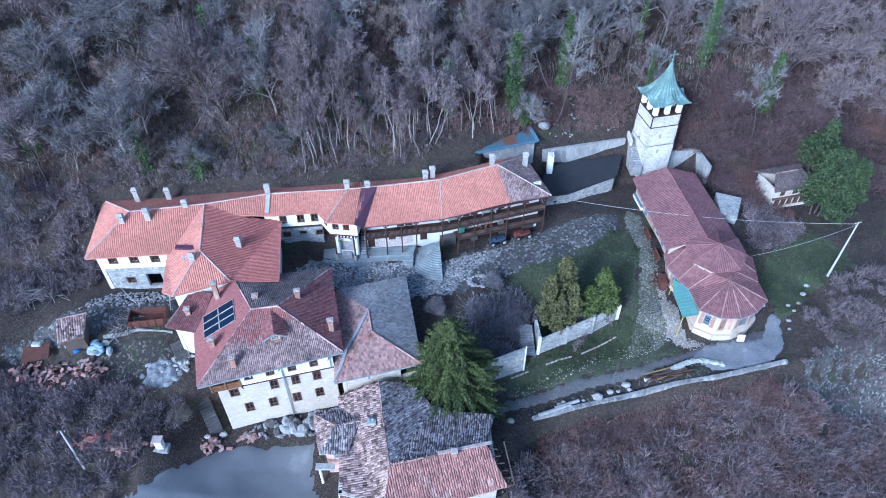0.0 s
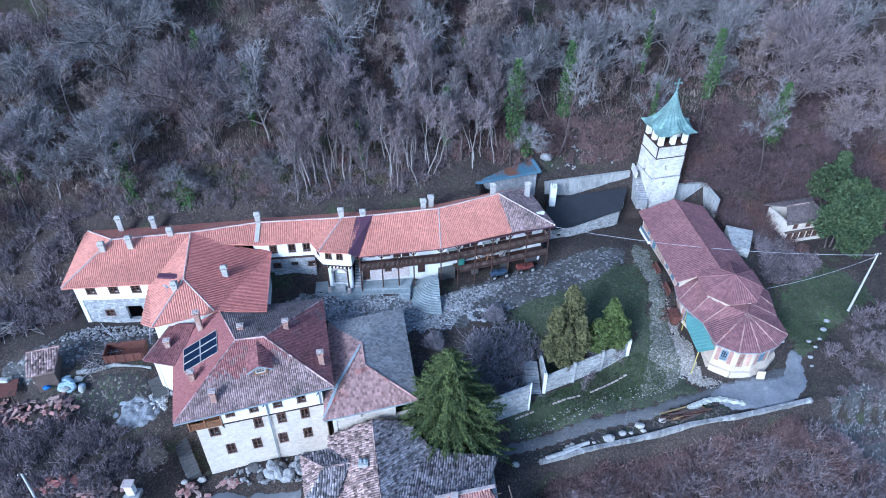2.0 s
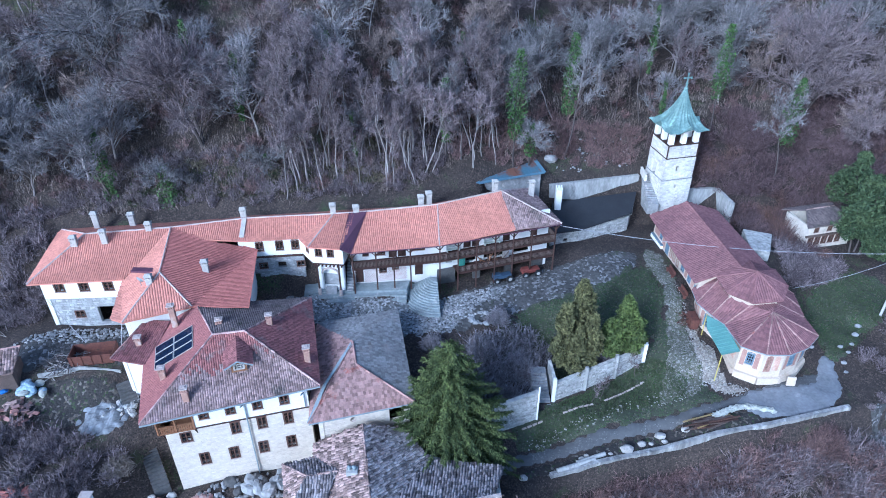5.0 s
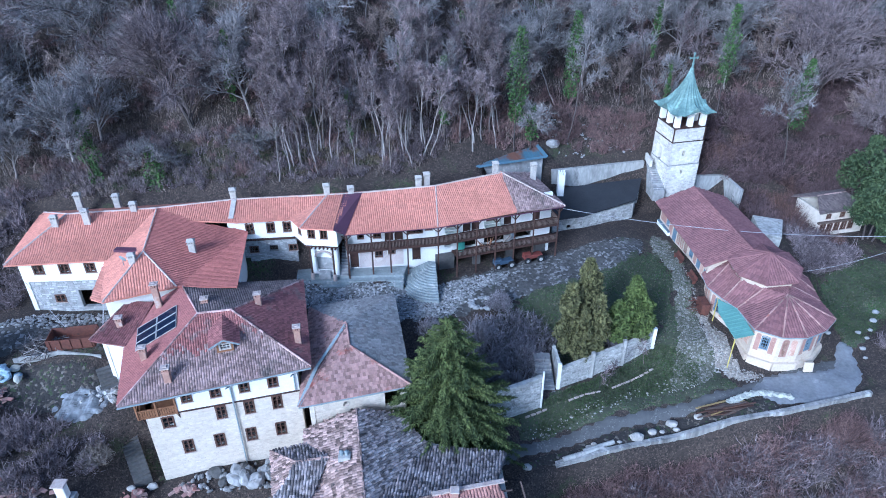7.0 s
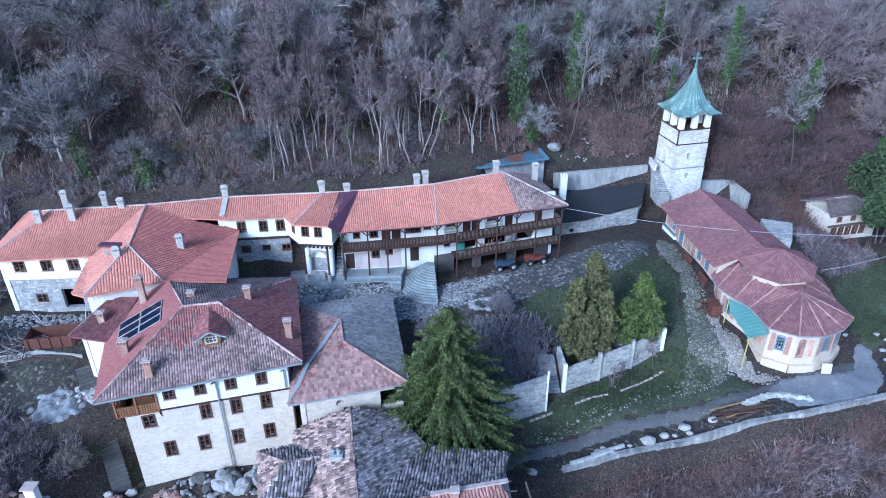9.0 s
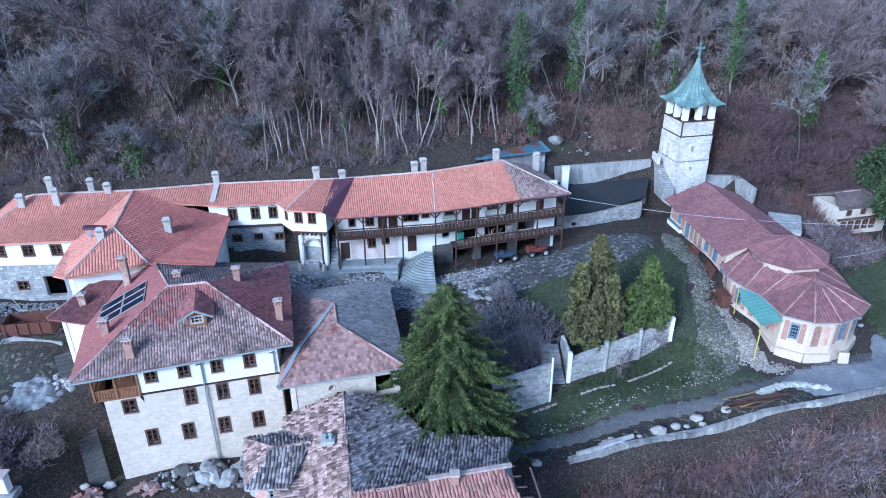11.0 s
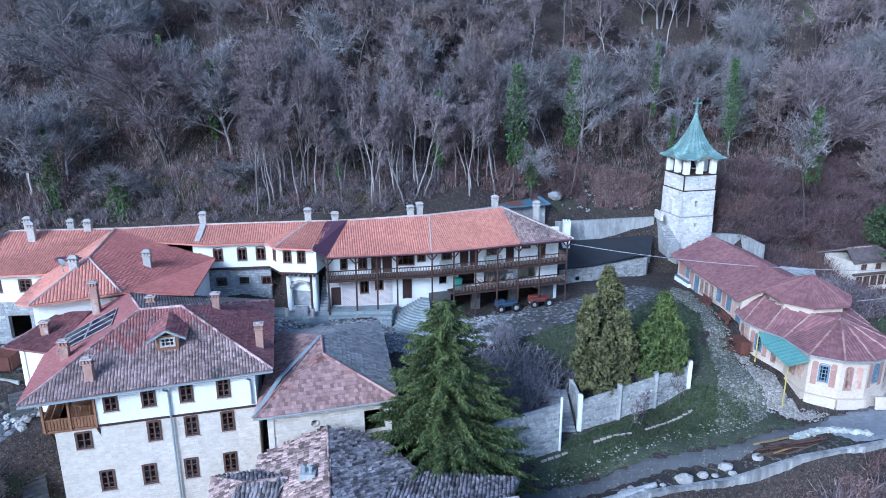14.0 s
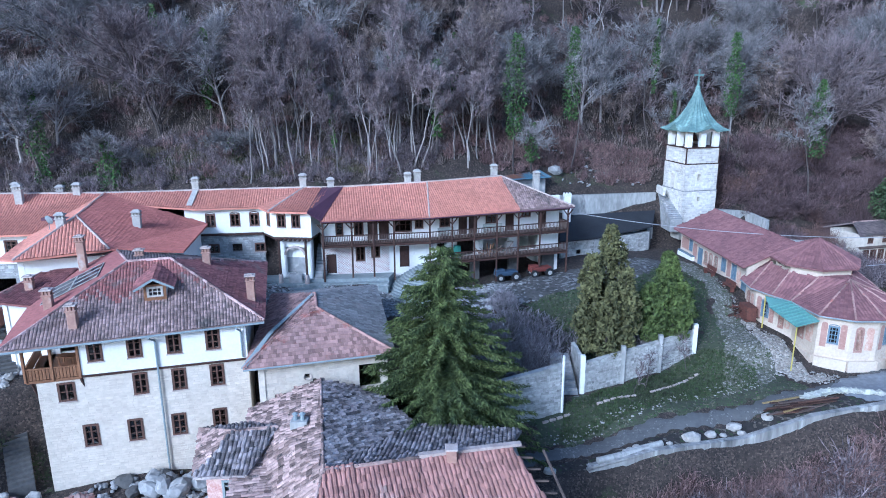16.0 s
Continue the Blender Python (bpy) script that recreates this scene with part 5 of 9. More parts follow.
# ---- bell tower ----
tower = thing("bell_tower", "white stone bell tower with arcaded belfry and green copper roof", "bell tower")
tw = Matrix.Translation((33.72, 89.87, 0)) @ Matrix.Rotation(radians(13), 4, "Z")
hw = 2.3
def tq(x, y):
    v = tw @ Vector((x, y, 0))
    return (v.x, v.y)
def tower_ring(h, z0, z1, material, holes=None, thick=0.6, name="wall"):
    pts = [tq(-h, -h), tq(h, -h), tq(h, h), tq(-h, h)]
    walls(tower, pts, z0, z1, material, holes, thick, name)
tower_ring(2.42, 4.0, 10.3, TOWER_STONE, {0: [(2.1, 2.5, 8.9, 9.5)]})
tower_ring(2.36, 10.3, 13.73, TOWER_STONE, {0: [(1.85, 2.3, 11.6, 12.4)], 3: [(1.7, 2.5, 10.35, 12.2)]})
tower_ring(2.32, 13.73, 15.75, TOWER_STONE)
for a, b in (((-1, -1), (1, -1)), ((-1, 1), (-1, -1))):
    front = a == (-1, -1)
    for h_, z0, z1, hl in ((2.42, 4.5, 10.25, [(2.1, 2.5, 8.9, 9.5)]), (2.36, 10.35, 13.65, [(1.85, 2.3, 11.6, 12.4)]), (2.32, 13.82, 15.66, [])):
        stone_face(tower, tq(a[0] * h_, a[1] * h_), tq(b[0] * h_, b[1] * h_), 0, 2 * h_, z0, z1, TOWER_FACE, hl if front else ([(1.7, 2.5, 10.35, 12.2)] if z0 == 10.35 else []), 0.55, 0.27)
for z, h in ((10.3, 2.45), (13.73, 2.38), (15.75, 2.42)):
    bm = bmesh.new()
    box(bm, (-h, -h, z - 0.07), (h, h, z + 0.07), tw)
    part("string_course", bm, WOOD if z > 12 else STONE_GREY, tower)
for sx, sy in ((-1, -1), (1, -1), (-1, 1)):
    bm = bmesh.new()
    box(bm, (sx * 2.33 - 0.07, sy * 2.33 - 0.07, 13.8), (sx * 2.33 + 0.07, sy * 2.33 + 0.07, 15.68), tw, bevel=0.015)
    part("corner_post", bm, WOOD, tower, "dark timber corner post")
for fl in (13.0, 15.65):
    bm = bmesh.new()
    box(bm, (-1.7, -1.7, fl - 0.15), (1.7, 1.7, fl - 0.08), tw)
    part("floor", bm, WOOD, tower)
bm = bmesh.new()
for sx in (-2.2, 0, 2.2):
    for sy in (-2.2, 0, 2.2):
        if abs(sx) > 2 or abs(sy) > 2:
            w = 0.34
            cx, cy = sx * 0.87, sy * 0.87
            b2 = bmesh.new()
            box(b2, (cx - w, cy - w, 15.82), (cx + w, cy + w, 17.6), tw, bevel=0.03)
            part("pillar", b2, PLASTER, tower)
bm.free()
for side in range(4):
    r = Matrix.Rotation(radians(90 * side), 4, "Z")
    bm = bmesh.new()
    n = 28
    V = []
    for i in range(n + 1):
        x = -2.22 + 4.44 * i / n
        u = ((x + 2.22) % 2.22) / 2.22
        arch = 17.3 + 0.42 * math.sqrt(max(0, 1 - ((u - 0.5) / 0.36) ** 2)) if abs(u - 0.5) < 0.36 else 17.25
        crown = 18.0 + 0.5 * max(0, math.cos(x / 0.95 * math.pi / 2)) * (1 if abs(x) < 0.95 else 0)
        V.append((bm.verts.new(tw @ r @ Vector((x, -2.22, arch))), bm.verts.new(tw @ r @ Vector((x, -2.22, crown))), bm.verts.new(tw @ r @ Vector((x, -1.8, arch))), bm.verts.new(tw @ r @ Vector((x, -1.8, crown)))))
    for a, b in zip(V, V[1:]):
        bm.faces.new((a[0], b[0], b[1], a[1]))
        bm.faces.new((a[2], a[3], b[3], b[2]))
        bm.faces.new((a[0], a[2], b[2], b[0]))
        bm.faces.new((a[1], b[1], b[3], a[3]))
    part("arcade", bm, PLASTER, tower)
# flared copper roof with raised brows over each side
bm = bmesh.new()
prof = [(2.95, 17.95), (2.5, 18.2), (2.0, 18.75), (1.5, 19.55), (1.05, 20.5), (0.68, 21.5), (0.38, 22.4), (0.17, 23.1)]
nseg = 72
rings = []
for k, (r0, z) in enumerate(prof):
    rr = []
    for i in range(nseg):
        a = 2 * math.pi * i / nseg
        c, s = math.cos(a), math.sin(a)
        sq = r0 / max(abs(c), abs(s))
        mixk = min(1, k / 6)
        rad = sq * (1 - mixk) + r0 * 1.1 * mixk
        ph = (a + math.pi / 4) % (math.pi / 2) - math.pi / 4
        brow = (math.exp(-(ph / 0.2) ** 2) * 0.8 - 0.14 * math.exp(-((abs(ph) - 0.48) / 0.14) ** 2)) * max(0, 1 - k / 3)
        seam = 0.028 if i % 3 == 0 else 0
        rr.append(bm.verts.new(tw @ Vector((rad * c * (1 + seam), rad * s * (1 + seam), z + brow + seam))))
    rings.append(rr)
for a, b in zip(rings, rings[1:]):
    for i in range(nseg):
        bm.faces.new((a[i], a[(i + 1) % nseg], b[(i + 1) % nseg], b[i]))
bm.faces.new(rings[-1])
low = [bm.verts.new(v.co - Vector((0, 0, 0.12))) for v in rings[0]]
for i in range(nseg):
    bm.faces.new((low[i], low[(i + 1) % nseg], rings[0][(i + 1) % nseg], rings[0][i]))
bm.faces.new(low[::-1])
part("roof", bm, COPPER, tower, "flared green copper roof with raised brows")
bm = bmesh.new()
tube(bm, tw @ Vector((0, 0, 23.0)), tw @ Vector((0, 0, 23.25)), 0.3, 0.24, 12)
tube(bm, tw @ Vector((0, 0, 23.25)), tw @ Vector((0, 0, 23.9)), 0.17, 0.08, 8)
bmesh.ops.create_uvsphere(bm, u_segments=10, v_segments=6, radius=0.2, matrix=tw @ Matrix.Translation((0, 0, 23.8)))
part("finial", bm, COPPER, tower)
bm = bmesh.new()
box(bm, (-0.09, -0.06, 23.85), (0.09, 0.06, 25.15), tw, bevel=0.02)
box(bm, (-0.55, -0.055, 24.5), (0.5, 0.055, 24.68), tw, bevel=0.02)
for x in (-0.55, 0.55):
    box(bm, (x - 0.1, -0.07, 24.44), (x + 0.1, 0.07, 24.74), tw, bevel=0.02)
box(bm, (-0.14, -0.07, 25.05), (0.14, 0.07, 25.3), tw, bevel=0.02)
part("cross", bm, COPPER, tower, "green copper cross")
bell = thing("bell", "dark bronze bell hanging in the belfry", "bell", at=tw @ Vector((0, -0.2, 17.0)))
bm = bmesh.new()
tube(bm, (0, 0, -0.55), (0, 0, -0.35), 0.5, 0.4, 16)
tube(bm, (0, 0, -0.35), (0, 0, 0.2), 0.4, 0.22, 16)
tube(bm, (0, 0, 0.2), (0, 0, 0.5), 0.06, 0.06, 6)
part("body", bm, WOOD, bell)
bm = bmesh.new()
beam(bm, (-1.9, 0, 0.55), (1.9, 0, 0.55), 0.16)
part("yoke", bm, WOOD, bell)
# outside stair to the tower's door
stair = thing("tower_stair", "rubble stone stair climbing to the tower door", "stair")
for i in range(14):
    x0, y0 = 31.3 - i * 0.02, 86.3 + i * 0.34
    bm = bmesh.new()
    box(bm, (x0 - 0.95, y0, 5.2), (x0 + 0.65, y0 + 0.36, 6.9 + i * 0.2), None, bevel=0.03)
    part("step", bm, STONE_GREY, stair)
bm = bmesh.new()
wall_panel(bm, (30.2, 90.8), (32.0, 90.8), 6.0, 9.7, 2.2, [(0.5, 1.3, 6.3, 8.3)])
bmesh.ops.recalc_face_normals(bm, faces=bm.faces)
part("landing", bm, TOWER_STONE, stair)
bm = bmesh.new()
wall_panel(bm, (29.9, 91.2), (29.9, 88.5), 9.5, 10.5, 0.3)
part("parapet", bm, TOWER_STONE, stair)

# ---- chimneys ----
for x, y, top, base in ((-42.3, 66.0, 14.6, 12.6), (-39.1, 66.7, 15.0, 13.0), (-42.4, 71.7, 14.4, 11.5), (-34.6, 68.7, 14.8, 12.8), (-31.5, 59.6, 13.7, 11.8), (-26.6, 63.1, 13.2, 11.3),
                        (-24.2, 72.0, 14.8, 12.5), (-13.3, 72.7, 15.0, 12.8), (-10.5, 73.1, 14.5, 12.5), (-2.5, 75.3, 14.7, 12.6), (-1.5, 75.9, 14.9, 12.5), (7.1, 78.5, 15.1, 12.8), (12.2, 80.5, 14.0, 11.2), (-38.2, 72.2, 14.0, 11)):
    chimney(x, y, top, base)
for x, y, top, base in ((-22.8, 54.4, 11.9, 9.8), (-13.5, 51.6, 10.6, 8.0), (-17.9, 55.3, 11.8, 9.6), (-27.1, 48.8, 10.5, 8.2), (-24.2, 46.4, 10.2, 8.2), (-28.0, 55.7, 12.7, 9.0), (-31.5, 54.0, 9.9, 8.3)):
    chimney(x, y, top, base, "brick")
bm = bmesh.new()
beam(bm, (-24.0, 71.4, 13.35), (-23.9, 68.9, 12.25), 0.55, 0.45)
part("flue", bm, CHIMNEY_WHITE, wing, "whitewashed flue running up the roof")
tall = thing("chimney", "tall square white chimney beside the dark-roofed shed", "chimney", at=(16.8, 84.9, 3.5))
bm = bmesh.new()
box(bm, (-0.45, -0.45, 0), (0.45, 0.45, 6.7), bevel=0.04)
part("shaft", bm, PLASTER, tall)
bm = bmesh.new()
for sx in (-0.35, 0, 0.35):
    for sy in (-0.35, 0.35):
        box(bm, (sx - 0.1, sy - 0.1, 6.7), (sx + 0.1, sy + 0.1, 7.05))
part("cap", bm, PLASTER, tall)

# ---- old tiled house by the car park ----
old = thing("old_house", "old stone house under a patched roof of worn barrel tiles", "building")
O1, O2, O3 = (-7.8, 47.2, 4.0), (-5.9, 36.5, 3.6), (-12.8, 46.4, 2.1)
O4, O5, O6 = (-11.2, 33.2, 1.0), (-3.9, 48.0, 2.6), (-1.0, 44.7, 1.75)
OE, RT = (6.2, 43.9, 1.75), (4.9, 39.3, 3.35)
RS, RW = (7.2, 35.2, 1.3), (-6.6, 31.4, 1.2)
roof(old, [(TILE_OLD, [O3, O4, RW, O2, O1]), (TILE_OLD_GREY, [O5, O6, O2, O1]), (TILE_OLD_GREY, [O6, OE, RT, O2]), (TILE_SALMON, [RW, RS, RT, O2]), (TILE_OLD, [O3, O5, O1])],
     [(O1, O2), (O2, RT), (O2, RW)], caps=TILE_OLD, width=0.27, course=0.42, rise=0.09, jitter=0.03, thick=0.2, gap=0.02)
GW, GM, GR, GL = (-15.5, 44.0, 1.95), (-12.6, 41.8, 3.05), (-9.8, 42.4, 3.0), (-14.2, 38.9, 1.65)
roof(old, [(TILE_OLD, [GW, GL, GM]), (TILE_OLD_GREY, [GL, (-11.0, 38.9, 1.75), GR, GM]), (TILE_OLD_GREY, [(-12.4, 44.9, 1.9), GW, GM, GR])], [(GM, GR), (GW, GM)], caps=TILE_OLD, width=0.27, course=0.42, rise=0.09, jitter=0.03, gap=0.02)
walls(old, [(-11.6, 34.4), (-6.0, 32.4), (6.2, 36.2), (5.6, 43.0), (-4.4, 47.0), (-12.0, 45.4)], -6, 1.3, STONE)
wo = [(-13.7, 39.6), (-11.2, 39.5), (-12.2, 44.3), (-14.9, 43.4)]
walls(old, wo, -6, 1.7, BRICK_WHITE, {0: [(1.0, 1.8, -0.2, 1.0)]}, thick=0.3)
window(old, wo[0], wo[1], 1.4, -0.2, 0.8, 1.2, 2, 3, ZINC)
bm = bmesh.new()
for i in range(7):
    a = lerp(RT, RS, i / 6)
    beam(bm, (a[0] - 0.5, a[1] + 0.1, a[2] - 0.08), (a[0] + 0.9, a[1] + 0.35, a[2] - 0.25), 0.1)
beam(bm, (7.0, 40.0, 2.6), (8.0, 35.3, 1.2), 0.12)
part("rafter", bm, WOOD_GREYED, old, "weathered bare rafter ends")["kind"] = "stuff"
bm = bmesh.new()
beam(bm, (RT[0] - 5.5, RT[1] - 1.35, 3.62), (RT[0] + 0.6, RT[1] + 0.1, 3.45), 0.35, 0.18)
part("ridge_board", bm, MORTAR, old, "pale mortar along the ridge")
stack = thing("chimney", "squat grey chimney with a metal pipe cap on the old roof", "chimney", at=(-8.3, 42.0, 3.0))
bm = bmesh.new()
box(bm, (-0.55, -0.4, -0.4), (0.55, 0.4, 0.75), bevel=0.04)
part("shaft", bm, CONCRETE, stack)
bm = bmesh.new()
for x in (-0.25, 0.2):
    tube(bm, (x, 0, 0.75), (x, 0, 1.15), 0.14, 0.12, 8)
    tube(bm, (x, 0, 1.15), (x, 0, 1.25), 0.22, 0.05, 8)
part("pipe", bm, ZINC, stack)
stack2 = thing("chimney", "small brick chimney on the salmon tile roof", "chimney", at=(1.3, 38.0, 3.0))
bm = bmesh.new()
box(bm, (-0.3, -0.3, -0.3), (0.3, 0.3, 1.0), bevel=0.03)
part("shaft", bm, CHIMNEY_BRICK, stack2)
bm = bmesh.new()
box(bm, (-0.38, -0.38, 1.0), (0.38, 0.38, 1.12), bevel=0.03)
part("cap", bm, MORTAR, stack2)
porch = thing("porch_post", "white concrete post carrying a small porch slab", "porch", at=(-14.4, 38.4, -5))
bm = bmesh.new()
tube(bm, (0, 0, 0), (0, 0, 4.6), 0.16, n=10)
part("post", bm, PLASTER, porch)
bm = bmesh.new()
box(bm, (-0.4, -0.4, 4.6), (1.8, 0.4, 4.85), bevel=0.03)
part("slab", bm, CONCRETE, porch)

# ---- surfaces laid on the ground ----
rng_edge = random.Random(5)


def patch(name, label, poly, material, lift=0.09, cell=0.35, ragged=0.5, kind="structure", rounding=2):
    """A surface that follows the ground inside the plan poly, with an uneven edge."""
    xs = np.arange(min(p[0] for p in poly) - 1, max(p[0] for p in poly) + 1, cell)
    ys = np.arange(min(p[1] for p in poly) - 1, max(p[1] for p in poly) + 1, cell)
    for _ in range(rounding):
        poly = [lerp(a, b, t) for a, b in zip(poly, poly[1:] + poly[:1]) for t in (0.25, 0.75)]
    V, F, idx = [], [], {}
    def vert(i, j):
        if (i, j) not in idx:
            idx[i, j] = len(V)
            V.append((xs[i], ys[j], ground_z(xs[i], ys[j]) + lift))
        return idx[i, j]
    cx = np.array([[xs[i] + cell / 2 + 0.0 for j in range(len(ys) - 1)] for i in range(len(xs) - 1)])
    cy = np.array([[ys[j] + cell / 2 + 0.0 for j in range(len(ys) - 1)] for i in range(len(xs) - 1)])
    ok = inside(poly, cx, cy)
    edge = np.full(cx.shape, 1e9)
    for (ax, ay), (bx, by) in zip(poly, poly[1:] + poly[:1]):
        t = np.clip(((cx - ax) * (bx - ax) + (cy - ay) * (by - ay)) / max(1e-9, (bx - ax) ** 2 + (by - ay) ** 2), 0, 1)
        edge = np.minimum(edge, np.hypot(cx - ax - t * (bx - ax), cy - ay - t * (by - ay)))
    for i in range(len(xs) - 1):
        for j in range(len(ys) - 1):
            x, y = cx[i, j], cy[i, j]
            wobble = ragged * (1.1 * noise.noise(Vector((x * 0.5, y * 0.5, 4))) + 0.9 * noise.noise(Vector((x * 1.6, y * 1.6, 8))))
            if abs(edge[i, j]) > 2.2 * ragged and ok[i, j] or (edge[i, j] if ok[i, j] else -edge[i, j]) + wobble > 0:
                F.append((vert(i, j), vert(i + 1, j), vert(i + 1, j + 1), vert(i, j + 1)))
    used = {}
    for f in F:
        for i in f:
            used[i] = used.get(i, 0) + 1
    for i, c in used.items():
        if c < 4:
            x, y = V[i][0] + rng_edge.uniform(-0.3, 0.3) * cell, V[i][1] + rng_edge.uniform(-0.3, 0.3) * cell
            V[i] = (x, y, ground_z(x, y) - 0.03)
    me = mesh_of(name, V, F, material)
    for p in me.polygons:
        p.use_smooth = True
    return tagged(new(name, me), label, name.replace("_", " "), kind=kind)


ROAD_MAT = speckled("dusty_track", (0.125, 0.123, 0.122), (0.088, 0.087, 0.087), [(0.19, 0.185, 0.18), (0.09, 0.09, 0.09), (0.14, 0.135, 0.13)], 0.12, 0.1, bump=0.15)
GRAVEL_DARK = speckled("dark_stony_track", (0.105, 0.10, 0.096), (0.05, 0.048, 0.046), [(0.22, 0.215, 0.21), (0.05, 0.048, 0.045), (0.13, 0.125, 0.12)], 0.3, 0.4, (0.05, 0.062, 0.032), 0.58, 0.3)
GRAVEL = speckled("grey_rubble_gravel", (0.25, 0.248, 0.245), (0.12, 0.118, 0.116), [(0.40, 0.39, 0.38), (0.12, 0.118, 0.115), (0.30, 0.295, 0.29), (0.07, 0.068, 0.065)], 0.24, 0.6, (0.075, 0.075, 0.062), 0.56, 0.35, 0.9)
LAWN = speckled("winter_lawn", (0.066, 0.078, 0.042), (0.046, 0.048, 0.036), [(0.05, 0.085, 0.028), (0.12, 0.115, 0.075), (0.035, 0.042, 0.022), (0.10, 0.10, 0.08)], 0.14, 0.3, (0.05, 0.088, 0.03), 0.55, 0.25)
PALE_RUBBLE = speckled("pale_rubble", (0.33, 0.295, 0.25), (0.17, 0.15, 0.13), [(0.42, 0.38, 0.33), (0.17, 0.155, 0.135), (0.30, 0.27, 0.235)], 0.18, 0.6, bump=1.0)
PATH_M = speckled("stony_grass_path", (0.15, 0.145, 0.115), (0.08, 0.082, 0.06), [(0.25, 0.24, 0.215), (0.10, 0.10, 0.08), (0.19, 0.18, 0.155), (0.06, 0.075, 0.035)], 0.18, 0.45, bump=0.9)
SOIL = speckled("dark_damp_soil", (0.055, 0.048, 0.044), (0.028, 0.026, 0.025), [(0.10, 0.085, 0.07), (0.03, 0.028, 0.026), (0.045, 0.06, 0.03), (0.14, 0.125, 0.11)], 0.25, 0.35, (0.045, 0.06, 0.028), 0.58, 0.3)
patch("road", "grey dirt road along the parapet", [(3, 45.2), (7.35, 47.0), (14.3, 49.15), (21.45, 51.0), (28.2, 52.6), (33.5, 54.6), (38, 55.2), (45, 57.0), (45.5, 59.5), (38, 57.2), (34.4, 56.0), (29.2, 54.5), (21.75, 52.6), (14.6, 51.1), (7.95, 48.85), (3, 47.5)], ROAD_MAT, 0.13, 0.35, 0.12)
patch("verge", "dark stony verge between road and parapet", [(8.0, 45.6), (11.5, 46.5), (16.6, 47.7), (24.3, 49.8), (30, 50.6), (36, 51.5), (34.5, 54.2), (28.2, 52.5), (21.4, 50.9), (14.3, 49.0), (7.4, 46.8)], SOIL, 0.1, 0.35, 0.3)
patch("car_park", "smooth grey asphalt car park", [(-40, 30), (-34.5, 36.5), (-31.5, 39.6), (-27.4, 42.6), (-16.2, 43.9), (-15.6, 38), (-12.2, 34), (-12, 28)], ASPHALT, 0.12, 0.5, 0.15, rounding=0)
patch("lawn", "sparse green lawn below the garden wall", [(8, 48.7), (14.6, 51.0), (21.7, 52.5), (29.3, 54.4), (33, 55.6), (30, 60), (29.3, 64), (27.5, 68), (24.5, 61), (13, 55.2), (8, 53.5)], LAWN, 0.1, 0.3, 0.8)
patch("lawn", "thin winter grass in the upper courtyard", [(8, 66.5), (20, 70.5), (28, 77), (29.5, 70), (27, 64), (24.5, 62), (14, 57), (6, 60)], LAWN, 0.1, 0.3, 1.2)
patch("lawn", "rough grass beside the church", [(46, 60), (47, 72), (58, 78), (62, 70), (55, 66), (50, 62)], LAWN, 0.1, 0.3, 1.0)
patch("courtyard", "dark trodden earth and gravel before the gallery", [(0, 61.5), (8, 65.5), (20, 69.5), (27, 75), (28, 79.5), (17, 76), (6, 71.6), (-2, 68)], GRAVEL_DARK, 0.07, 0.35, 0.6)
patch("gravel_court", "stony grey courtyard in front of the gallery", [(-20, 63), (-14, 62.5), (-5, 61.5), (1, 62), (3, 65), (6.5, 68.2), (11, 71.5), (6, 71), (-1, 68.3), (-12, 67), (-21, 68)], GRAVEL, 0.1, 0.3, 0.8)
patch("cobbled_path", "cobbled path beside the church", [(27.5, 79), (30.8, 80), (31.2, 70), (31, 64), (31.5, 57.5), (29, 55.3), (24.5, 54.3), (26.5, 60), (29, 68)], PATH_M, 0.12, 0.3, 0.7)
patch("rubble_strip", "pale broken stone along the church wall", [(30.8, 69), (32.6, 67), (31.6, 64), (33.3, 61.8), (33.2, 58), (36, 56.6), (34, 55.6), (30.5, 57.5), (30.6, 64)], PALE_RUBBLE, 0.16, 0.4, 0.5)
patch("concrete_apron", "cracked grey concrete round the apse", [(34, 55.8), (37, 57.0), (44, 57.4), (45.5, 61.5), (47.3, 61.5), (46.2, 54.0), (38, 52.0), (34.5, 52.8), (33.5, 54.2)], CONCRETE_FLAT, 0.17, 0.35, 0.2)
patch("yard", "bare dark soil of the west yard", [(-57, 53.5), (-48, 58.3), (-36, 61.8), (-34.6, 55), (-44, 55), (-56, 51)], GRAVEL_DARK, 0.1, 0.3, 0.9)
patch("rubble_slope", "grey stony slope below the church", [(47, 53.5), (52, 57), (62, 60), (72, 58), (70, 48), (58, 45), (50, 47)], GRAVEL_DARK, 0.1, 0.6, 1.2)
patch("yard", "dark trampled vegetable yard", [(-44.5, 54), (-35.5, 55), (-33.5, 51), (-38.5, 48.5), (-44.5, 49.5)], SOIL, 0.1, 0.3, 0.7)

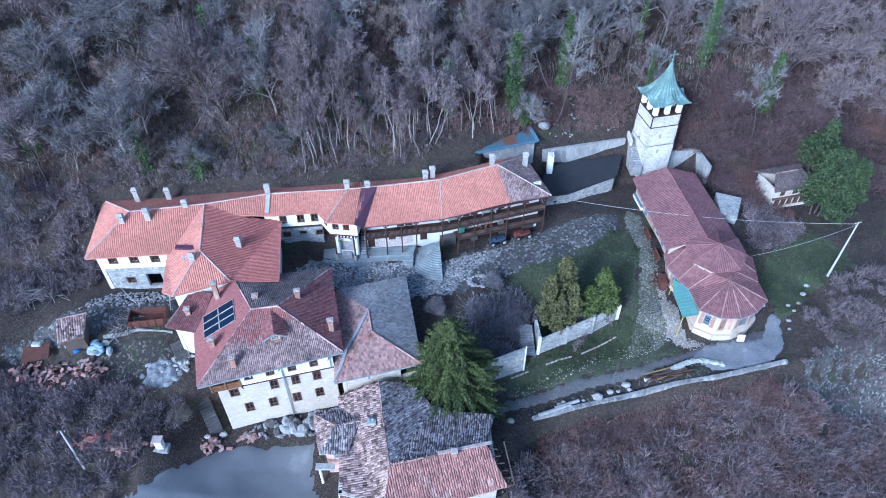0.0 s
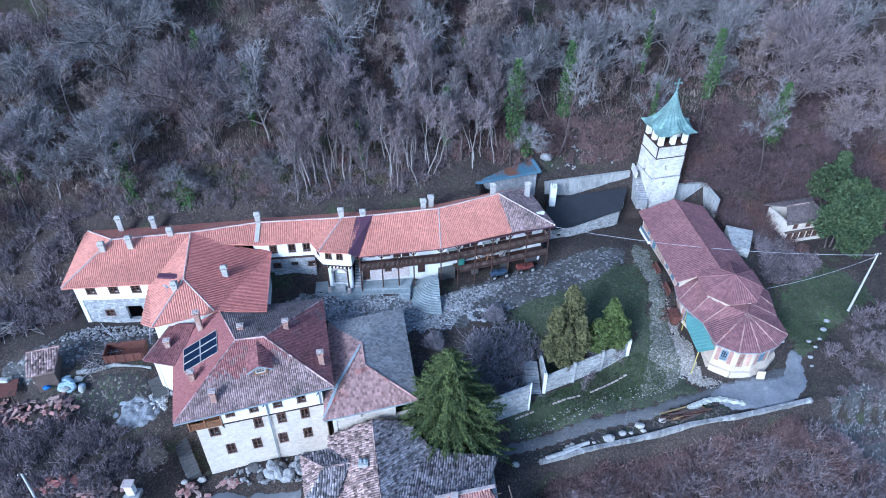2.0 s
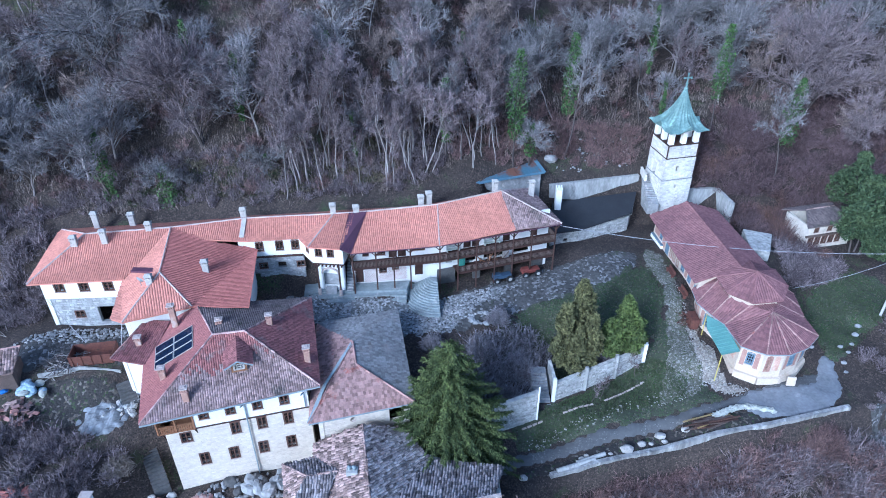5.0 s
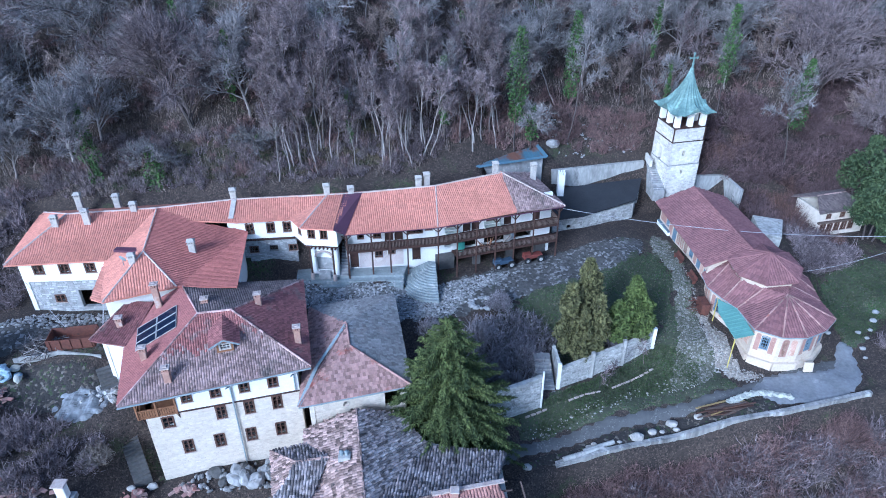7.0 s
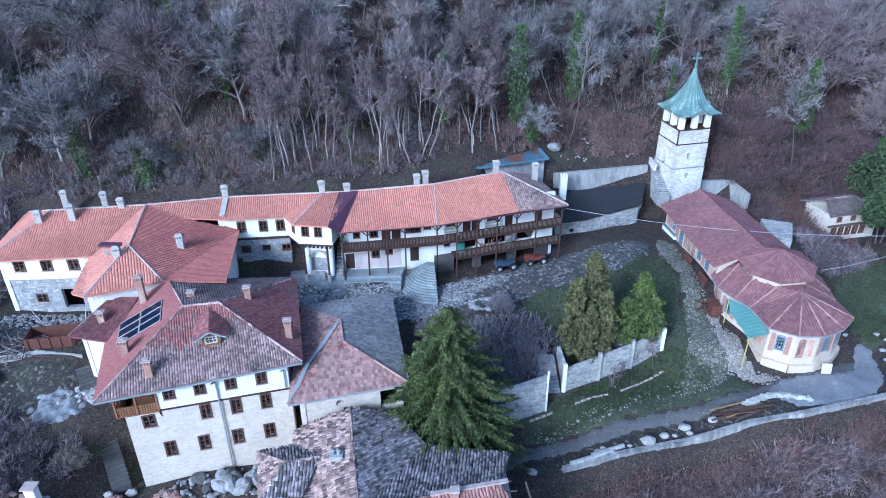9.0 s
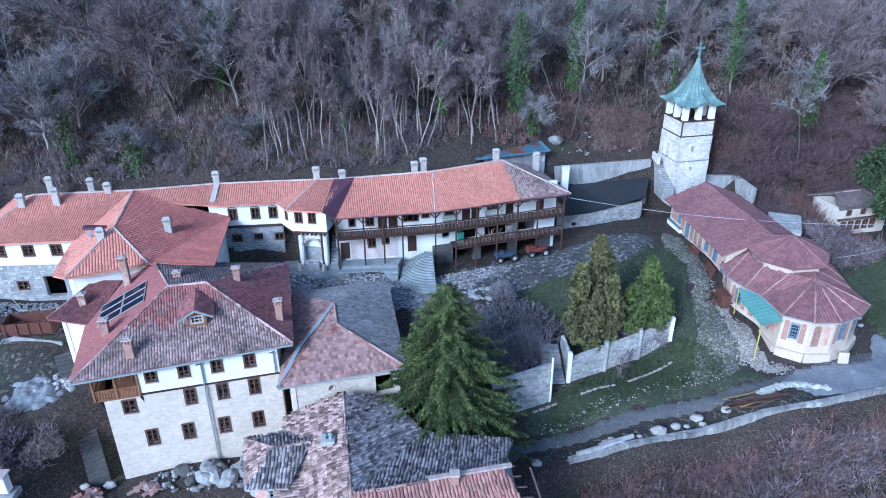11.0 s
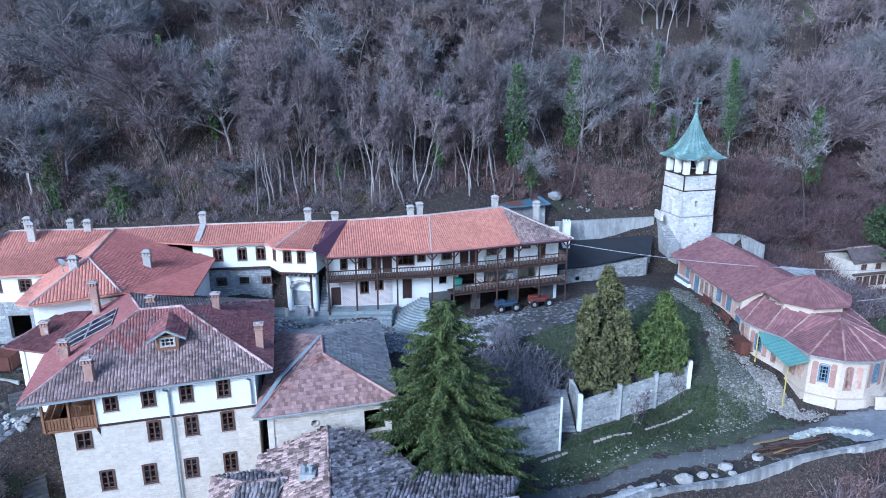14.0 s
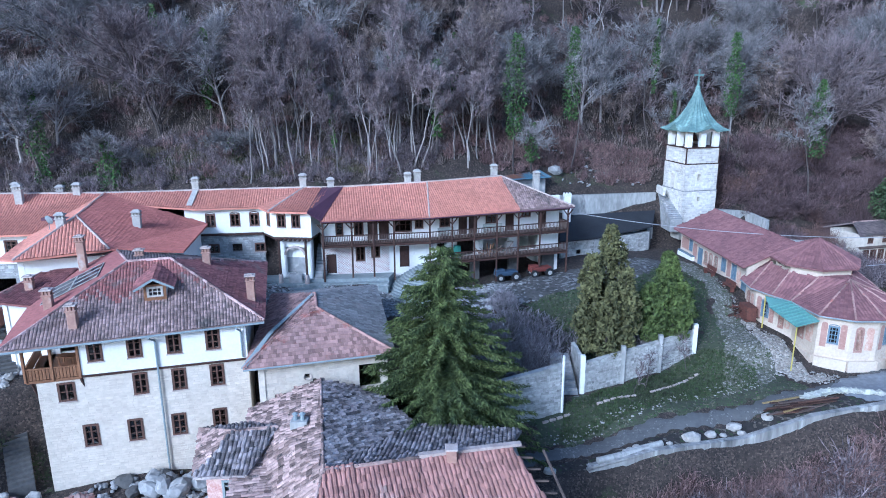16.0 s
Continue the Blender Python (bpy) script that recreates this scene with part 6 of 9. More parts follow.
# ---- walls, terrace and stairs of the garden ----
gw = thing("garden_wall", "white-stained rubble garden wall with corner pillar", "wall")
bm = bmesh.new()
wall_panel(bm, (12.9, 55.6), (24.4, 60.7), (-2.6, 0.4), (1.15, 2.0), 0.4)
part("wall", bm, GARDEN_STONE, gw)
bm = bmesh.new()
wall_panel(bm, (12.5, 58.8), (12.9, 55.6), -2.6, (1.8, 1.15), 0.35)
part("wall", bm, GARDEN_STONE, gw)
for x, y, z in ((12.9, 55.7, 1.9), (24.3, 60.7, 2.7), (16.8, 57.4, 2.0), (20.6, 59.1, 2.3)):
    bm = bmesh.new()
    box(bm, (x - 0.2, y - 0.2, -2.6), (x + 0.2, y + 0.22, z), bevel=0.03)
    part("pillar", bm, PLASTER if z > 2.5 or x < 13 else CONCRETE, gw)
bm = bmesh.new()
wall_panel(bm, (5.0, 51.3), (10.8, 53.4), (-3.6, -3.0), (1.5, 2.1), 0.5)
bmesh.ops.recalc_face_normals(bm, faces=bm.faces)
low_wall = thing("garden_wall", "mottled grey retaining wall beside the stairs", "wall")
part("wall", bm, GARDEN_STONE, low_wall)
stone_face(low_wall, (5.0, 51.3), (10.8, 53.4), 0, 6.1, -3.4, 1.6, GARDEN_FACE, (), 0.5, 0.26)
stone_face(gw, (12.9, 55.6), (24.4, 60.7), 0, 5.5, -2.6, 1.2, GARDEN_FACE, (), 0.5, 0.26)
stone_face(gw, (12.9, 55.6), (24.4, 60.7), 5.5, 12.5, -1.8, 1.5, GARDEN_FACE, (), 0.5, 0.26)
bm = bmesh.new()
tube(bm, (10.8, 53.4, -3), (10.8, 53.4, 2.9), 0.13, 0.11, 8)
part("pillar", bm, PLASTER, low_wall)
gst = thing("garden_stair", "stone stair between the garden walls", "stair")
for i in range(13):
    bm = bmesh.new()
    y = 54.6 + i * 0.32
    box(bm, (10.9 - i * 0.04, y - i * 0.06, -3.0), (12.7 - i * 0.04, y + 0.36, -2.1 + i * 0.24), bevel=0.02)
    part("step", bm, STONE_GREY, gst)
for a, b in (((13.8, 53.9), (17.5, 55.2)), ((18.8, 55.6), (24.0, 58.2)), ((9.0, 52.2), (11.5, 53.2))):
    k = thing("kerb", "line of pale edging stones in the grass", "kerb", "edging stones")
    n = int((Vector(b) - Vector(a)).length / 0.6)
    for i in range(n):
        p = Vector(a).lerp(Vector(b), (i + 0.5) / n)
        bm = bmesh.new()
        box(bm, (-0.28, -0.1, -0.2), (0.28, 0.1, 0.22), Matrix.Translation((p.x, p.y, ground_z(p.x, p.y))) @ Matrix.Rotation(math.atan2(b[1] - a[1], b[0] - a[0]) + random.uniform(-0.08, 0.08), 4, "Z"), bevel=0.03)
        part("stone", bm, MORTAR, k)
terrace = thing("terrace", "stone-flagged terrace with long shallow steps before the wing", "terrace")
for i, (d, z) in enumerate(((-0.7, 4.95), (0.0, 4.65), (0.6, 4.35))):
    bm = bmesh.new()
    a, b = off((-17.0, 66.9 - d), (-4.3, 67.6 - d), 0)
    prism(bm, [a, b, (-3.9, 70.2), (-11, 69.6), (-17.2, 69.9)], 2.5, z)
    part("step", bm, STONE_BLUE, terrace)
fan = thing("fan_stair", "fan-shaped worn stone stair with a curved cheek", "stair")
for i in range(14):
    r = 4.7 - i * 0.29
    pts = [(-0.5, 69.6)] + [(-0.5 + r * math.cos(radians(a)), 69.6 + r * math.sin(radians(a))) for a in range(168, 277, 12)]
    bm = bmesh.new()
    prism(bm, pts, 2.4, 3.5 + i * 0.185)
    part("step", bm, STONE_BLUE, fan)

# parapet along the road
par = thing("parapet", "long stained concrete parapet above the slope", "wall")
P_ = [(x, y, ground_z(x - 0.4, y + 1.0) + 0.4) for x, y in ((11.5, 46.1), (16.6, 47.3), (24.3, 49.4), (30.0, 50.2), (36.0, 51.0), (45.6, 53.2))]
for i, (a, b) in enumerate(zip(P_, P_[1:])):
    bm = bmesh.new()
    wall_panel(bm, a[:2], b[:2], -8, (a[2] + (0.0 if i else -0.2), b[2] - 0.02), 0.5)
    bmesh.ops.recalc_face_normals(bm, faces=bm.faces)
    part("wall", bm, PARAPET_M, par)
    bm = bmesh.new()
    o0, o1 = off(a[:2], b[:2], 0.05)
    beam(bm, (*(Vector(o0) + (Vector(a[:2]) - Vector(o0)) * 6), a[2] + 0.03), (*(Vector(o1) + (Vector(b[:2]) - Vector(o1)) * 6), b[2] + 0.03), 0.5, 0.12)
    part("coping", bm, PARAPET_M, par)
for k in range(2):
    bm = bmesh.new()
    a, b = Vector((12.2 + k * 2.2, 46.6 + k * 1.0, P_[0][2] + 0.35)), Vector((16.4 + k * 1.2, 48.0 + k * 0.7, P_[0][2] + 0.45))
    tube(bm, a, b, 0.24, n=12)
    part("pipe", bm, CONCRETE, thing("concrete_pipe", "concrete pipe lying on the parapet", "pipe", "pipes on the parapet"))

# retaining wall, dark shed, cistern
ret = thing("retaining_wall", "tall streaked concrete retaining wall under the hill", "wall")
for a, b, z in (((15.8, 86.5), (29.6, 90.2), (9.9, 9.6)), ((36.6, 89.4), (42.0, 91.0), (7.6, 6.9)), ((42, 91), (43, 87), (6.9, 6.5))):
    bm = bmesh.new()
    wall_panel(bm, a, b, 2.0, z, 0.5)
    bmesh.ops.recalc_face_normals(bm, faces=bm.faces)
    part("wall", bm, CONCRETE, ret)
shed = thing("shed", "long shed with black felt roof and white-stained stone wall", "shed")
stone_face(shed, (19.6, 81.2), (27.4, 85.0), 0, 8.6, 3, 5.5, GARDEN_FACE, (), 0.5, 0.26)
stone_face(shed, (15.4, 80.6), (19.6, 81.2), 0, 4.2, 3, 5.4, GARDEN_FACE, [(2.0, 2.6, 3.8, 4.4)], 0.5, 0.26)
D1, D2, D3, D4 = (15.2, 80.2, 5.6), (27.6, 84.6, 6.4), (29.2, 89.0, 7.5), (16.2, 85.8, 7.5)
bm = bmesh.new()
slab(bm, [D1, (19.5, 80.9, 5.8), D2, D3, D4], 0.15)
part("roof", bm, TAR, shed)
walls(shed, [(15.4, 80.6), (19.6, 81.2), (27.4, 85.0), (28.8, 88.6), (16.4, 85.6)], 2.5, 5.6, GARDEN_STONE, {0: [(2.0, 2.6, 3.8, 4.4)]}, thick=0.35)
blue = thing("shed", "shed behind the wing with rusty blue sheet roof", "shed")
Z1, Z2, Z3, Z4 = (5.2, 82.6, 12.3), (14.6, 85.6, 12.4), (12.9, 90.9, 13.1), (4.0, 87.8, 13.0)
bm = bmesh.new()
slab(bm, [Z1, Z2, Z3, Z4], 0.08)
blue_roof = part("roof", bm, BLUE_SHEET, blue)
for i in range(11):
    a, b = lerp(Z1, Z2, i / 10), lerp(Z4, Z3, i / 10)
    bm = bmesh.new()
    beam(bm, (a[0], a[1], a[2] + 0.03), (b[0], b[1], b[2] + 0.03), 0.05, 0.07)
    part("seam", bm, BLUE_SHEET, blue_roof)
for a, b in ((Z1, Z2), (Z2, Z3), (Z4, Z3), (Z1, Z4)):
    bm = bmesh.new()
    beam(bm, (a[0], a[1], a[2] + 0.06), (b[0], b[1], b[2] + 0.06), 0.55, 0.06)
    part("flashing", bm, BLUE_PLAIN, blue_roof, "pale blue sheet flashing")
walls(blue, [(5.6, 83.2), (14.2, 86), (12.7, 90.4), (4.6, 87.4)], 8, 12.2, STONE_GREY, thick=0.3)
cis = thing("cistern", "white-stained concrete cistern block in the brush", "cistern")
bm = bmesh.new()
prism(bm, [(42.2, 77.2), (44.4, 75.9), (46.6, 80.6), (43.0, 82.0)], 2.5, 5.3)
bmesh.ops.bevel(bm, geom=bm.edges[:], offset=0.08, segments=1, affect="EDGES")
part("block", bm, GARDEN_STONE, cis)

# white hut behind the pines
hut = thing("hut", "small white half-hidden house with a row of dark windows", "house")
U0, U1, U2, U3 = (52.2, 81.6), (59.6, 83.4), (58.4, 88), (51, 86.2)
hut_h = [(0.5 + i * 1.15, 1.3 + i * 1.15, 2.6, 3.8) for i in range(5)] + [(1.0 + i * 2.2, 1.7 + i * 2.2, 4.7, 5.4) for i in range(3)]
walls(hut, [U0, U1, U2, U3], 0.5, 5.7, STONE, {0: hut_h}, thick=0.3)
for h in hut_h:
    window(hut, U0, U1, (h[0] + h[1]) / 2, h[2], h[1] - h[0], h[3] - h[2], 2, 2)
bm = bmesh.new()
beam(bm, (52.0, 81.4, 4.2), (59.7, 83.2, 4.2), 0.3, 0.25)
part("band", bm, WOOD_GREYED, hut)
roof(hut, [(TILE_DARK, [(51.9, 81.45, 5.7), (59.9, 83.3, 5.7), (57.6, 86.2, 6.6), (53.0, 85.0, 6.6)]), (TILE_DARK, [(59, 88.8, 5.7), (50.4, 86.8, 5.7), (53.0, 85.0, 6.6), (57.6, 86.2, 6.6)])], [((53.0, 85.0, 6.6), (57.6, 86.2, 6.6))], caps=TILE_OLD)

# stair beside the stone house
wst = thing("side_stair", "dark stone stair down the side of the stone house", "stair")
for i in range(30):
    t = i / 29
    x, y, z = -34.2 + 5.6 * t, 53.4 - 8.6 * t, 3.6 - 6.4 * t
    bm = bmesh.new()
    box(bm, (-0.8, -0.2, -1.2), (0.8, 0.2, 0.1), Matrix.Translation((x, y, z)) @ Matrix.Rotation(radians(-57 + 90 + 0), 4, "Z"), bevel=0.02)
    part("step", bm, STONE_AND_SHADE, wst)

# ---- bare trees ----
def seg_tube(V, F, a, b, r0, r1, n=4):
    d = b - a
    L = np.linalg.norm(d)
    if L < 1e-5:
        return
    d = d / L
    x = np.cross(d, (0.3, 0.9, 0.2))
    x /= np.linalg.norm(x)
    y = np.cross(d, x)
    o = len(V)
    for p, r in ((a, r0), (b, r1)):
        for i in range(n):
            t = 2 * math.pi * i / n
            V.append(p + (x * math.cos(t) + y * math.sin(t)) * r)
    for i in range(n):
        F.append((o + i, o + (i + 1) % n, o + n + (i + 1) % n, o + n + i))


def bare_tree(seed, height, spread, stems=1, first=0.35, boughs=13, twigs=9, twig_len=1.1, twig_w=0.045, lean=0.1, radius=0.14):
    """Trunk (with boughs) and crown (branches and twigs) of a leafless tree, each as verts and faces."""
    g = np.random.default_rng(seed)
    TV, TF, CV, CF = [], [], [], []
    for s in range(stems):
        dirn = np.array([g.normal(0, lean), g.normal(0, lean), 1.0])
        p = np.array([g.normal(0, 0.25), g.normal(0, 0.25), -0.6]) * (1 if stems > 1 else 0.3)
        p[2] = -0.6
        pts = [p]
        nseg = 7
        for k in range(nseg):
            dirn = dirn + np.array([g.normal(0, 0.09), g.normal(0, 0.09), 0.05])
            dirn /= np.linalg.norm(dirn)
            pts.append(pts[-1] + dirn * (height + 0.6) / nseg)
        for k in range(nseg):
            f0, f1 = 1 - k / nseg, 1 - (k + 1) / nseg
            seg_tube(TV, TF, pts[k], pts[k + 1], radius * (0.22 + 0.78 * f0), radius * (0.22 + 0.78 * f1), 5)
        nb = max(3, boughs // stems)
        for i in range(nb):
            t = first + (1 - first) * (i + g.random()) / nb
            k = min(nseg - 1, int(t * nseg))
            base = pts[k] + (pts[k + 1] - pts[k]) * (t * nseg - k)
            az = i * 2.4 + g.normal(0, 0.4)
            el = 0.45 + 0.75 * t + g.normal(0, 0.15)
            L = spread * (1.15 - 0.65 * abs(t - 0.45) - 0.25 * t) * g.uniform(0.75, 1.15)
            d = np.array([math.cos(az) * math.cos(el), math.sin(az) * math.cos(el), math.sin(el)])
            q = [base]
            for m in range(4):
                d = d + np.array([g.normal(0, 0.16), g.normal(0, 0.16), 0.12 + g.normal(0, 0.08)])
                d /= np.linalg.norm(d)
                q.append(q[-1] + d * L / 4)
            for m in range(4):
                r = radius * 0.42 * (1 - 0.2 * m) * (1.1 - 0.6 * t)
                seg_tube(TV, TF, q[m], q[m + 1], r, r * 0.75, 4)
            for m in range(6):
                u = 0.25 + 0.75 * (m + g.random()) / 6
                kk = min(3, int(u * 4))
                b0 = q[kk] + (q[kk + 1] - q[kk]) * (u * 4 - kk)
                dd = d * 0.5 + g.normal(0, 0.55, 3) + np.array([0, 0, 0.3])
                dd /= np.linalg.norm(dd)
                l2 = L * g.uniform(0.3, 0.55)
                b1 = b0 + dd * l2 * 0.5
                d3 = dd + g.normal(0, 0.22, 3)
                b2 = b1 + d3 / np.linalg.norm(d3) * l2 * 0.5
                seg_tube(CV, CF, b0, b1, 0.035, 0.025, 3)
                o = len(CV)
                sw = np.cross(b2 - b1, g.normal(0, 1, 3))
                sw *= 0.028 / (np.linalg.norm(sw) + 1e-6)
                CV += [b1 - sw, b1 + sw, b2]
                CF += [(o, o + 1, o + 2)]
                for w in range(twigs):
                    v = g.random()
                    c0 = b0 + (b1 - b0) * v * 2 if v < 0.5 else b1 + (b2 - b1) * (v * 2 - 1)
                    e = dd + g.normal(0, 0.6, 3) + np.array([0, 0, 0.25])
                    e /= np.linalg.norm(e)
                    c1 = c0 + e * twig_len * g.uniform(0.5, 1.2)
                    side = np.cross(e, g.normal(0, 1, 3))
                    side *= twig_w / (np.linalg.norm(side) + 1e-6)
                    o = len(CV)
                    CV += [c0 - side * 0.6, c0 + side * 0.6, c1]
                    CF += [(o, o + 1, o + 2)]
    return (TV, TF), (CV, CF)


def ribbons(A, B, w0, w1, g):
    """A thin flat blade along each way from A to B, w0 wide at its foot and w1 at its tip."""
    d = B - A
    side = np.cross(d, g.normal(0, 1, d.shape))
    side /= np.linalg.norm(side, axis=1, keepdims=True) + 1e-6
    V = np.stack([A - side * w0 / 2, A + side * w0 / 2, B + side * w1 / 2, B - side * w1 / 2], 1).reshape(-1, 3)
    o = np.arange(len(A))[:, None] * 4
    return V, np.concatenate([o + [[0, 1, 2]], o + [[0, 2, 3]]])


def spikes(A, B, w, g):
    """A single pointed blade along each way from A to B."""
    d = B - A
    side = np.cross(d, g.normal(0, 1, d.shape))
    side *= w / 2 / (np.linalg.norm(side, axis=1, keepdims=True) + 1e-6)
    return np.stack([A - side, A + side, B], 1).reshape(-1, 3), np.arange(len(A))[:, None] * 3 + [[0, 1, 2]]


def shoots(A, B, n, length, wild, up, g, lo=0.25):
    """n side shoots from each way A to B."""
    d = B - A
    d = np.repeat(d / (np.linalg.norm(d, axis=1, keepdims=True) + 1e-6), n, 0)
    v = g.uniform(lo, 1.0, (len(d), 1))
    P = np.repeat(A, n, 0) * (1 - v) + np.repeat(B, n, 0) * v
    e = d + g.normal(0, wild, d.shape) + np.array([0, 0, up])
    e /= np.linalg.norm(e, axis=1, keepdims=True) + 1e-6
    return P, P + e * length * g.uniform(0.55, 1.25, (len(d), 1))


def merged(fields):
    V, F, o = [], [], 0
    for a, b in fields:
        V.append(a)
        F.append(b + o)
        o += len(a)
    return np.concatenate(V), np.concatenate(F)


def dome_tree(seed, height, spread, first=0.3, limbs=16, branches=7, subs=6, twigs=5, trunk=0.16, stems=1, low=-0.35, twig_w=0.05):
    """A leafless tree: stems and limbs that reach for an uneven dome, then branches, shoots and twigs."""
    g = np.random.default_rng(seed)
    TV, TF = [], []
    tips0, tips1 = [], []
    zc, rz = height * 0.6, height * 0.42
    for s in range(stems):
        lean = g.normal(0, 0.10 + 0.06 * (stems > 1), 2)
        pts = [np.array([g.normal(0, 0.2 * (stems - 1) + 0.01), g.normal(0, 0.2 * (stems - 1) + 0.01), -0.7])]
        for k in range(6):
            step = np.array([lean[0] + g.normal(0, 0.09), lean[1] + g.normal(0, 0.09), 1.0])
            pts.append(pts[-1] + step / np.linalg.norm(step) * (height * 0.92 + 0.7) / 6)
        for k in range(6):
            seg_tube(TV, TF, pts[k], pts[k + 1], trunk * (1 - 0.14 * k), trunk * (0.86 - 0.14 * k), 6)
        for i in range(max(4, limbs // stems)):
            az = i * 2.39996 + g.normal(0, 0.25)
            el = g.uniform(low, 1.35)
            lobe = 0.82 + 0.3 * math.sin(3 * az + seed) * math.cos(2 * el + seed) + g.normal(0, 0.07)
            end = np.array([math.cos(az) * math.cos(el) * spread * lobe + pts[5][0], math.sin(az) * math.cos(el) * spread * lobe + pts[5][1], zc + math.sin(el) * rz * lobe])
            t = min(0.92, max(first, first + (0.85 - first) * (el - low) / (1.35 - low) + g.normal(0, 0.06)))
            k = min(5, int(t * 6))
            a = pts[k] + (pts[k + 1] - pts[k]) * (t * 6 - k)
            if end[2] < a[2] - 0.5:
                end[2] = a[2] - 0.5 + g.uniform(0, 0.8)
            c = a * 0.55 + end * 0.45 + np.array([0, 0, 0.16 * np.linalg.norm(end - a)])
            q = [a * (1 - u) ** 2 + c * 2 * u * (1 - u) + end * u * u + g.normal(0, 0.10, 3) * (0 < u < 1) for u in (0, 0.25, 0.5, 0.75, 1)]
            r = trunk * 0.5 * (1.1 - 0.5 * t)
            for m in range(4):
                seg_tube(TV, TF, q[m], q[m + 1], r * (1 - 0.22 * m), r * (0.78 - 0.22 * m), 4)
                if m:
                    tips0.append(q[m])
                    tips1.append(q[m + 1])
    A, B = np.array(tips0), np.array(tips1)
    b0, b1 = shoots(A, B, branches, spread * 0.30, 0.55, 0.18, g, 0.0)
    s0, s1 = shoots(b0, b1, subs, spread * 0.17, 0.5, 0.12, g)
    t0, t1 = shoots(s0, s1, twigs, 0.62, 0.55, 0.1, g)
    crown = merged([ribbons(b0, b1, 0.085, 0.045, g), ribbons(s0, s1, 0.055, 0.03, g), spikes(t0, t1, twig_w, g)])
    return (TV, TF), crown


def fast_mesh(name, V, F, material):
    me = bpy.data.meshes.new(name)
    me.vertices.add(len(V))
    me.vertices.foreach_set("co", np.asarray(V, float).ravel())
    me.loops.add(len(F) * 3)
    me.loops.foreach_set("vertex_index", np.asarray(F).ravel().astype(np.int32))
    me.polygons.add(len(F))
    me.polygons.foreach_set("loop_start", np.arange(0, len(F) * 3, 3, dtype=np.int32))
    me.update(calc_edges=True)
    me.materials.append(material)
    return me


BARK_PALE = mat("pale_bark", (0.33, 0.305, 0.29), (0.18, 0.165, 0.16), 0.95, 1.0, 5, 0.3, objvar=0.35)
BARK_DARK = mat("dark_bark", (0.12, 0.10, 0.095), (0.07, 0.06, 0.058), 0.95, 1.0, 5, 0.3, objvar=0.3)
TWIG_PURPLE = mat("purple_brown_twig", (0.25, 0.205, 0.21), (0.125, 0.10, 0.103), 0.95, 0.3, 3, 0, objvar=0.3, island=0.45)
BRUSH_PURPLE = mat("purple_scrub_stem", (0.27, 0.225, 0.235), (0.09, 0.072, 0.076), 0.95, 0.25, 2, 0, island=0.65)
BRUSH_GREY = mat("grey_lilac_stem", (0.29, 0.27, 0.29), (0.11, 0.098, 0.108), 0.95, 0.25, 2, 0, island=0.55)
BRUSH_BROWN = mat("russet_scrub_stem", (0.26, 0.175, 0.165), (0.10, 0.065, 0.062), 0.95, 0.25, 2, 0, island=0.6)
BRUSH_PLUM = mat("plum_thicket_stem", (0.165, 0.115, 0.12), (0.07, 0.048, 0.05), 0.95, 0.2, 1.5, 0, island=0.55, stain=(0.17, 0.10, 0.075), stain_at=0.55, stain_scale=0.12)
TWIG_GREY = mat("lichen_grey_twig", (0.265, 0.252, 0.255), (0.125, 0.117, 0.12), 0.95, 0.3, 3, 0, objvar=0.2, island=0.4)
TWIG_BROWN = mat("grey_brown_twig", (0.255, 0.205, 0.185), (0.13, 0.102, 0.092), 0.95, 0.3, 3, 0, objvar=0.25, island=0.45)
IVY = mat("ivy_leaf", (0.085, 0.15, 0.04), (0.04, 0.075, 0.025), 0.6, 0.8, 4, 0, island=0.45)


def tree_proto(label, seed, bark, twig, **kw):
    t = thing("tree", label, "tree", "bare trees on the hillside", (0, 0, -500))
    tv, (cv, cf) = dome_tree(seed, **kw)
    part("trunk", tv, bark, t)
    new("crown", fast_mesh("crown", cv, cf, twig)).parent = t
    return t


SLIM = [tree_proto("slim bare tree with a pale bent trunk", 11 + i, BARK_PALE, TWIG_PURPLE, height=11.5 + i, spread=2.3, first=0.55, limbs=9, branches=4, subs=4, twigs=4, trunk=0.12, low=-0.1) for i in range(5)]
FULL = [tree_proto("spreading leafless tree with a purple-brown crown", 31 + i, BARK_DARK, TWIG_PURPLE, height=8.5 + 0.8 * i, spread=4.0, stems=1 + i % 3, first=0.25, limbs=13, branches=5, subs=4, twigs=3) for i in range(4)]
WARM = [tree_proto("leafless tree with a dense grey-brown crown", 131 + i, BARK_DARK, TWIG_BROWN, height=8.0 + 0.9 * i, spread=3.8, stems=1 + i % 2, first=0.22, limbs=13, branches=5, subs=4, twigs=3) for i in range(3)]
GREY = [tree_proto("broad leafless tree with lichen-grey branches", 51 + i, BARK_PALE, TWIG_GREY, height=10 + i, spread=5.0, first=0.25, limbs=18, branches=6, subs=5, twigs=3, trunk=0.2) for i in range(3)]
BIG = [tree_proto("large round-crowned leafless tree with fine grey twigs", 151 + i, BARK_DARK, (TWIG_GREY, TWIG_PURPLE)[i], height=13.5, spread=8.0, first=0.15, limbs=34, branches=7, subs=7, twigs=4, trunk=0.28, stems=2, low=-0.5) for i in range(2)]
rng = random.Random(21)


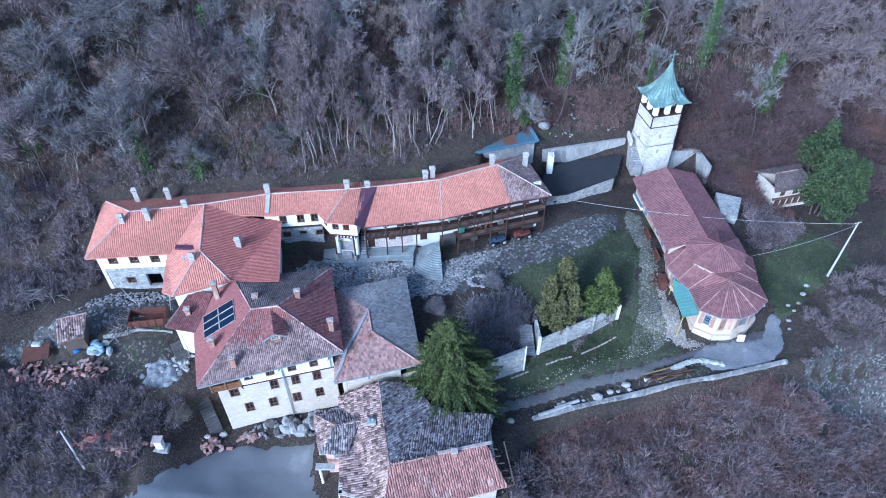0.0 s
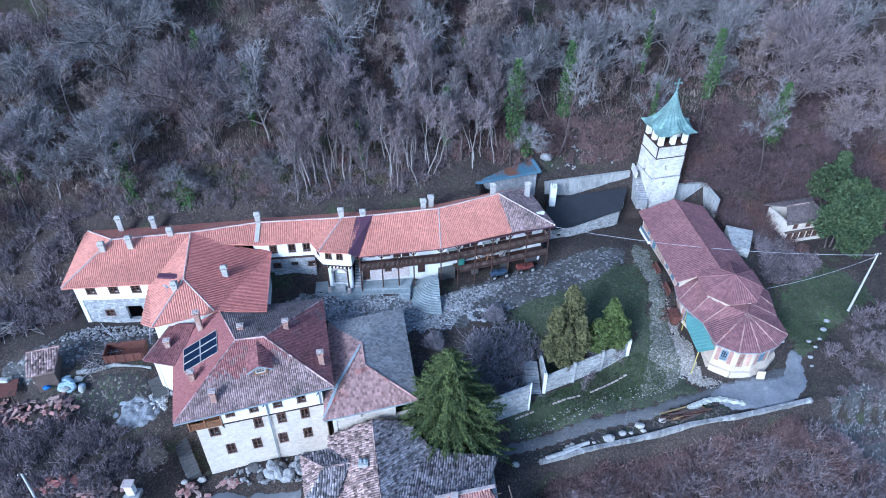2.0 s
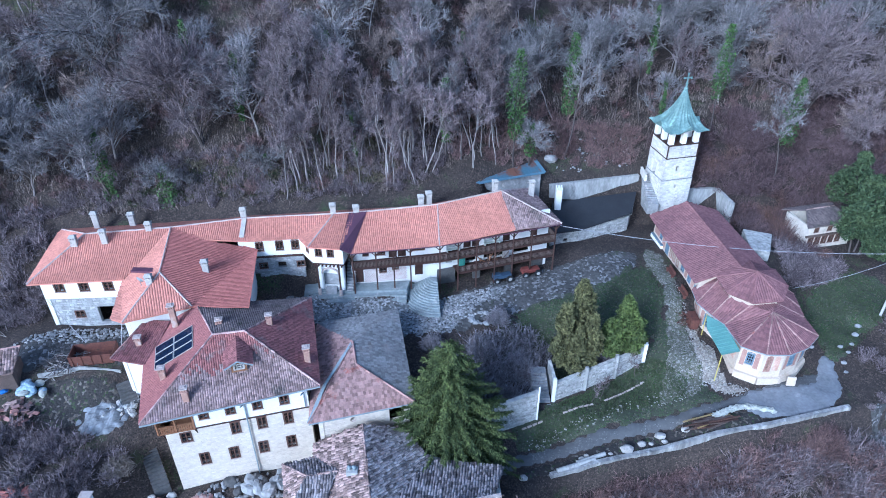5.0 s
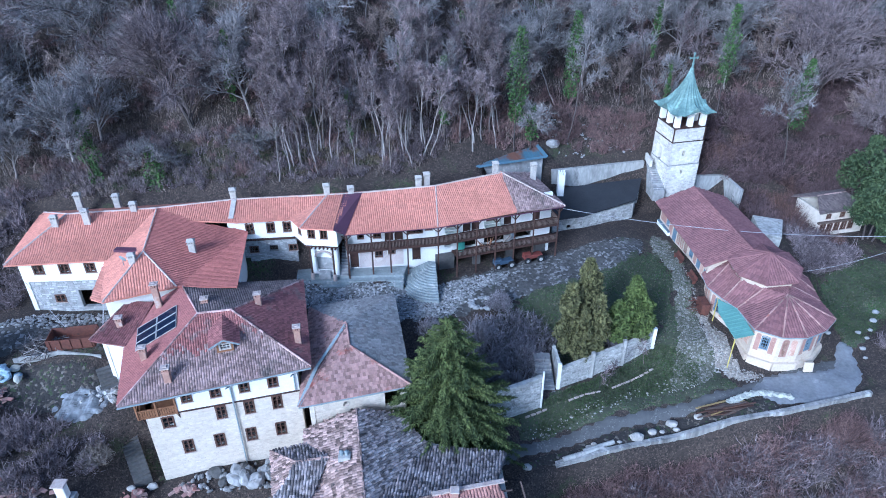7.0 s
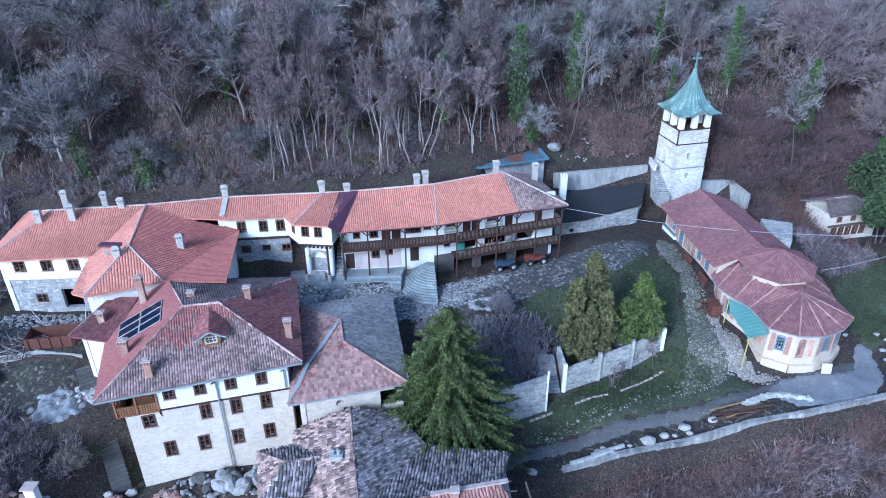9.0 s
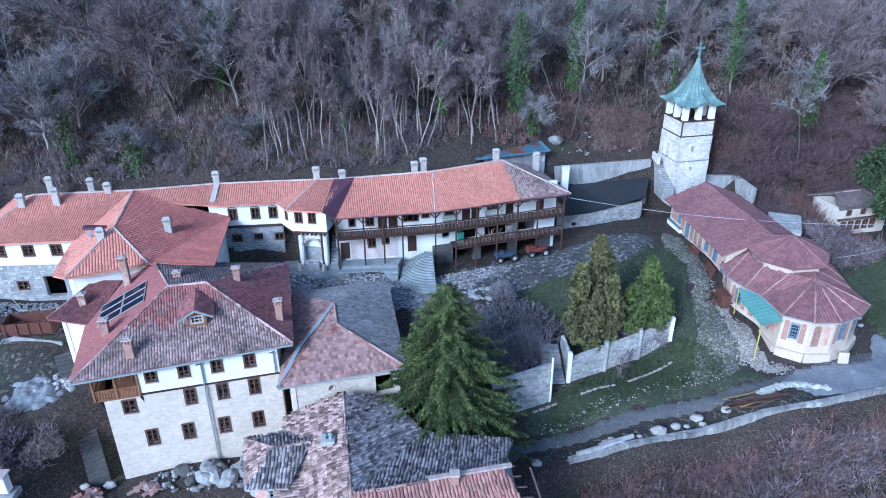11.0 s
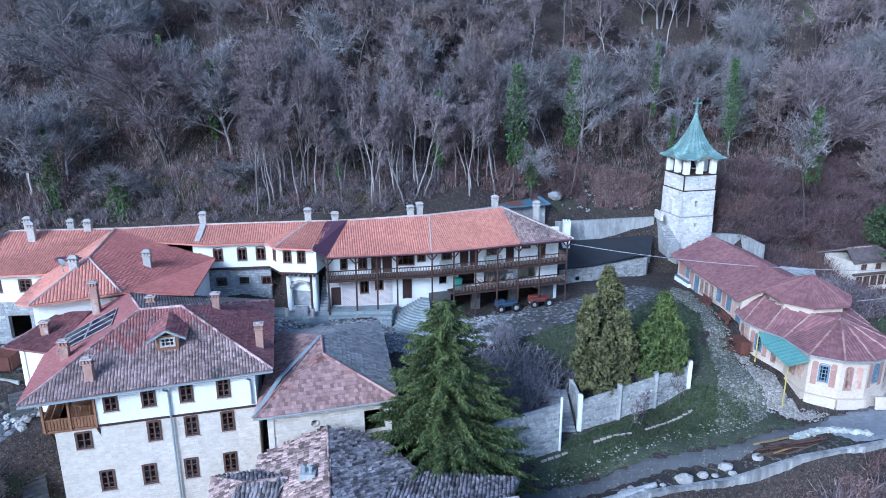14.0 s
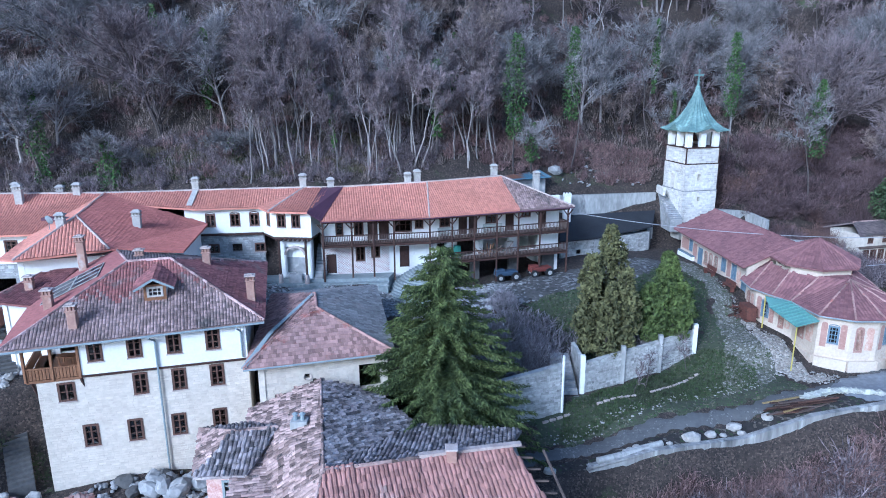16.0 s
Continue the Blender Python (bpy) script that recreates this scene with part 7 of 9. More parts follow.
def put_tree(proto, x, y, k=1.0, tilt=6):
    m = pose(x, y, ground_z(x, y), rng.uniform(-tilt, tilt), rng.uniform(-tilt, tilt), rng.uniform(0, 360)) @ Matrix.Scale(k, 4)
    t = copy_thing(proto, Matrix.Identity(4))
    t.matrix_world = m
    return t


# single trees that stand out
placed_xy = []
for kind_, x, y, k in ((BIG[0], -45.7, 91.5, 1.05), (BIG[1], -31.5, 82.5, 0.95), (BIG[1], 57.0, 101.0, 1.1), (GREY[0], -45.5, 78.0, 1.05), (GREY[1], -42.5, 80.5, 0.9), (GREY[2], -3.4, 90.0, 0.85), (GREY[0], 11.0, 95.0, 1.1),
                       (GREY[1], 14.0, 98.0, 0.95), (GREY[2], 21.5, 99.5, 1.1), (GREY[1], 24.5, 102.0, 1.0), (GREY[0], 46.5, 107.5, 1.2), (GREY[2], 67.0, 109.0, 1.1), (WARM[0], -24.9, 90.5, 1.2), (GREY[1], -13.6, 94.0, 1.0),
                       (GREY[0], -53.5, 80.0, 0.95), (GREY[2], -59.0, 70.0, 0.7), (WARM[2], 5.0, 97.0, 1.1), (GREY[2], 33.5, 108.0, 1.0), (GREY[1], 78.0, 118.0, 1.1)):
    put_tree(kind_, x, y, k)
    placed_xy.append((x, y, 4.0 if kind_ not in BIG else 6.5))
for i in range(58):
    x = rng.uniform(-23, 9)
    put_tree(SLIM[rng.randrange(5)], x, interp(x, FOOT) + rng.uniform(1.2, 10), rng.uniform(0.65, 0.98), 7)
count = tries = 0
while count < 185 and tries < 6000:
    tries += 1
    x = rng.uniform(-75, 85)
    d = rng.uniform(2.5, 36)
    y = interp(x, FOOT) + d
    if (27 < x < 62 and d < 8) or (8 < x < 30 and d < 5) or (-40 < x < -22 and d < 6):
        continue
    if any((x - a) ** 2 + (y - b) ** 2 < r * r for a, b, r in placed_xy):
        continue
    placed_xy.append((x, y, 2.4))
    slim_zone = -24 < x < 9 and d < 14
    u = rng.random()
    p = SLIM if slim_zone and u < 0.9 else GREY if u < 0.2 else FULL if u < 0.6 else WARM if u < 0.85 else SLIM
    put_tree(p[rng.randrange(len(p))], x, y, rng.uniform(0.7, 1.1))
    count += 1
for p in SLIM + FULL + WARM + GREY + BIG:
    for o in p.children:
        bpy.data.objects.remove(o)
    bpy.data.objects.remove(p)


def joined_trees(name, label, spots, makers, material, kind="stuff"):
    """Many plants in one mesh: each spot (x, y, size) takes a turned copy of one of the makers' shapes."""
    Vs, Fs, o = [], [], 0
    for x, y, k in spots:
        V, F = makers[rng.randrange(len(makers))]
        a = rng.uniform(0, 6.283)
        c, s = math.cos(a) * k, math.sin(a) * k
        W = np.empty_like(V)
        W[:, 0] = V[:, 0] * c - V[:, 1] * s + x
        W[:, 1] = V[:, 0] * s + V[:, 1] * c + y
        W[:, 2] = V[:, 2] * k * rng.uniform(0.85, 1.15) + ground_z(x, y)
        Vs.append(W)
        Fs.append(F + o)
        o += len(V)
    V, F = np.concatenate(Vs), np.concatenate(Fs)
    me = fast_mesh(name, V, F, material)
    return tagged(new(name, me), label, {"brush": "brush", "weeds": "weeds"}.get(name, "trees"), kind=kind)


def tri_array(VF):
    V, F = VF
    T = []
    for f in F:
        T.append((f[0], f[1], f[2]))
        if len(f) == 4:
            T.append((f[0], f[2], f[3]))
    return np.array(V, float), np.array(T, np.int64)


def far_tree(seed, height, spread):
    (tv, tf), (cv, cf) = dome_tree(seed, height, spread, 0.25, 9, 3, 4, 2, 0.18, twig_w=0.11)
    return merged([tri_array((tv, tf)), (cv, cf)])


FAR = [far_tree(71 + i, 9.5 + i, 4.2) for i in range(4)]
far = []
while len(far) < 270:
    x = rng.uniform(-150, 165)
    y = interp(x, FOOT) + (rng.uniform(34, 95) if -75 < x < 85 else rng.uniform(2, 95))
    far.append((x, y, rng.uniform(0.8, 1.25)))
joined_trees("far_woods", "leafless purple-grey woods covering the upper hillside", far[:190], FAR, TWIG_PURPLE)
joined_trees("far_woods", "pale lichen-grey trees scattered in the upper woods", far[190:], FAR, TWIG_GREY)


def shrub(seed, n=95, h=1.6, w=0.066):
    """A thicket of thin arching stems with side twigs."""
    g = np.random.default_rng(seed)
    V, F = [], []
    for i in range(n):
        az = g.uniform(0, 6.283)
        lean = abs(g.normal(0, 0.55))
        L = h * g.uniform(0.5, 1.15)
        p = np.array([g.normal(0, 0.3), g.normal(0, 0.3), -0.1])
        d = np.array([math.cos(az) * lean, math.sin(az) * lean, 1.0])
        d /= np.linalg.norm(d)
        for k in range(2):
            d2 = d + g.normal(0, 0.22, 3)
            d2[2] -= 0.2 * k
            d2 /= np.linalg.norm(d2)
            q = p + d2 * L * 0.52
            side = np.cross(d2, g.normal(0, 1, 3))
            side *= w * (1 - 0.35 * k) / (np.linalg.norm(side) + 1e-6)
            o = len(V)
            V += [p - side / 2, p + side / 2, q]
            F += [(o, o + 1, o + 2)]
            e = d2 + g.normal(0, 0.7, 3)
            e /= np.linalg.norm(e)
            r = p + (q - p) * g.uniform(0.4, 0.9)
            o = len(V)
            V += [r - side / 2, r + side / 2, r + e * L * 0.45]
            F += [(o, o + 1, o + 2)]
            p, d = q, d2
    return tri_array((V, F))


def mound(seed, n=150, r=1.3, h=1.05, w=0.03):
    """A rounded thicket: stems from one foot to an uneven dome, each with side twigs that stay under it."""
    g = np.random.default_rng(seed)
    az, u = g.uniform(0, 6.283, n), np.sqrt(g.random(n))
    lobe = 1 + 0.2 * np.sin(3 * az + seed)
    top = np.stack([np.cos(az) * u * r * lobe, np.sin(az) * u * r * lobe, h * np.sqrt(1 - 0.85 * u * u) * g.uniform(0.75, 1.08, n)], 1)
    foot = top * np.array([0.35, 0.35, 0]) + g.normal(0, 0.12, (n, 3)) * np.array([1, 1, 0]) - np.array([0, 0, 0.15])
    mid = foot * 0.45 + top * 0.55 + g.normal(0, 0.1, (n, 3))
    t0, t1 = shoots(mid, top, 3, 0.34, 0.9, 0.15, g, 0.1)
    return merged([spikes(foot, mid + (mid - foot) * 0.3, w * 1.3, g), spikes(mid, top, w, g), spikes(t0, t1, w * 0.9, g)])


BRUSH = [shrub(91 + i, 58, 1.5, 0.066) for i in range(3)] + [mound(95 + i, 58, 0.95, 1.1, 0.06) for i in range(4)]
MOUND = [mound(195 + i) for i in range(5)]


def scatter(n, poly, lo, hi, avoid=()):
    out = []
    x0, x1 = min(p[0] for p in poly), max(p[0] for p in poly)
    y0, y1 = min(p[1] for p in poly), max(p[1] for p in poly)
    while len(out) < n:
        x, y = rng.uniform(x0, x1), rng.uniform(y0, y1)
        if inside(poly, np.array([x]), np.array([y]))[0] and not any((x - a) ** 2 + (y - b) ** 2 < r * r for a, b, r in avoid):
            out.append((x, y, rng.uniform(lo, hi)))
    return out


SE = [(7.5, 31), (8, 41), (14, 44.2), (30, 48.6), (38, 50), (45, 51.8), (54, 50), (70, 52), (80, 40), (60, 31)]
SW = [(-70, 33), (-72, 52), (-52, 49.5), (-46, 48.5), (-38.5, 48), (-33, 47.0), (-31, 45.4), (-35, 42), (-37, 38), (-38, 33)]
joined_trees("brush", "tangled leafless brush on the slope below the road", scatter(760, SE, 0.9, 1.9), BRUSH, BRUSH_PURPLE)
joined_trees("brush", "russet bramble thickets on the slope below the road", scatter(300, SE, 0.9, 1.8), [mound(295 + i, 90, 1.2, 1.15, 0.05) for i in range(4)], BRUSH_BROWN)
joined_trees("brush", "dark leafless scrub below the west yard", scatter(400, SW, 0.7, 1.5), BRUSH, BRUSH_PURPLE)
joined_trees("brush", "low brambles along the foot of the parapet", scatter(260, [(12, 43), (12.5, 45.2), (22, 48.0), (30.5, 49.4), (45, 52.2), (45, 50.5), (30, 46.4), (14, 42)], 0.7, 1.3), BRUSH, BRUSH_BROWN)
joined_trees("brush", "thin scrub on the stony slope", scatter(110, [(47, 53.5), (52, 57), (62, 60), (72, 58), (70, 48), (58, 45), (50, 47)], 0.4, 0.9), BRUSH, BRUSH_PURPLE)
NW = [(-80, 60), (-80, 74), (-49, 74), (-48, 63), (-56, 58)]
joined_trees("brush", "dark scrub beside the west wing", scatter(230, NW, 0.8, 1.7), BRUSH, BRUSH_PURPLE)
NE = [(37.5, 89), (36, 93), (30, 96), (60, 104), (90, 100), (90, 84), (60, 89), (52, 87), (50, 81), (47.5, 80), (46.5, 83), (43.8, 87.5), (43, 91.8)]
joined_trees("brush", "dense russet-purple thicket behind the bell tower", scatter(300, NE, 1.2, 2.6), MOUND, BRUSH_PLUM)
joined_trees("brush", "plum scrub growing round the white hut", scatter(34, [(49.5, 80), (50.5, 88), (60, 91), (60, 88.6), (51.2, 87), (51.6, 81.0), (55, 80.6), (55, 79.4)], 1.0, 2.0), MOUND, BRUSH_PLUM)
joined_trees("brush", "grey-purple scrub round the cistern", scatter(130, [(46, 72), (47.5, 82), (51, 82), (51.5, 79), (56, 77), (52, 74)], 0.7, 1.5), BRUSH, BRUSH_PURPLE)
joined_trees("brush", "dark brush beside the pole", scatter(190, [(50, 60), (56, 66), (64, 70), (85, 72), (85, 58), (62, 56), (52, 57)], 0.7, 1.4), BRUSH, BRUSH_PURPLE)
HILL = [(-60, 72), (-46, 75), (-20, 77.5), (-3, 81), (3, 87), (15, 91), (30, 93), (60, 100), (60, 125), (-60, 115)]
joined_trees("brush", "leafless undergrowth under the hillside trees", scatter(620, HILL, 0.6, 1.4), BRUSH, BRUSH_BROWN)
BEHIND = [(-48, 74), (-20, 76), (-3, 80), (2, 85), (-1, 88), (-22, 82.5), (-48, 81)]
joined_trees("brush", "grey-brown bramble and weeds close behind the wing", scatter(420, BEHIND, 0.5, 1.1), BRUSH, BRUSH_PURPLE)
joined_trees("brush", "brown bramble and weeds above the retaining wall", scatter(240, [(2, 84.5), (14, 88), (29, 92.5), (31, 98), (14, 95), (1, 90)], 0.5, 1.2), BRUSH, BRUSH_BROWN)
GARDEN = [(2, 56), (4, 61), (10, 64), (14, 61), (11.5, 58.5), (9.8, 55), (5, 53)]
joined_trees("brush", "grey lilac and fruit bushes in the walled garden", scatter(60, GARDEN, 1.2, 2.1), BRUSH, BRUSH_GREY)


def weed(seed, n=12, h=0.9):
    g = np.random.default_rng(seed)
    A = np.concatenate([g.normal(0, 0.28, (n, 2)), np.full((n, 1), -0.05)], 1)
    B = A + np.stack([g.normal(0, 0.35, n), g.normal(0, 0.35, n), g.uniform(0.4, 1.2, n)], 1) * h
    return spikes(A, B, 0.05, g)


WEEDS = [weed(401 + i) for i in range(6)]
WEED_M = mat("dry_weed_stem", (0.30, 0.25, 0.22), (0.10, 0.08, 0.07), 0.95, 0.2, 2, 0, island=0.5)
joined_trees("weeds", "dry weeds and saplings under the hillside trees", scatter(4200, [(-62, 71), (-46, 74), (-20, 76), (-3, 80), (4, 86), (16, 89.5), (30, 93), (36, 96), (60, 99), (60, 110), (-60, 100)], 0.6, 1.6), WEEDS, WEED_M)
joined_trees("weeds", "dry weeds between the brush below the road", scatter(1500, SE, 0.6, 1.5), WEEDS, WEED_M)
joined_trees("weeds", "dry weeds round the west yard", scatter(900, SW, 0.5, 1.3), WEEDS, WEED_M)


def lone_bush(name, label, x, y, n, h, k, material, seed):
    return tagged(joined_trees(name, label, [(x, y, k)], [mound(seed, n, h * 0.62, h * 0.8, 0.05)], material, kind=""), category="bush")


lone_bush("bush", "round russet leafless bush beside the parapet", 42.5, 50.6, 1300, 4.2, 1.0, BRUSH_BROWN, 301)
for k, (x, y) in enumerate(((49.4, 83.6), (50.4, 87.0), (54.6, 89.6), (58.0, 90.6))):
    lone_bush("bush", "plum-brown leafless thicket leaning over the white hut", x, y, 420, 5.4, 1.0, BRUSH_PLUM, 311 + k)
lone_bush("bush", "rounded grey-purple bush in the courtyard", 7.0, 64.2, 700, 2.6, 1.0, BRUSH_GREY, 302)
lone_bush("bush", "spreading grey leafless bush in the garden", 9.0, 59.0, 900, 4.2, 1.0, BRUSH_GREY, 303)
lone_bush("bush", "spreading grey leafless bush in the garden", 4.5, 60.0, 600, 2.8, 1.0, BRUSH_GREY, 304)
lone_bush("bush", "leafless bush by the garden wall", 20.0, 60.6, 420, 3.4, 1.0, BRUSH_GREY, 305)
lone_bush("bush", "leafless bush by the low house", -1.0, 59.5, 420, 2.6, 1.0, BRUSH_GREY, 306)
lone_bush("bush", "straw-coloured arching bush beside the stair", -32.5, 45.2, 900, 2.6, 1.0, mat("straw_stem", (0.27, 0.235, 0.20), (0.18, 0.15, 0.13), 0.95, 0.4, 3, 0), 307)
for x, y in ((17.2, 55.6), (18.5, 56.3), (23.2, 58.9)):
    v, f = bare_tree(int(x * 10), 3.4, 0.8, boughs=6, twigs=3, twig_len=0.6, radius=0.05)
    t = thing("sapling", "thin young leafless tree on the lawn", "tree", "saplings", (x, y, ground_z(x, y)))
    part("trunk", v, BARK_DARK, t)
    part("crown", f, TWIG_PURPLE, t)


# ---- leaves and needles ----
def leaf_cloud(seed, n, shape, size, stretch=1.0):
    """Small leaf pairs at points that shape(g) gives."""
    g = np.random.default_rng(seed)
    V, F = [], []
    for i in range(n):
        p = np.array(shape(g))
        a = g.normal(0, 1, 3)
        a /= np.linalg.norm(a)
        b = np.cross(a, g.normal(0, 1, 3))
        b /= np.linalg.norm(b) + 1e-6
        s = size * g.uniform(0.6, 1.4)
        o = len(V)
        V += [p - a * s, p + b * s * 0.5, p + a * s * stretch, p - b * s * 0.5]
        F += [(o, o + 1, o + 2, o + 3)]
    return V, F


for x, y, z0, z1, r in ((0.8, 84.7, 17.5, 26.5, 1.1), (-42, 76.2, 13, 23.5, 1.2), (10.3, 86.7, 17, 29.5, 1.5), (18, 90.6, 19, 30.5, 1.3), (-11.4, 82.2, 16, 23, 0.45), (41, 96.4, 19, 30, 1.3), (-34.5, 75.5, 12.5, 18.5, 1.3), (-22.5, 80, 14, 18, 0.7), (32.5, 94.5, 15, 23, 0.5),
                        (-5.0, 88, 19, 27, 0.6), (50.5, 91.5, 14, 24, 1.6), (-26, 84, 21, 30, 0.8), (12.5, 87.4, 14, 19, 1.0), (-58, 78, 14, 23, 1.4), (-15, 90, 22, 31, 0.7), (31, 99, 22, 32, 0.6), (-33, 88, 24, 33, 0.9), (3, 93, 22, 30, 0.7)):
    def column(g):
        t = g.random()
        rr = 1.3 * r * (0.35 + 0.65 * math.sin(math.pi * min(1, t * 0.9 + 0.1))) * (0.6 + 0.5 * noise.noise(Vector((x, t * 6, z0)))) * math.sqrt(g.random())
        a = g.uniform(0, 6.283)
        return (rr * math.cos(a) * 1.2 + 0.3 * noise.noise(Vector((t * 3, x, 1))), rr * math.sin(a), t * (z1 - z0))
    zb = ground_z(x, y)
    iv = thing("ivy_tree", "leafless trunk wrapped in green ivy", "tree", "ivy-clad trunks", (x, y, zb))
    lift = z0 - zb
    v, f = leaf_cloud(int(abs(x) * 10) + 3, int(330 * r * (z1 - z0) / 5) + 160, column, 0.17)
    part("ivy", ([(a[0], a[1], a[2] + lift) for a in v], f), IVY, iv, "green ivy leaves")
    tv, (cv, cf) = dome_tree(int(abs(x) * 7) + 2, lift + (z1 - z0) * 1.08, 3.2, 0.45, 12, 4, 5, 3, 0.13, low=-0.2)
    part("trunk", tv, BARK_DARK, iv)
    new("crown", fast_mesh("crown", cv, cf, TWIG_GREY)).parent = iv


def conifer(name, label, x, y, z, height, radius, seed, material, tiers=26, per=9, droop=0.2, low=0.06):
    """A spruce: tapered trunk and tiers of drooping boughs made of needle sprays."""
    t = thing(name, label, "tree", at=(x, y, z))
    bm = bmesh.new()
    tube(bm, (0, 0, -0.6), (0, 0, height * 0.97), 0.32, 0.03, 8)
    part("trunk", bm, BARK_DARK, t)
    g = np.random.default_rng(seed)
    V, F = [], []
    for k in range(tiers):
        u = low + (1 - low) * k / tiers
        zz = height * u
        R = radius * (1 - u) ** 0.62 * (1.0 if u > 0.14 else 0.8)
        for i in range(max(5, int(per * (1 - 0.45 * u)))):
            az = g.uniform(0, 6.283)
            L = max(0.35, R * g.uniform(0.72, 1.14))
            d = np.array([math.cos(az), math.sin(az), 0])
            sd = np.array([-d[1], d[0], 0])
            ns = max(6, int(L * 9))
            for m in range(ns):
                w = (m + 0.6) / ns
                p = d * L * w + np.array([0, 0, zz - droop * L * w * w + 0.16 * L * max(0, w - 0.72) * 2])
                half = 0.36 * (1 - 0.6 * w) * min(1.4, 0.5 + L * 0.22)
                for q in (-1, 1, 0):
                    for rep in range(2):
                        e = sd * q * half * g.uniform(0.5, 1.3) + d * 0.26 * g.uniform(0.3, 1.3) + np.array([0, 0, 0.02 - 0.28 * g.random()])
                        o = len(V)
                        wv = np.cross(e, g.normal(0, 1, 3))
                        wv *= 0.055 / (np.linalg.norm(wv) + 1e-6)
                        j = p + g.normal(0, 0.07, 3)
                        V += [j - wv, j + wv, j + e]
                        F += [(o, o + 1, o + 2)]
    part("crown", (V, F), material, t)
    return t


NEEDLE = mat("spruce_needle", (0.115, 0.14, 0.042), (0.028, 0.042, 0.016), 0.75, 0.5, 3, 0, island=0.45)
NEEDLE_BLUE = mat("pine_needle", (0.085, 0.115, 0.048), (0.03, 0.05, 0.026), 0.75, 0.5, 3, 0, island=0.4)
THUJA = mat("olive_thuja", (0.155, 0.15, 0.062), (0.06, 0.062, 0.028), 0.8, 0.6, 3, 0, island=0.4)
THUJA_GREEN = mat("green_thuja", (0.12, 0.155, 0.04), (0.045, 0.062, 0.022), 0.8, 0.6, 3, 0, island=0.4)
conifer("spruce", "tall dark green spruce with drooping boughs", 0.9, 48.9, -3.9, 17.4, 8.3, 5, NEEDLE, 40, 17)


def lobed(x, y, z, label, lobes, n, material, seed, size=0.2):
    """An evergreen of several upright lobes of small sprays round hidden stems."""
    t = thing("evergreen_tree", label, "tree", at=(x, y, z))
    bm = bmesh.new()
    for lx, ly, r, h0, h1 in lobes:
        tube(bm, (lx * 0.3, ly * 0.3, -0.5), (lx, ly, h1 * 0.9), 0.14, 0.03, 6)
    part("trunk", bm, BARK_DARK, t)
    wts = [l[2] ** 2 * (l[4] - l[3]) for l in lobes]
    tot = sum(wts)
    for (lx, ly, r, h0, h1), w in zip(lobes, wts):
        def shape(g):
            u = g.random()
            prof = (math.sin(math.pi * (u ** 0.75 * 0.86 + 0.09))) ** 0.75
            a = g.uniform(0, 6.283)
            bump = 0.68 + 0.75 * noise.noise(Vector((math.cos(a) * 1.5 + lx * 3, math.sin(a) * 1.5 + ly * 3, u * 4.5))) + 0.25 * noise.noise(Vector((math.cos(a) * 5 + lx, math.sin(a) * 5, u * 14)))
            rr = r * prof * bump * (1 - 0.35 * g.random() ** 2)
            return (lx + rr * math.cos(a), ly + rr * math.sin(a), h0 + u * (h1 - h0))
        part("crown", leaf_cloud(seed + int(lx * 10) + 50, int(n * w / tot), shape, size, 1.3), material, t)
    return t


lobed(15.6, 59.6, 0.0, "olive-green evergreen of several upright lobes in the garden", [(0.5, 1.0, 1.9, 1.0, 12.0), (-1.5, -0.4, 1.6, 0.8, 9.8), (1.5, -0.8, 1.5, 0.8, 8.6), (0.0, -1.5, 1.4, 0.4, 7.4)], 14000, THUJA, 7)
lobed(21.2, 60.6, 1.0, "fresh green evergreen bush-tree beside the garden wall", [(0.2, 0.3, 1.9, 0.6, 8.4), (-1.4, -0.4, 1.5, 0.5, 5.8), (1.4, -0.3, 1.5, 0.5, 5.6)], 10000, THUJA_GREEN, 8)
lobed(58.6, 80.2, 3.0, "dark green spreading pine beside the white hut", [(0.6, 0, 3.9, 2.0, 11.5), (-2.2, -0.8, 2.4, 2.5, 8.0), (4.0, 0.2, 3.2, 1.5, 9.5), (1.2, -2.4, 2.8, 0.5, 7.0)], 20000, NEEDLE_BLUE, 9, 0.2)
lobed(61, 88.5, 5.0, "blue-grey conifer in the thicket", [(0, 0, 2.6, 1.0, 9.0), (-2.0, 0.5, 1.8, 1.0, 6.0)], 5000, NEEDLE_BLUE, 10, 0.22)
conifer("fir", "dark conifer at the edge of the woods", 78, 93, 12, 14, 4, 77, NEEDLE_BLUE, 18, 8)
conifer("fir", "dark conifer at the edge of the woods", 74, 100, 18, 14, 4, 78, NEEDLE_BLUE, 18, 8)


# ---- stones and grass ----
def stones(name, label, spots, material, squash=0.6):
    V, F = [], []
    for x, y, r in spots:
        bm = bmesh.new()
        bmesh.ops.create_icosphere(bm, subdivisions=1, radius=1.0)
        z = ground_z(x, y) + r * squash * 0.35 + 0.1
        a = rng.uniform(0, 6.28)
        sx, sy = rng.uniform(0.7, 1.3), rng.uniform(0.6, 1.1)
        o = len(V)
        for v in bm.verts:
            k = rng.uniform(0.78, 1.15)
            px, py, pz = v.co.x * sx * k, v.co.y * sy * k, v.co.z * squash * k
            V.append((x + r * (px * math.cos(a) - py * math.sin(a)), y + r * (px * math.sin(a) + py * math.cos(a)), z + r * pz))
        F += [tuple(v.index + o for v in f.verts) for f in bm.faces]
        bm.free()
    return tagged(new(name, mesh_of(name, V, F, material)), label, "stones", kind="stuff")


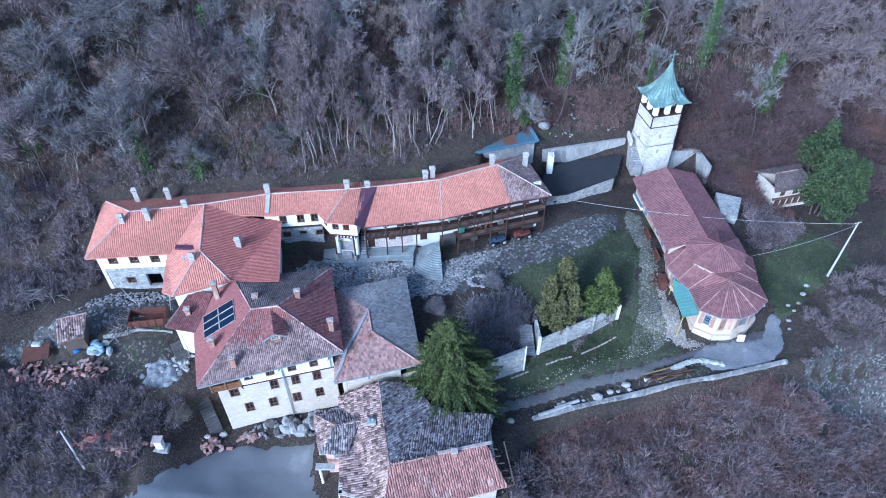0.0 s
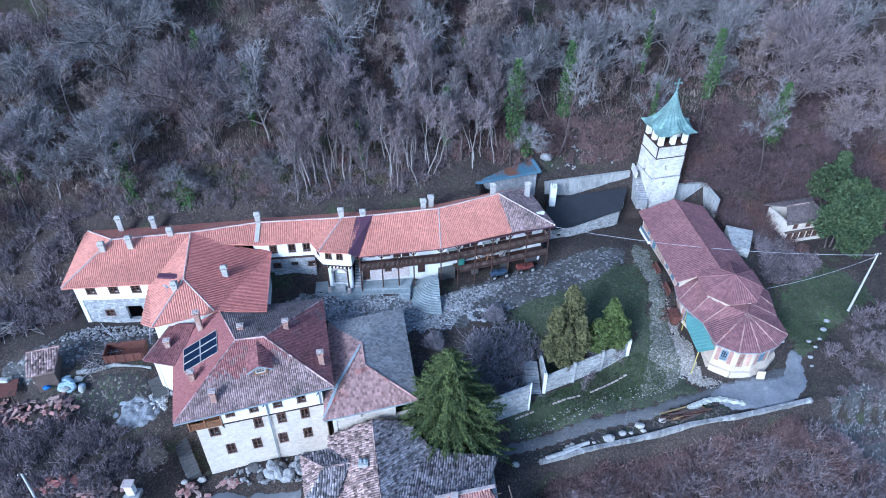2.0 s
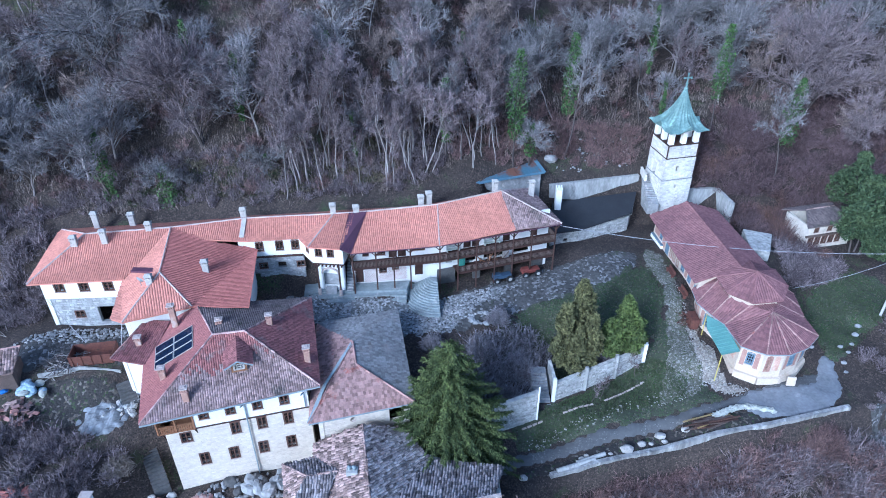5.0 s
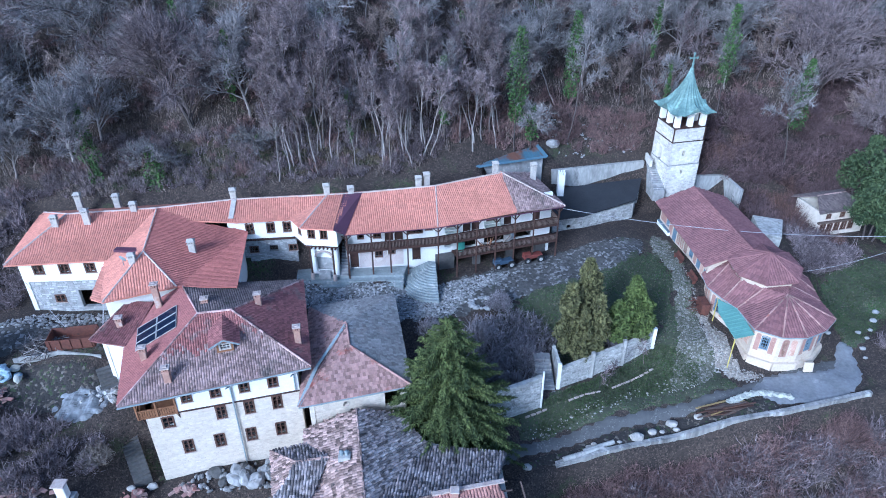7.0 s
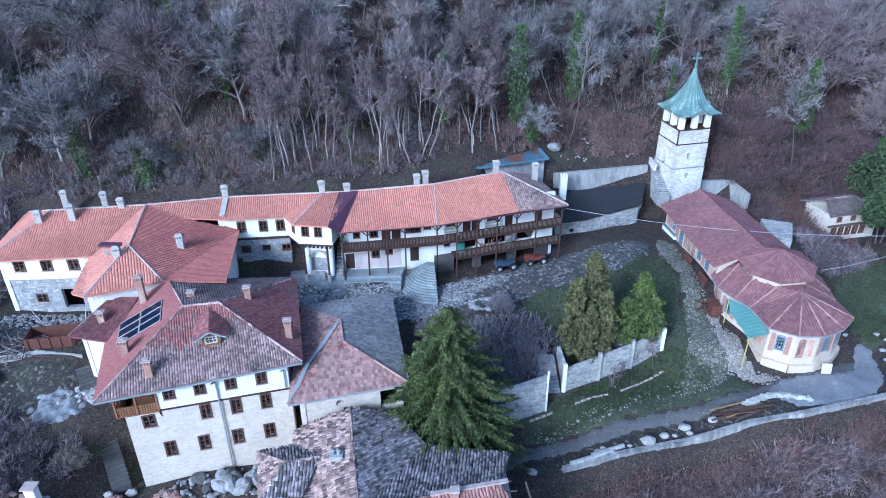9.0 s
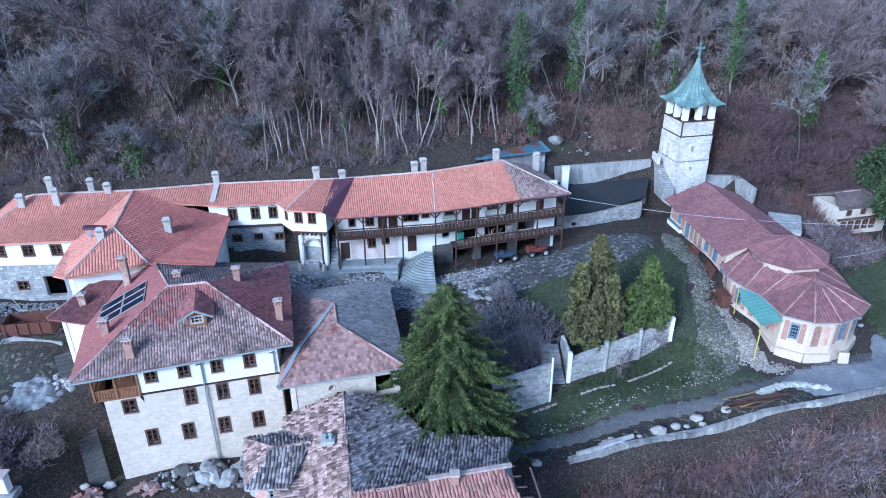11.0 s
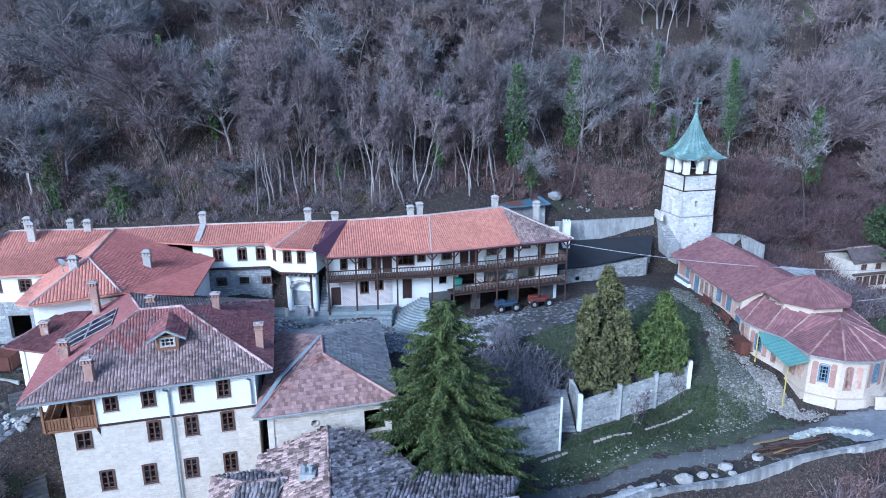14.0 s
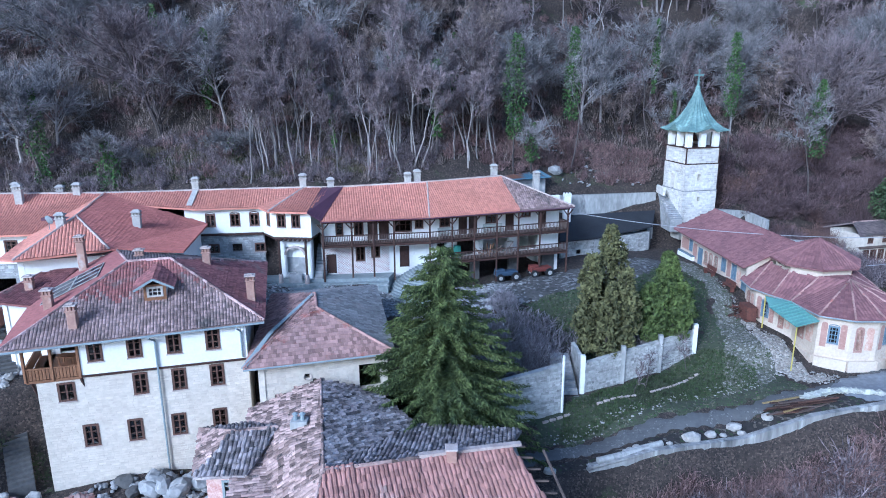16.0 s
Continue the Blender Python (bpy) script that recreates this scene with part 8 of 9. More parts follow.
COBBLE = mat("grey_cobble", (0.31, 0.305, 0.30), (0.16, 0.157, 0.155), 0.95, 1, 5, 0.3, island=0.4)
PALE_STONE = mat("pale_stone", (0.36, 0.34, 0.315), (0.21, 0.2, 0.185), 0.95, 1, 5, 0.3, island=0.3)
stones("cobbles", "scattered grey stones of the courtyard", scatter(1500, [(-19, 63), (-5, 61.8), (1, 62.3), (3, 65.4), (6.5, 68.6), (10.5, 71.4), (6, 70.6), (-1, 68), (-4.5, 66), (-18, 65)], 0.07, 0.2), COBBLE)
stones("cobbles", "cobbles of the path beside the church", scatter(900, [(28, 78), (30.6, 79), (31, 70), (30.5, 64), (31, 57.5), (29, 55.6), (24.8, 54.6), (27, 60), (29, 68)], 0.04, 0.1), PALE_STONE, 0.4)
stones("rubble", "broken pale stones along the church wall", scatter(500, [(30.8, 69), (32.2, 67), (31.4, 64), (33, 61.8), (33, 58), (36, 56.6), (34, 55.6), (30.5, 57.5), (30.6, 64)], 0.05, 0.15), PALE_STONE)
stones("rubble", "rubble beside the west wing", scatter(420, [(-46.5, 60), (-44, 61.5), (-36, 62), (-36, 60.3), (-42, 59), (-48, 58)], 0.06, 0.24), COBBLE)
stones("rubble", "loose rock at the foot of the stone house", scatter(120, [(-26.5, 43.9), (-25.5, 45.2), (-14, 48.2), (-14.3, 44.6)], 0.15, 0.35), COBBLE)
stones("rubble", "stones along the lawn", scatter(170, [(9.5, 49.3), (20, 53.6), (28.5, 55.4), (26, 57), (17, 54), (9.5, 51)], 0.05, 0.14), PALE_STONE)
stones("rubble", "loose stones on the hillside foot", scatter(90, [(16, 88), (29, 92), (30, 96), (14, 93)], 0.08, 0.26), STONE_GREY)


def grass(name, label, spots, material, h=0.22):
    V, F = [], []
    for x, y, k in spots:
        z = ground_z(x, y) + 0.07
        for b in range(4):
            a = rng.uniform(0, 6.28)
            dx, dy = math.cos(a), math.sin(a)
            px, py = x + rng.uniform(-0.1, 0.1), y + rng.uniform(-0.1, 0.1)
            o = len(V)
            V += [(px - dy * 0.035, py + dx * 0.035, z), (px + dy * 0.035, py - dx * 0.035, z), (px + dx * 0.13 * k, py + dy * 0.13 * k, z + h * k)]
            F.append((o, o + 1, o + 2))
    return tagged(new(name, mesh_of(name, V, F, material)), label, "grass", kind="stuff")


GRASS_M = mat("grass_blade", (0.06, 0.09, 0.033), (0.05, 0.056, 0.032), 0.9, 0.4, 3, 0, island=0.35)
DRY_M = mat("dry_grass_blade", (0.17, 0.145, 0.09), (0.10, 0.09, 0.06), 0.9, 0.4, 3, 0, island=0.35)
grass("grass", "short green grass below the garden wall", scatter(5200, [(10, 50), (20, 54), (28, 55.6), (29, 58), (25.5, 61), (13.5, 55.2), (11, 54)], 0.5, 1.1), GRASS_M)
grass("grass", "thin winter grass in the upper courtyard", scatter(3200, [(9, 66), (20, 70), (28, 76), (29, 70), (26, 64), (24.5, 62), (16, 58)], 0.4, 1.0), GRASS_M)
grass("grass", "rough grass beside the church", scatter(2600, [(46.5, 61), (47, 72), (57, 77), (61, 70), (55, 66), (50, 62)], 0.5, 1.3), GRASS_M)
grass("dry_grass", "dry grass on the open slope behind the wing", scatter(5000, [(-36, 75.5), (-20, 77), (-4, 81), (-6, 86), (-22, 82), (-36, 80)], 0.9, 2.2), DRY_M)
grass("grass", "green weeds on the open slope behind the wing", scatter(2600, [(-40, 75), (-20, 77), (-6, 80.5), (-22, 80), (-40, 79)], 0.9, 1.8), GRASS_M)

# ---- west yard ----
RUST = mat("rusty_sheet", (0.15, 0.06, 0.042), (0.08, 0.036, 0.03), 0.85, 0.8, 5, 0.2, stain=(0.05, 0.035, 0.03), stain_at=0.55, stain_scale=0.8)
TARP_BLUE = mat("blue_tarpaulin", (0.04, 0.14, 0.42), (0.03, 0.10, 0.30), 0.5, 1, 5, 0.1)
TARP_PALE = mat("pale_blue_sacking", (0.36, 0.46, 0.55), (0.24, 0.32, 0.40), 0.7, 1.5, 6, 0.2)
WHITE_SHEET = mat("white_foil", (0.50, 0.50, 0.44), (0.32, 0.32, 0.28), 0.6, 1, 4, 0.3)
GREEN_TARP = mat("green_tarpaulin", (0.03, 0.13, 0.06), (0.02, 0.08, 0.04), 0.6, 1, 5, 0.1)
rng = random.Random(55)


def gz(x, y):
    return ground_z(x, y) + 0.1


skip = thing("skip", "open rusty red steel skip in the west yard", "skip", at=(-38.3, 56.4, gz(-38.3, 56.4)))
skip.rotation_euler.z = radians(9)
for lo, hi in (((-2.3, -1.1, 0), (2.3, 1.1, 0.1)), ((-2.3, -1.1, 0), (2.3, -1.02, 1.3)), ((-2.3, 1.02, 0), (2.3, 1.1, 1.3)), ((-2.3, -1.1, 0), (-2.22, 1.1, 1.3)), ((2.22, -1.1, 0), (2.3, 1.1, 1.3))):
    bm = bmesh.new()
    box(bm, lo, hi)
    part("side", bm, RUST, skip)
for i in range(5):
    bm = bmesh.new()
    box(bm, (-2.0 + i, -1.18, 0), (-1.9 + i, -1.1, 1.3))
    part("rib", bm, RUST, skip)


def pile(name, label, x, y, n, sx, sy, h, piece, materials, group=""):
    t = thing(name, label, name.split("_")[0], group, (x, y, gz(x, y) - 0.1))
    for i in range(n):
        bm = bmesh.new()
        px, py = rng.gauss(0, sx), rng.gauss(0, sy)
        pz = max(0, h * (1 - (px / (2 * sx)) ** 2 - (py / (2 * sy)) ** 2)) * rng.random()
        piece(bm, Matrix.Translation((px, py, pz + 0.08)) @ Euler((rng.gauss(0, 0.3), rng.gauss(0, 0.3), rng.uniform(0, 6.28))).to_matrix().to_4x4())
        part("piece", bm, materials[i % len(materials)], t)
    return t


def tile_piece(bm, m):
    box(bm, (-0.36, -0.19, -0.05), (0.36, 0.19, 0.08), m, bevel=0.03)


def branch_piece(bm, m):
    tube(bm, m @ Vector((-1.3, 0, 0)), m @ Vector((1.3, 0.2, 0.1)), 0.05, 0.025, 5)


def sack_piece(bm, m):
    vs = bmesh.ops.create_icosphere(bm, subdivisions=2, radius=0.5, matrix=m @ Matrix.Diagonal((1.2, 0.8, 0.45, 1)))["verts"]
    for v in vs:
        v.co += Vector((rng.uniform(-0.06, 0.06), rng.uniform(-0.06, 0.06), rng.uniform(-0.04, 0.06)))


def small_rock(bm, m):
    rock_piece(bm, m @ Matrix.Scale(0.45, 4))


def rock_piece(bm, m):
    k = rng.uniform(0.5, 1.1)
    vs = bmesh.ops.create_icosphere(bm, subdivisions=2, radius=0.7 * k, matrix=m @ Matrix.Diagonal((1.2, 0.9, 0.7, 1)))["verts"]
    for v in vs:
        v.co += Vector((rng.uniform(-0.1, 0.1) * k, rng.uniform(-0.1, 0.1) * k, rng.uniform(-0.1, 0.1) * k))


TILE_HEAP = [TILE_SALMON, TILE_OLD, TILE_PINK]
pile("tile_heap", "heap of broken red roof tiles in the scrub", -48.2, 49.6, 60, 1.6, 1.0, 1.2, tile_piece, TILE_HEAP, "heaps of roof tiles")
pile("tile_heap", "heap of stacked pink roof tiles", -53.2, 49.4, 70, 2.4, 1.1, 1.2, tile_piece, TILE_HEAP, "heaps of roof tiles")
pile("tile_heap", "heap of pale pink roof tiles by the yard shed", -44.9, 50.2, 55, 0.9, 1.1, 1.3, tile_piece, TILE_HEAP, "heaps of roof tiles")
pile("tile_heap", "stack of old tiles beside the car park", -28.9, 42.6, 34, 1.2, 0.5, 0.5, tile_piece, TILE_HEAP, "heaps of roof tiles")
pile("tile_heap", "stack of old tiles beside the car park", -37.6, 40.4, 30, 1.2, 0.5, 0.5, tile_piece, TILE_HEAP, "heaps of roof tiles")
pile("tile_heap", "stack of red tiles at the scrub edge", -41.2, 41.2, 34, 0.9, 0.5, 0.6, tile_piece, [TILE_RED, TILE_SALMON], "heaps of roof tiles")
pile("tile_heap", "small tile stack below the stone house", -24.3, 44.1, 18, 0.6, 0.25, 0.3, tile_piece, TILE_HEAP, "heaps of roof tiles")
pile("branch_heap", "heap of cut grey branches in the yard", -41.6, 55.9, 90, 1.2, 0.7, 1.2, branch_piece, [BARK_PALE, BARK_DARK], "heaps of branches")
pile("branch_heap", "long heap of pale cut branches at the wood's edge", -56.0, 60.4, 90, 2.2, 0.9, 1.2, branch_piece, [BARK_PALE], "heaps of branches")
pile("sack_heap", "pale blue sacks and sheeting beside the yard shed", -44.2, 52.6, 16, 0.8, 0.8, 0.8, sack_piece, [TARP_PALE, WHITE_SHEET, TARP_PALE], "sacks")
pile("sack_heap", "blue and white sacks in the yard", -47.6, 53.0, 9, 0.7, 0.5, 0.5, sack_piece, [TARP_BLUE, WHITE_SHEET], "sacks")
pile("rock_heap", "dark boulders at the foot of the stone house", -18.0, 45.6, 30, 2.4, 0.7, 0.6, rock_piece, [STONE_GREY, STONE_AND_SHADE, STONE_GREY])
pile("rubble_heap", "whitewashed rubble edge of the vegetable yard", -33.6, 51.6, 34, 0.8, 1.0, 0.3, small_rock, [PALE_STONE, COBBLE])
heap = thing("lime_heap", "pale grey lime-washed slope of rubble in the yard", "heap")
V, F = [], []
nx = 26
for j in range(nx):
    for i in range(nx):
        x, y = -38.6 + 6.0 * i / (nx - 1), 47.6 + 4.6 * j / (nx - 1)
        u = 1 - ((x + 35.6) / 3.0) ** 2 - ((y - 49.9) / 2.3) ** 2
        V.append((x, y, ground_z(x, y) - 0.25 + 0.55 * max(0, u) ** 0.5 + 0.3 * noise.noise(Vector((x * 1.5, y * 1.5, 2)))))
F = [(j * nx + i, j * nx + i + 1, (j + 1) * nx + i + 1, (j + 1) * nx + i) for j in range(nx - 1) for i in range(nx - 1)]
part("mound", (V, F), mat("lime_rubble", (0.29, 0.30, 0.315), (0.10, 0.102, 0.105), 0.95, 0.7, 3, 0.6), heap)
yshed = thing("yard_shed", "small shed with a roof of old pink tiles", "shed")
Y1_, Y2_, Y3_, Y4_ = (-47.6, 51.4, 6.2), (-44.8, 52.4, 6.2), (-45.2, 55.4, 7.2), (-48.6, 54.3, 7.2)
roof(yshed, [(TILE_OLD, [Y1_, Y2_, Y3_, Y4_])], [(Y4_, Y3_)], caps=TILE_PINK, width=0.28, course=0.4, jitter=0.03)
walls(yshed, [(-47.3, 51.8), (-45.1, 52.6), (-45.5, 55.1), (-48.2, 54.1)], 2.5, 6.1, WOOD_GREYED, thick=0.1)
lean = thing("lean_to", "low lean-to with a rusty sheet roof and white tank", "shed", at=(-51.8, 52.2, gz(-51.8, 52.2)))
bm = bmesh.new()
box(bm, (-1.6, -1.2, 1.5), (1.6, 1.2, 1.58), pose(0, 0, 0, 6, 0, 15))
part("roof", bm, RUST, lean)
for sx in (-1.3, 1.3):
    for sy in (-0.9, 0.9):
        bm = bmesh.new()
        beam(bm, (sx, sy, -0.3), (sx, sy, 1.5), 0.1)
        part("post", bm, WOOD_GREYED, lean)
bm = bmesh.new()
box(bm, (-0.9, 0.6, 1.6), (0.4, 1.4, 2.0), bevel=0.15)
part("tank", bm, WHITE_SHEET, lean)
tp = thing("tarpaulin", "green tarpaulin spread in the yard", "tarpaulin")
bm = bmesh.new()
slab(bm, [(-47.4, 52.9, gz(-47, 53) + 0.35), (-45.8, 52.2, gz(-46, 52) + 0.2), (-45.2, 53.4, gz(-45, 53) + 0.5), (-46.8, 54.0, gz(-47, 54) + 0.4)], 0.05)
part("sheet", bm, GREEN_TARP, tp)
fence = thing("kerb_wall", "low white-topped kerb wall of the yard", "wall")
bm = bmesh.new()
for a, b in (((-43.6, 53.9), (-39.5, 54.9)), ((-39.5, 54.9), (-35.2, 55.0))):
    wall_panel(bm, a, b, 1.5, (gz(*a) + 0.35, gz(*b) + 0.25), 0.18)
bmesh.ops.recalc_face_normals(bm, faces=bm.faces)
part("wall", bm, CONCRETE, fence)
shrine = thing("shrine", "small white stone shrine beside the car park", "shrine", at=(-33.6, 41.0, gz(-33.6, 41.0)))
bm = bmesh.new()
box(bm, (-0.9, -0.6, -0.3), (0.9, 0.6, 0.25), bevel=0.05)
part("base", bm, STONE_GREY, shrine)
bm = bmesh.new()
box(bm, (-0.45, -0.35, 0.25), (0.45, 0.35, 1.9), bevel=0.05)
part("pillar", bm, PLASTER, shrine)
bm = bmesh.new()
box(bm, (-0.6, -0.5, 1.9), (0.6, 0.5, 2.05), bevel=0.03)
part("cap", bm, MORTAR, shrine)


def pole(x, y, top, lean_to, label, arms=True):
    z = gz(x, y)
    p = thing("utility_pole", label, "pole", "utility poles", (x, y, z))
    t = Vector(top) - Vector((x, y, z))
    bm = bmesh.new()
    tube(bm, (0, 0, -0.5), t, 0.17, 0.1, 8)
    part("shaft", bm, POLE_M, p)
    if arms:
        bm = bmesh.new()
        beam(bm, t + Vector((-0.5, 0, -0.3)), t + Vector((0.5, 0.2, -0.3)), 0.08)
        part("crossarm", bm, WOOD_GREYED, p)
        for k in (-0.4, 0.4):
            bm = bmesh.new()
            tube(bm, t + Vector((k, k * 0.2, -0.25)), t + Vector((k, k * 0.2, -0.05)), 0.05, 0.04, 6)
            part("insulator", bm, PLASTER, p)
    return p


POLE_M = mat("pale_concrete_pole", (0.50, 0.49, 0.47), (0.36, 0.35, 0.34), 0.9, 1, 6, 0.1)
pole(56.0, 67.4, (59.2, 71.2, 8.6), 0, "pale leaning concrete utility pole")
pole(-41.4, 38.0, (-44.2, 41.0, 3.2), 0, "grey leaning concrete pole in the scrub")


def cable(a, b, sag, r=0.022, label="overhead cable"):
    c = thing("cable", label, "cable", "overhead cables")
    bm = bmesh.new()
    n = 24
    prev = None
    for i in range(n + 1):
        t = i / n
        p = Vector(a).lerp(Vector(b), t) - Vector((0, 0, 4 * sag * t * (1 - t)))
        if prev is not None:
            tube(bm, prev, p, r, n=4)
        prev = p
    part("wire", bm, CABLE_M, c)


CABLE_M = mat("grey_cable", (0.42, 0.42, 0.44), (0.32, 0.32, 0.34), 0.7, 1, 5, 0)
cable((59.0, 71.0, 8.4), (15.4, 75.0, 10.2), 1.3, 0.035, "pale cable from the pole to the wing's gallery")
cable((59.0, 71.0, 8.2), (43.0, 66.5, 6.4), 0.6, 0.03, "pale cable from the pole to the church")
cable((-45.2, 62.0, 8.4), (-40.0, 58.2, 5.2), 0.1, 0.03, "dark stay wire from the west wing")
cable((-35.8, 61.6, 10.7), (-36.0, 58.0, 4.8), 0.0, 0.05, "rainwater pipe hanging from the eave")

# ---- along the road ----
def boulder(x, y, r, label="pale boulder on the road's edge"):
    b = thing("boulder", label, "boulder", "boulders along the parapet", (x, y, gz(x, y)))
    r *= 0.6 if x > 44 and y > 58 else 1.0
    bm = bmesh.new()
    vs = bmesh.ops.create_icosphere(bm, subdivisions=2, radius=r, matrix=Matrix.Diagonal((1.25, 0.9, 0.75, 1)))["verts"]
    for v in vs:
        v.co *= rng.uniform(0.82, 1.12)
        v.co.z += r * 0.45
    part("stone", bm, PALE_STONE if y < 54 else STONE_GREY, b)


for x, y, r in ((20.1, 49.2, 0.62), (21.9, 50.1, 0.4), (24.2, 51.2, 0.5), (24.6, 50.6, 0.3), (27.0, 51.6, 0.42), (23.0, 50.3, 0.25), (15.1, 48.3, 0.3), (15.6, 48.6, 0.25), (8.6, 46.0, 0.4), (18.2, 48.7, 0.2),
                (49.5, 61.8, 0.4), (48.2, 60.2, 0.5), (51.9, 64.9, 0.6), (47.9, 58.9, 0.35), (50.6, 63.2, 0.4), (49.0, 62.8, 0.45), (53.0, 66.5, 0.6), (-27.6, 44.4, 0.45), (-29.4, 43.9, 0.35), (-7.5, 88.4, 0.8), (16.0, 89.3, 0.8), (45.5, 62.8, 0.45), (46.0, 64.0, 0.4)):
    boulder(x, y, r)
STRAW_BOARD = mat("yellowed_board", (0.36, 0.27, 0.12), (0.24, 0.17, 0.08), 0.85, 1.0, 8, 0.2)
tim = thing("timber_stack", "stack of old beams and boards beside the parapet", "timber", at=(29.6, 51.9, gz(29.6, 51.9)))
for i in range(26):
    bm = bmesh.new()
    L = rng.uniform(2.0, 5.5)
    m = pose(rng.uniform(-1.6, 1.6), rng.uniform(-0.6, 0.5), 0.1 + 0.03 * i, rng.uniform(-4, 4), rng.uniform(-4, 4), 14 + rng.uniform(-9, 9))
    box(bm, (-L / 2, -0.08, -0.04), (L / 2, 0.08, 0.05), m)
    part("board", bm, (WOOD_SASH, WOOD_GREYED, WOOD, STRAW_BOARD)[(0, 1, 2, 1, 0, 2, 3)[i % 7]], tim)
foil = thing("foil_heap", "crumpled heap of white plastic sheeting beside the road", "sheeting", at=(33.7, 53.1, gz(33.7, 53.1)))
for i in range(16):
    bm = bmesh.new()
    t = i / 15
    vs = bmesh.ops.create_icosphere(bm, subdivisions=2, radius=0.42, matrix=Matrix.Translation((-3.2 + 6.4 * t, -0.6 + 1.6 * math.sin(t * 2.6) * 0.8, 0.2)) @ Matrix.Diagonal((1.2, 0.8, 0.5, 1)))["verts"]
    for v in vs:
        v.co += Vector((rng.uniform(-0.16, 0.16), rng.uniform(-0.16, 0.16), rng.uniform(-0.1, 0.12)))
    part("fold", bm, WHITE_SHEET, foil)
step_slab = thing("concrete_slab", "leaning concrete slab against the apse plinth", "slab", at=(*ch2(1.6, 9.3), -0.6))
bm = bmesh.new()
box(bm, (-0.5, -0.1, 0), (0.5, 0.1, 1.3), pose(0, 0, 0, -12, 0, -5), bevel=0.03)
part("slab", bm, CREAM, step_slab)
for e, s, lab in ((-6.1, -8.5, "dark red bench with slats beside the church wall"), (-6.1, -4.6, "low dark red bench beside the church wall")):
    x, y = ch2(e, s)
    b = thing("bench", lab, "bench", "church benches", (x, y, gz(x, y)))
    b.rotation_euler.z = radians(-85)
    bm = bmesh.new()
    box(bm, (-1.0, -0.25, 0.4), (1.0, 0.25, 0.47), bevel=0.01)
    part("seat", bm, RUST, b)
    bm = bmesh.new()
    box(bm, (-1.0, 0.2, 0.5), (1.0, 0.27, 0.95), bevel=0.01)
    part("backrest", bm, RUST, b)
    for sx in (-0.8, 0.8):
        bm = bmesh.new()
        box(bm, (sx - 0.05, -0.2, -0.1), (sx + 0.05, 0.2, 0.4))
        part("leg", bm, RUST, b)
x, y = ch2(-6.6, -1.4)
pile("board_heap", "heap of dark planks against the church wall", x, y, 26, 0.5, 0.7, 0.9, branch_piece, [WOOD, RUST])
bm = bmesh.new()
box(bm, (-0.5, -0.9, 0), (0.5, 0.9, 1.5), bevel=0.03)
crate = thing("cabinet", "dark red wooden box beside the church door", "box", at=(*ch2(-6.2, -0.7), gz(*ch2(-6.2, -0.7))))
part("body", bm, RUST, crate)
blue_bench = thing("ledge", "blue painted ledge along the church porch wall", "ledge")
bm = bmesh.new()
a, b = off(N0, N1, 0.35)
wall_panel(bm, a, tuple(Vector(a).lerp(Vector(b), 0.24)), 1.5, 3.55, 0.34)
bmesh.ops.recalc_face_normals(bm, faces=bm.faces)
part("ledge", bm, PLASTER, blue_bench)
bm = bmesh.new()
wall_panel(bm, a, tuple(Vector(a).lerp(Vector(b), 0.24)), 3.55, 3.7, 0.34)
bmesh.ops.recalc_face_normals(bm, faces=bm.faces)
part("top", bm, BLUE_PAINT, blue_bench)


# ---- under the gallery ----
def wheel(bm_parent, at, r, w, name="wheel"):
    bm = bmesh.new()
    bmesh.ops.create_cone(bm, cap_ends=True, segments=16, radius1=r, radius2=r, depth=w, matrix=Matrix.Translation(at) @ Matrix.Rotation(radians(90), 4, "X"))
    wh = part(name, bm, RUBBER, bm_parent)
    bm = bmesh.new()
    bmesh.ops.create_cone(bm, cap_ends=True, segments=12, radius1=r * 0.5, radius2=r * 0.5, depth=w + 0.04, matrix=Matrix.Translation(at) @ Matrix.Rotation(radians(90), 4, "X"))
    part("rim", bm, CONCRETE, wh)


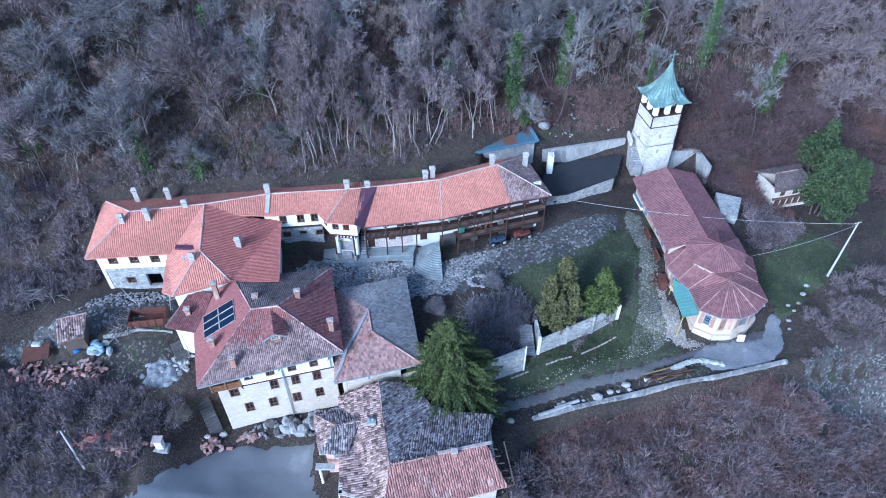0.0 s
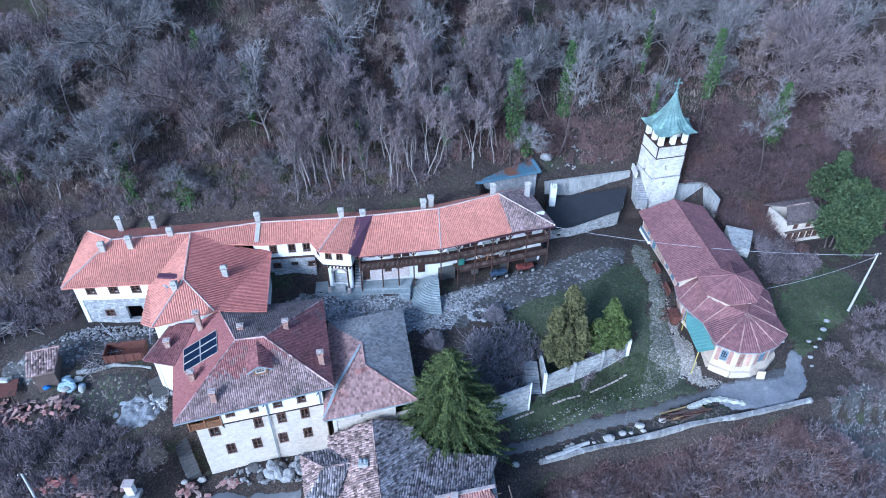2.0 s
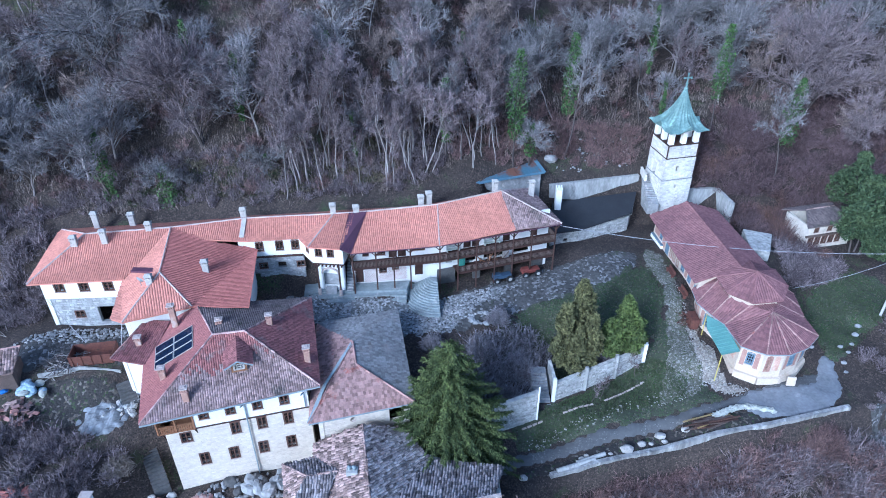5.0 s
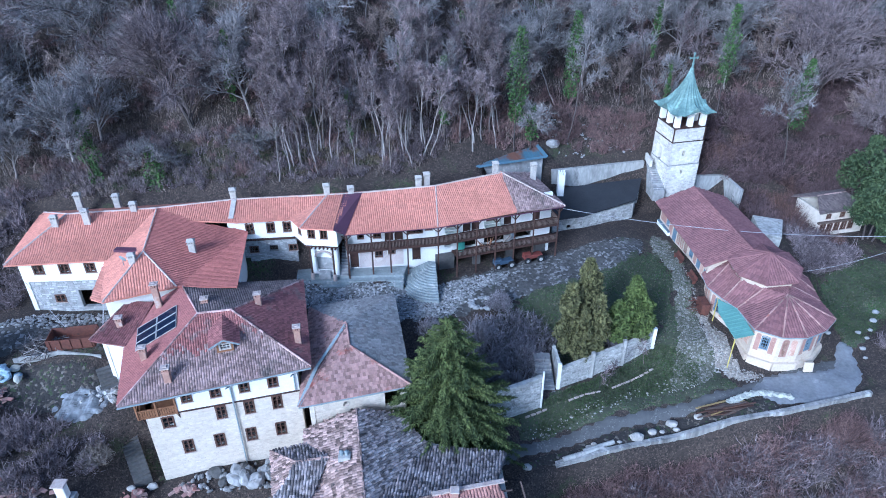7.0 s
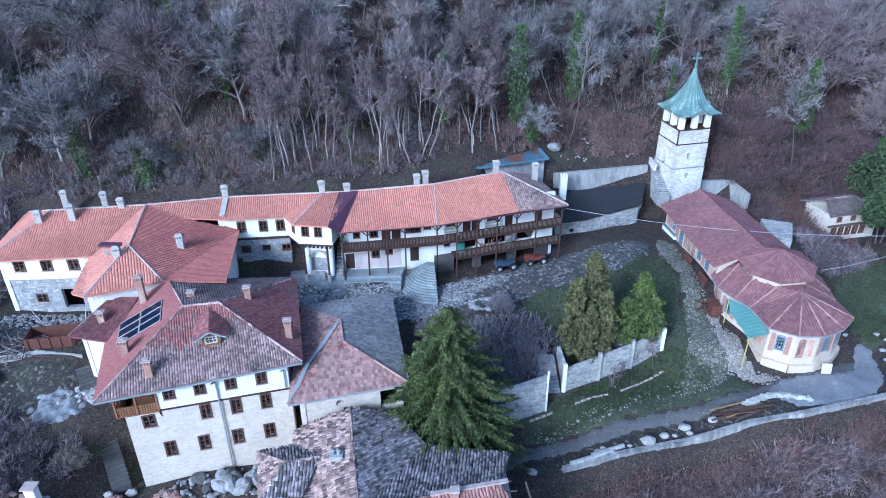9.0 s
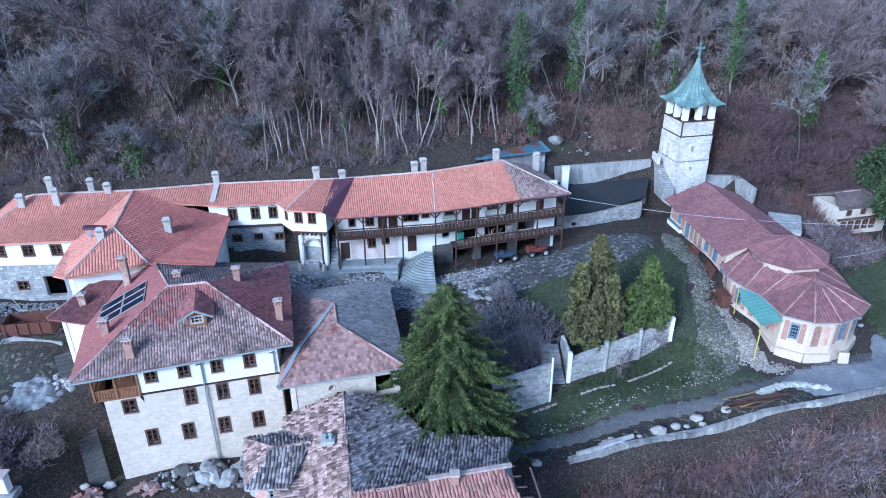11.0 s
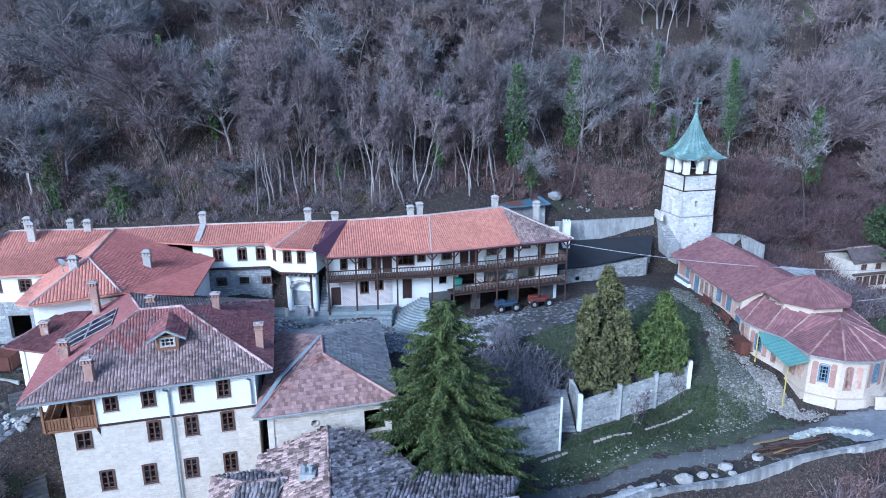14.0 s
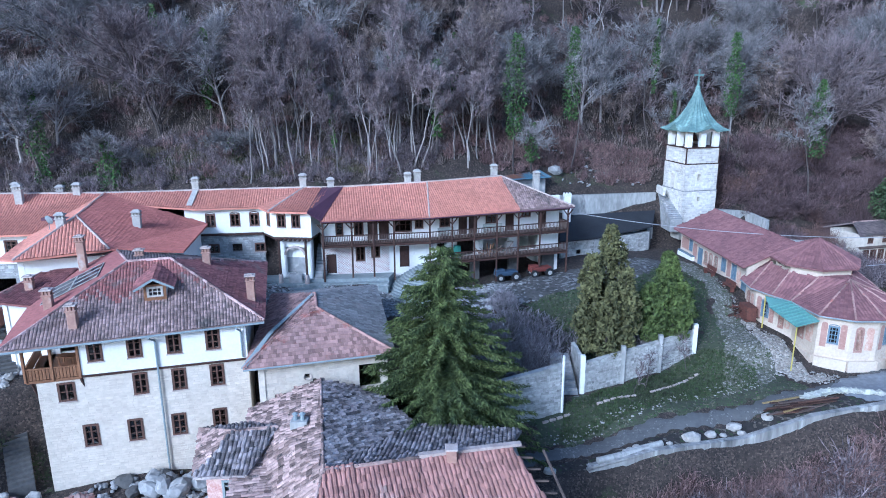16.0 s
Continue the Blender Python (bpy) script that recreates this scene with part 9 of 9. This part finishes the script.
RUBBER = mat("black_rubber", (0.02, 0.02, 0.022), (0.014, 0.014, 0.015), 0.8, 2, 8, 0.1)
RED_PAINT = mat("faded_red_paint", (0.16, 0.045, 0.035), (0.1, 0.03, 0.025), 0.6, 1, 6, 0.1)
BLUE_MACH = mat("faded_blue_paint", (0.05, 0.075, 0.12), (0.03, 0.05, 0.08), 0.6, 1, 6, 0.1)
for s, pm, lab in ((12.6, RED_PAINT, "small red tractor parked under the gallery"), (8.6, BLUE_MACH, "blue farm cart parked under the gallery")):
    m = along(F1, F2, s, 0, -0.1)
    v = thing("tractor" if pm is RED_PAINT else "farm_cart", lab, "vehicle")
    m.translation.z = gz(m.translation.x, m.translation.y)
    v.matrix_world = m
    bm = bmesh.new()
    box(bm, (-1.3, -0.45, 0.55), (1.2, 0.45, 1.05), bevel=0.08)
    part("body", bm, pm, v)
    bm = bmesh.new()
    box(bm, (-1.3, -0.35, 1.05), (-0.3, 0.35, 1.3), bevel=0.06)
    part("hood", bm, pm, v)
    for x in (-0.9, 0.9):
        for y in (-0.55, 0.55):
            wheel(v, (x, y, 0.42), 0.42 if x < 0 else 0.5, 0.2)
slope_slab = thing("stone_ruin", "low broken stone surround in the courtyard", "stonework", at=(5.2, 64.6, gz(5.2, 64.6)))
for i in range(14):
    bm = bmesh.new()
    a = i / 14 * 6.28
    rock_piece(bm, Matrix.Translation((1.5 * math.cos(a), 1.0 * math.sin(a), 0.1)) @ Matrix.Scale(0.5, 4))
    part("stone", bm, STONE_GREY, slope_slab)

# ---- bare rock face high in the woods ----
crag = thing("crag", "pale bare rock face showing through the upper woods", "rock")
bm = bmesh.new()
vs = bmesh.ops.create_icosphere(bm, subdivisions=4, radius=1.0)["verts"]
for v in vs:
    k = 1 + 0.35 * noise.noise(v.co * 2.2) + 0.15 * noise.noise(v.co * 6)
    v.co = Vector((v.co.x * 6 * k + 84, v.co.y * 5 * k + 138, v.co.z * 9 * k + 49))
part("rock", bm, STONE_GREY, crag)
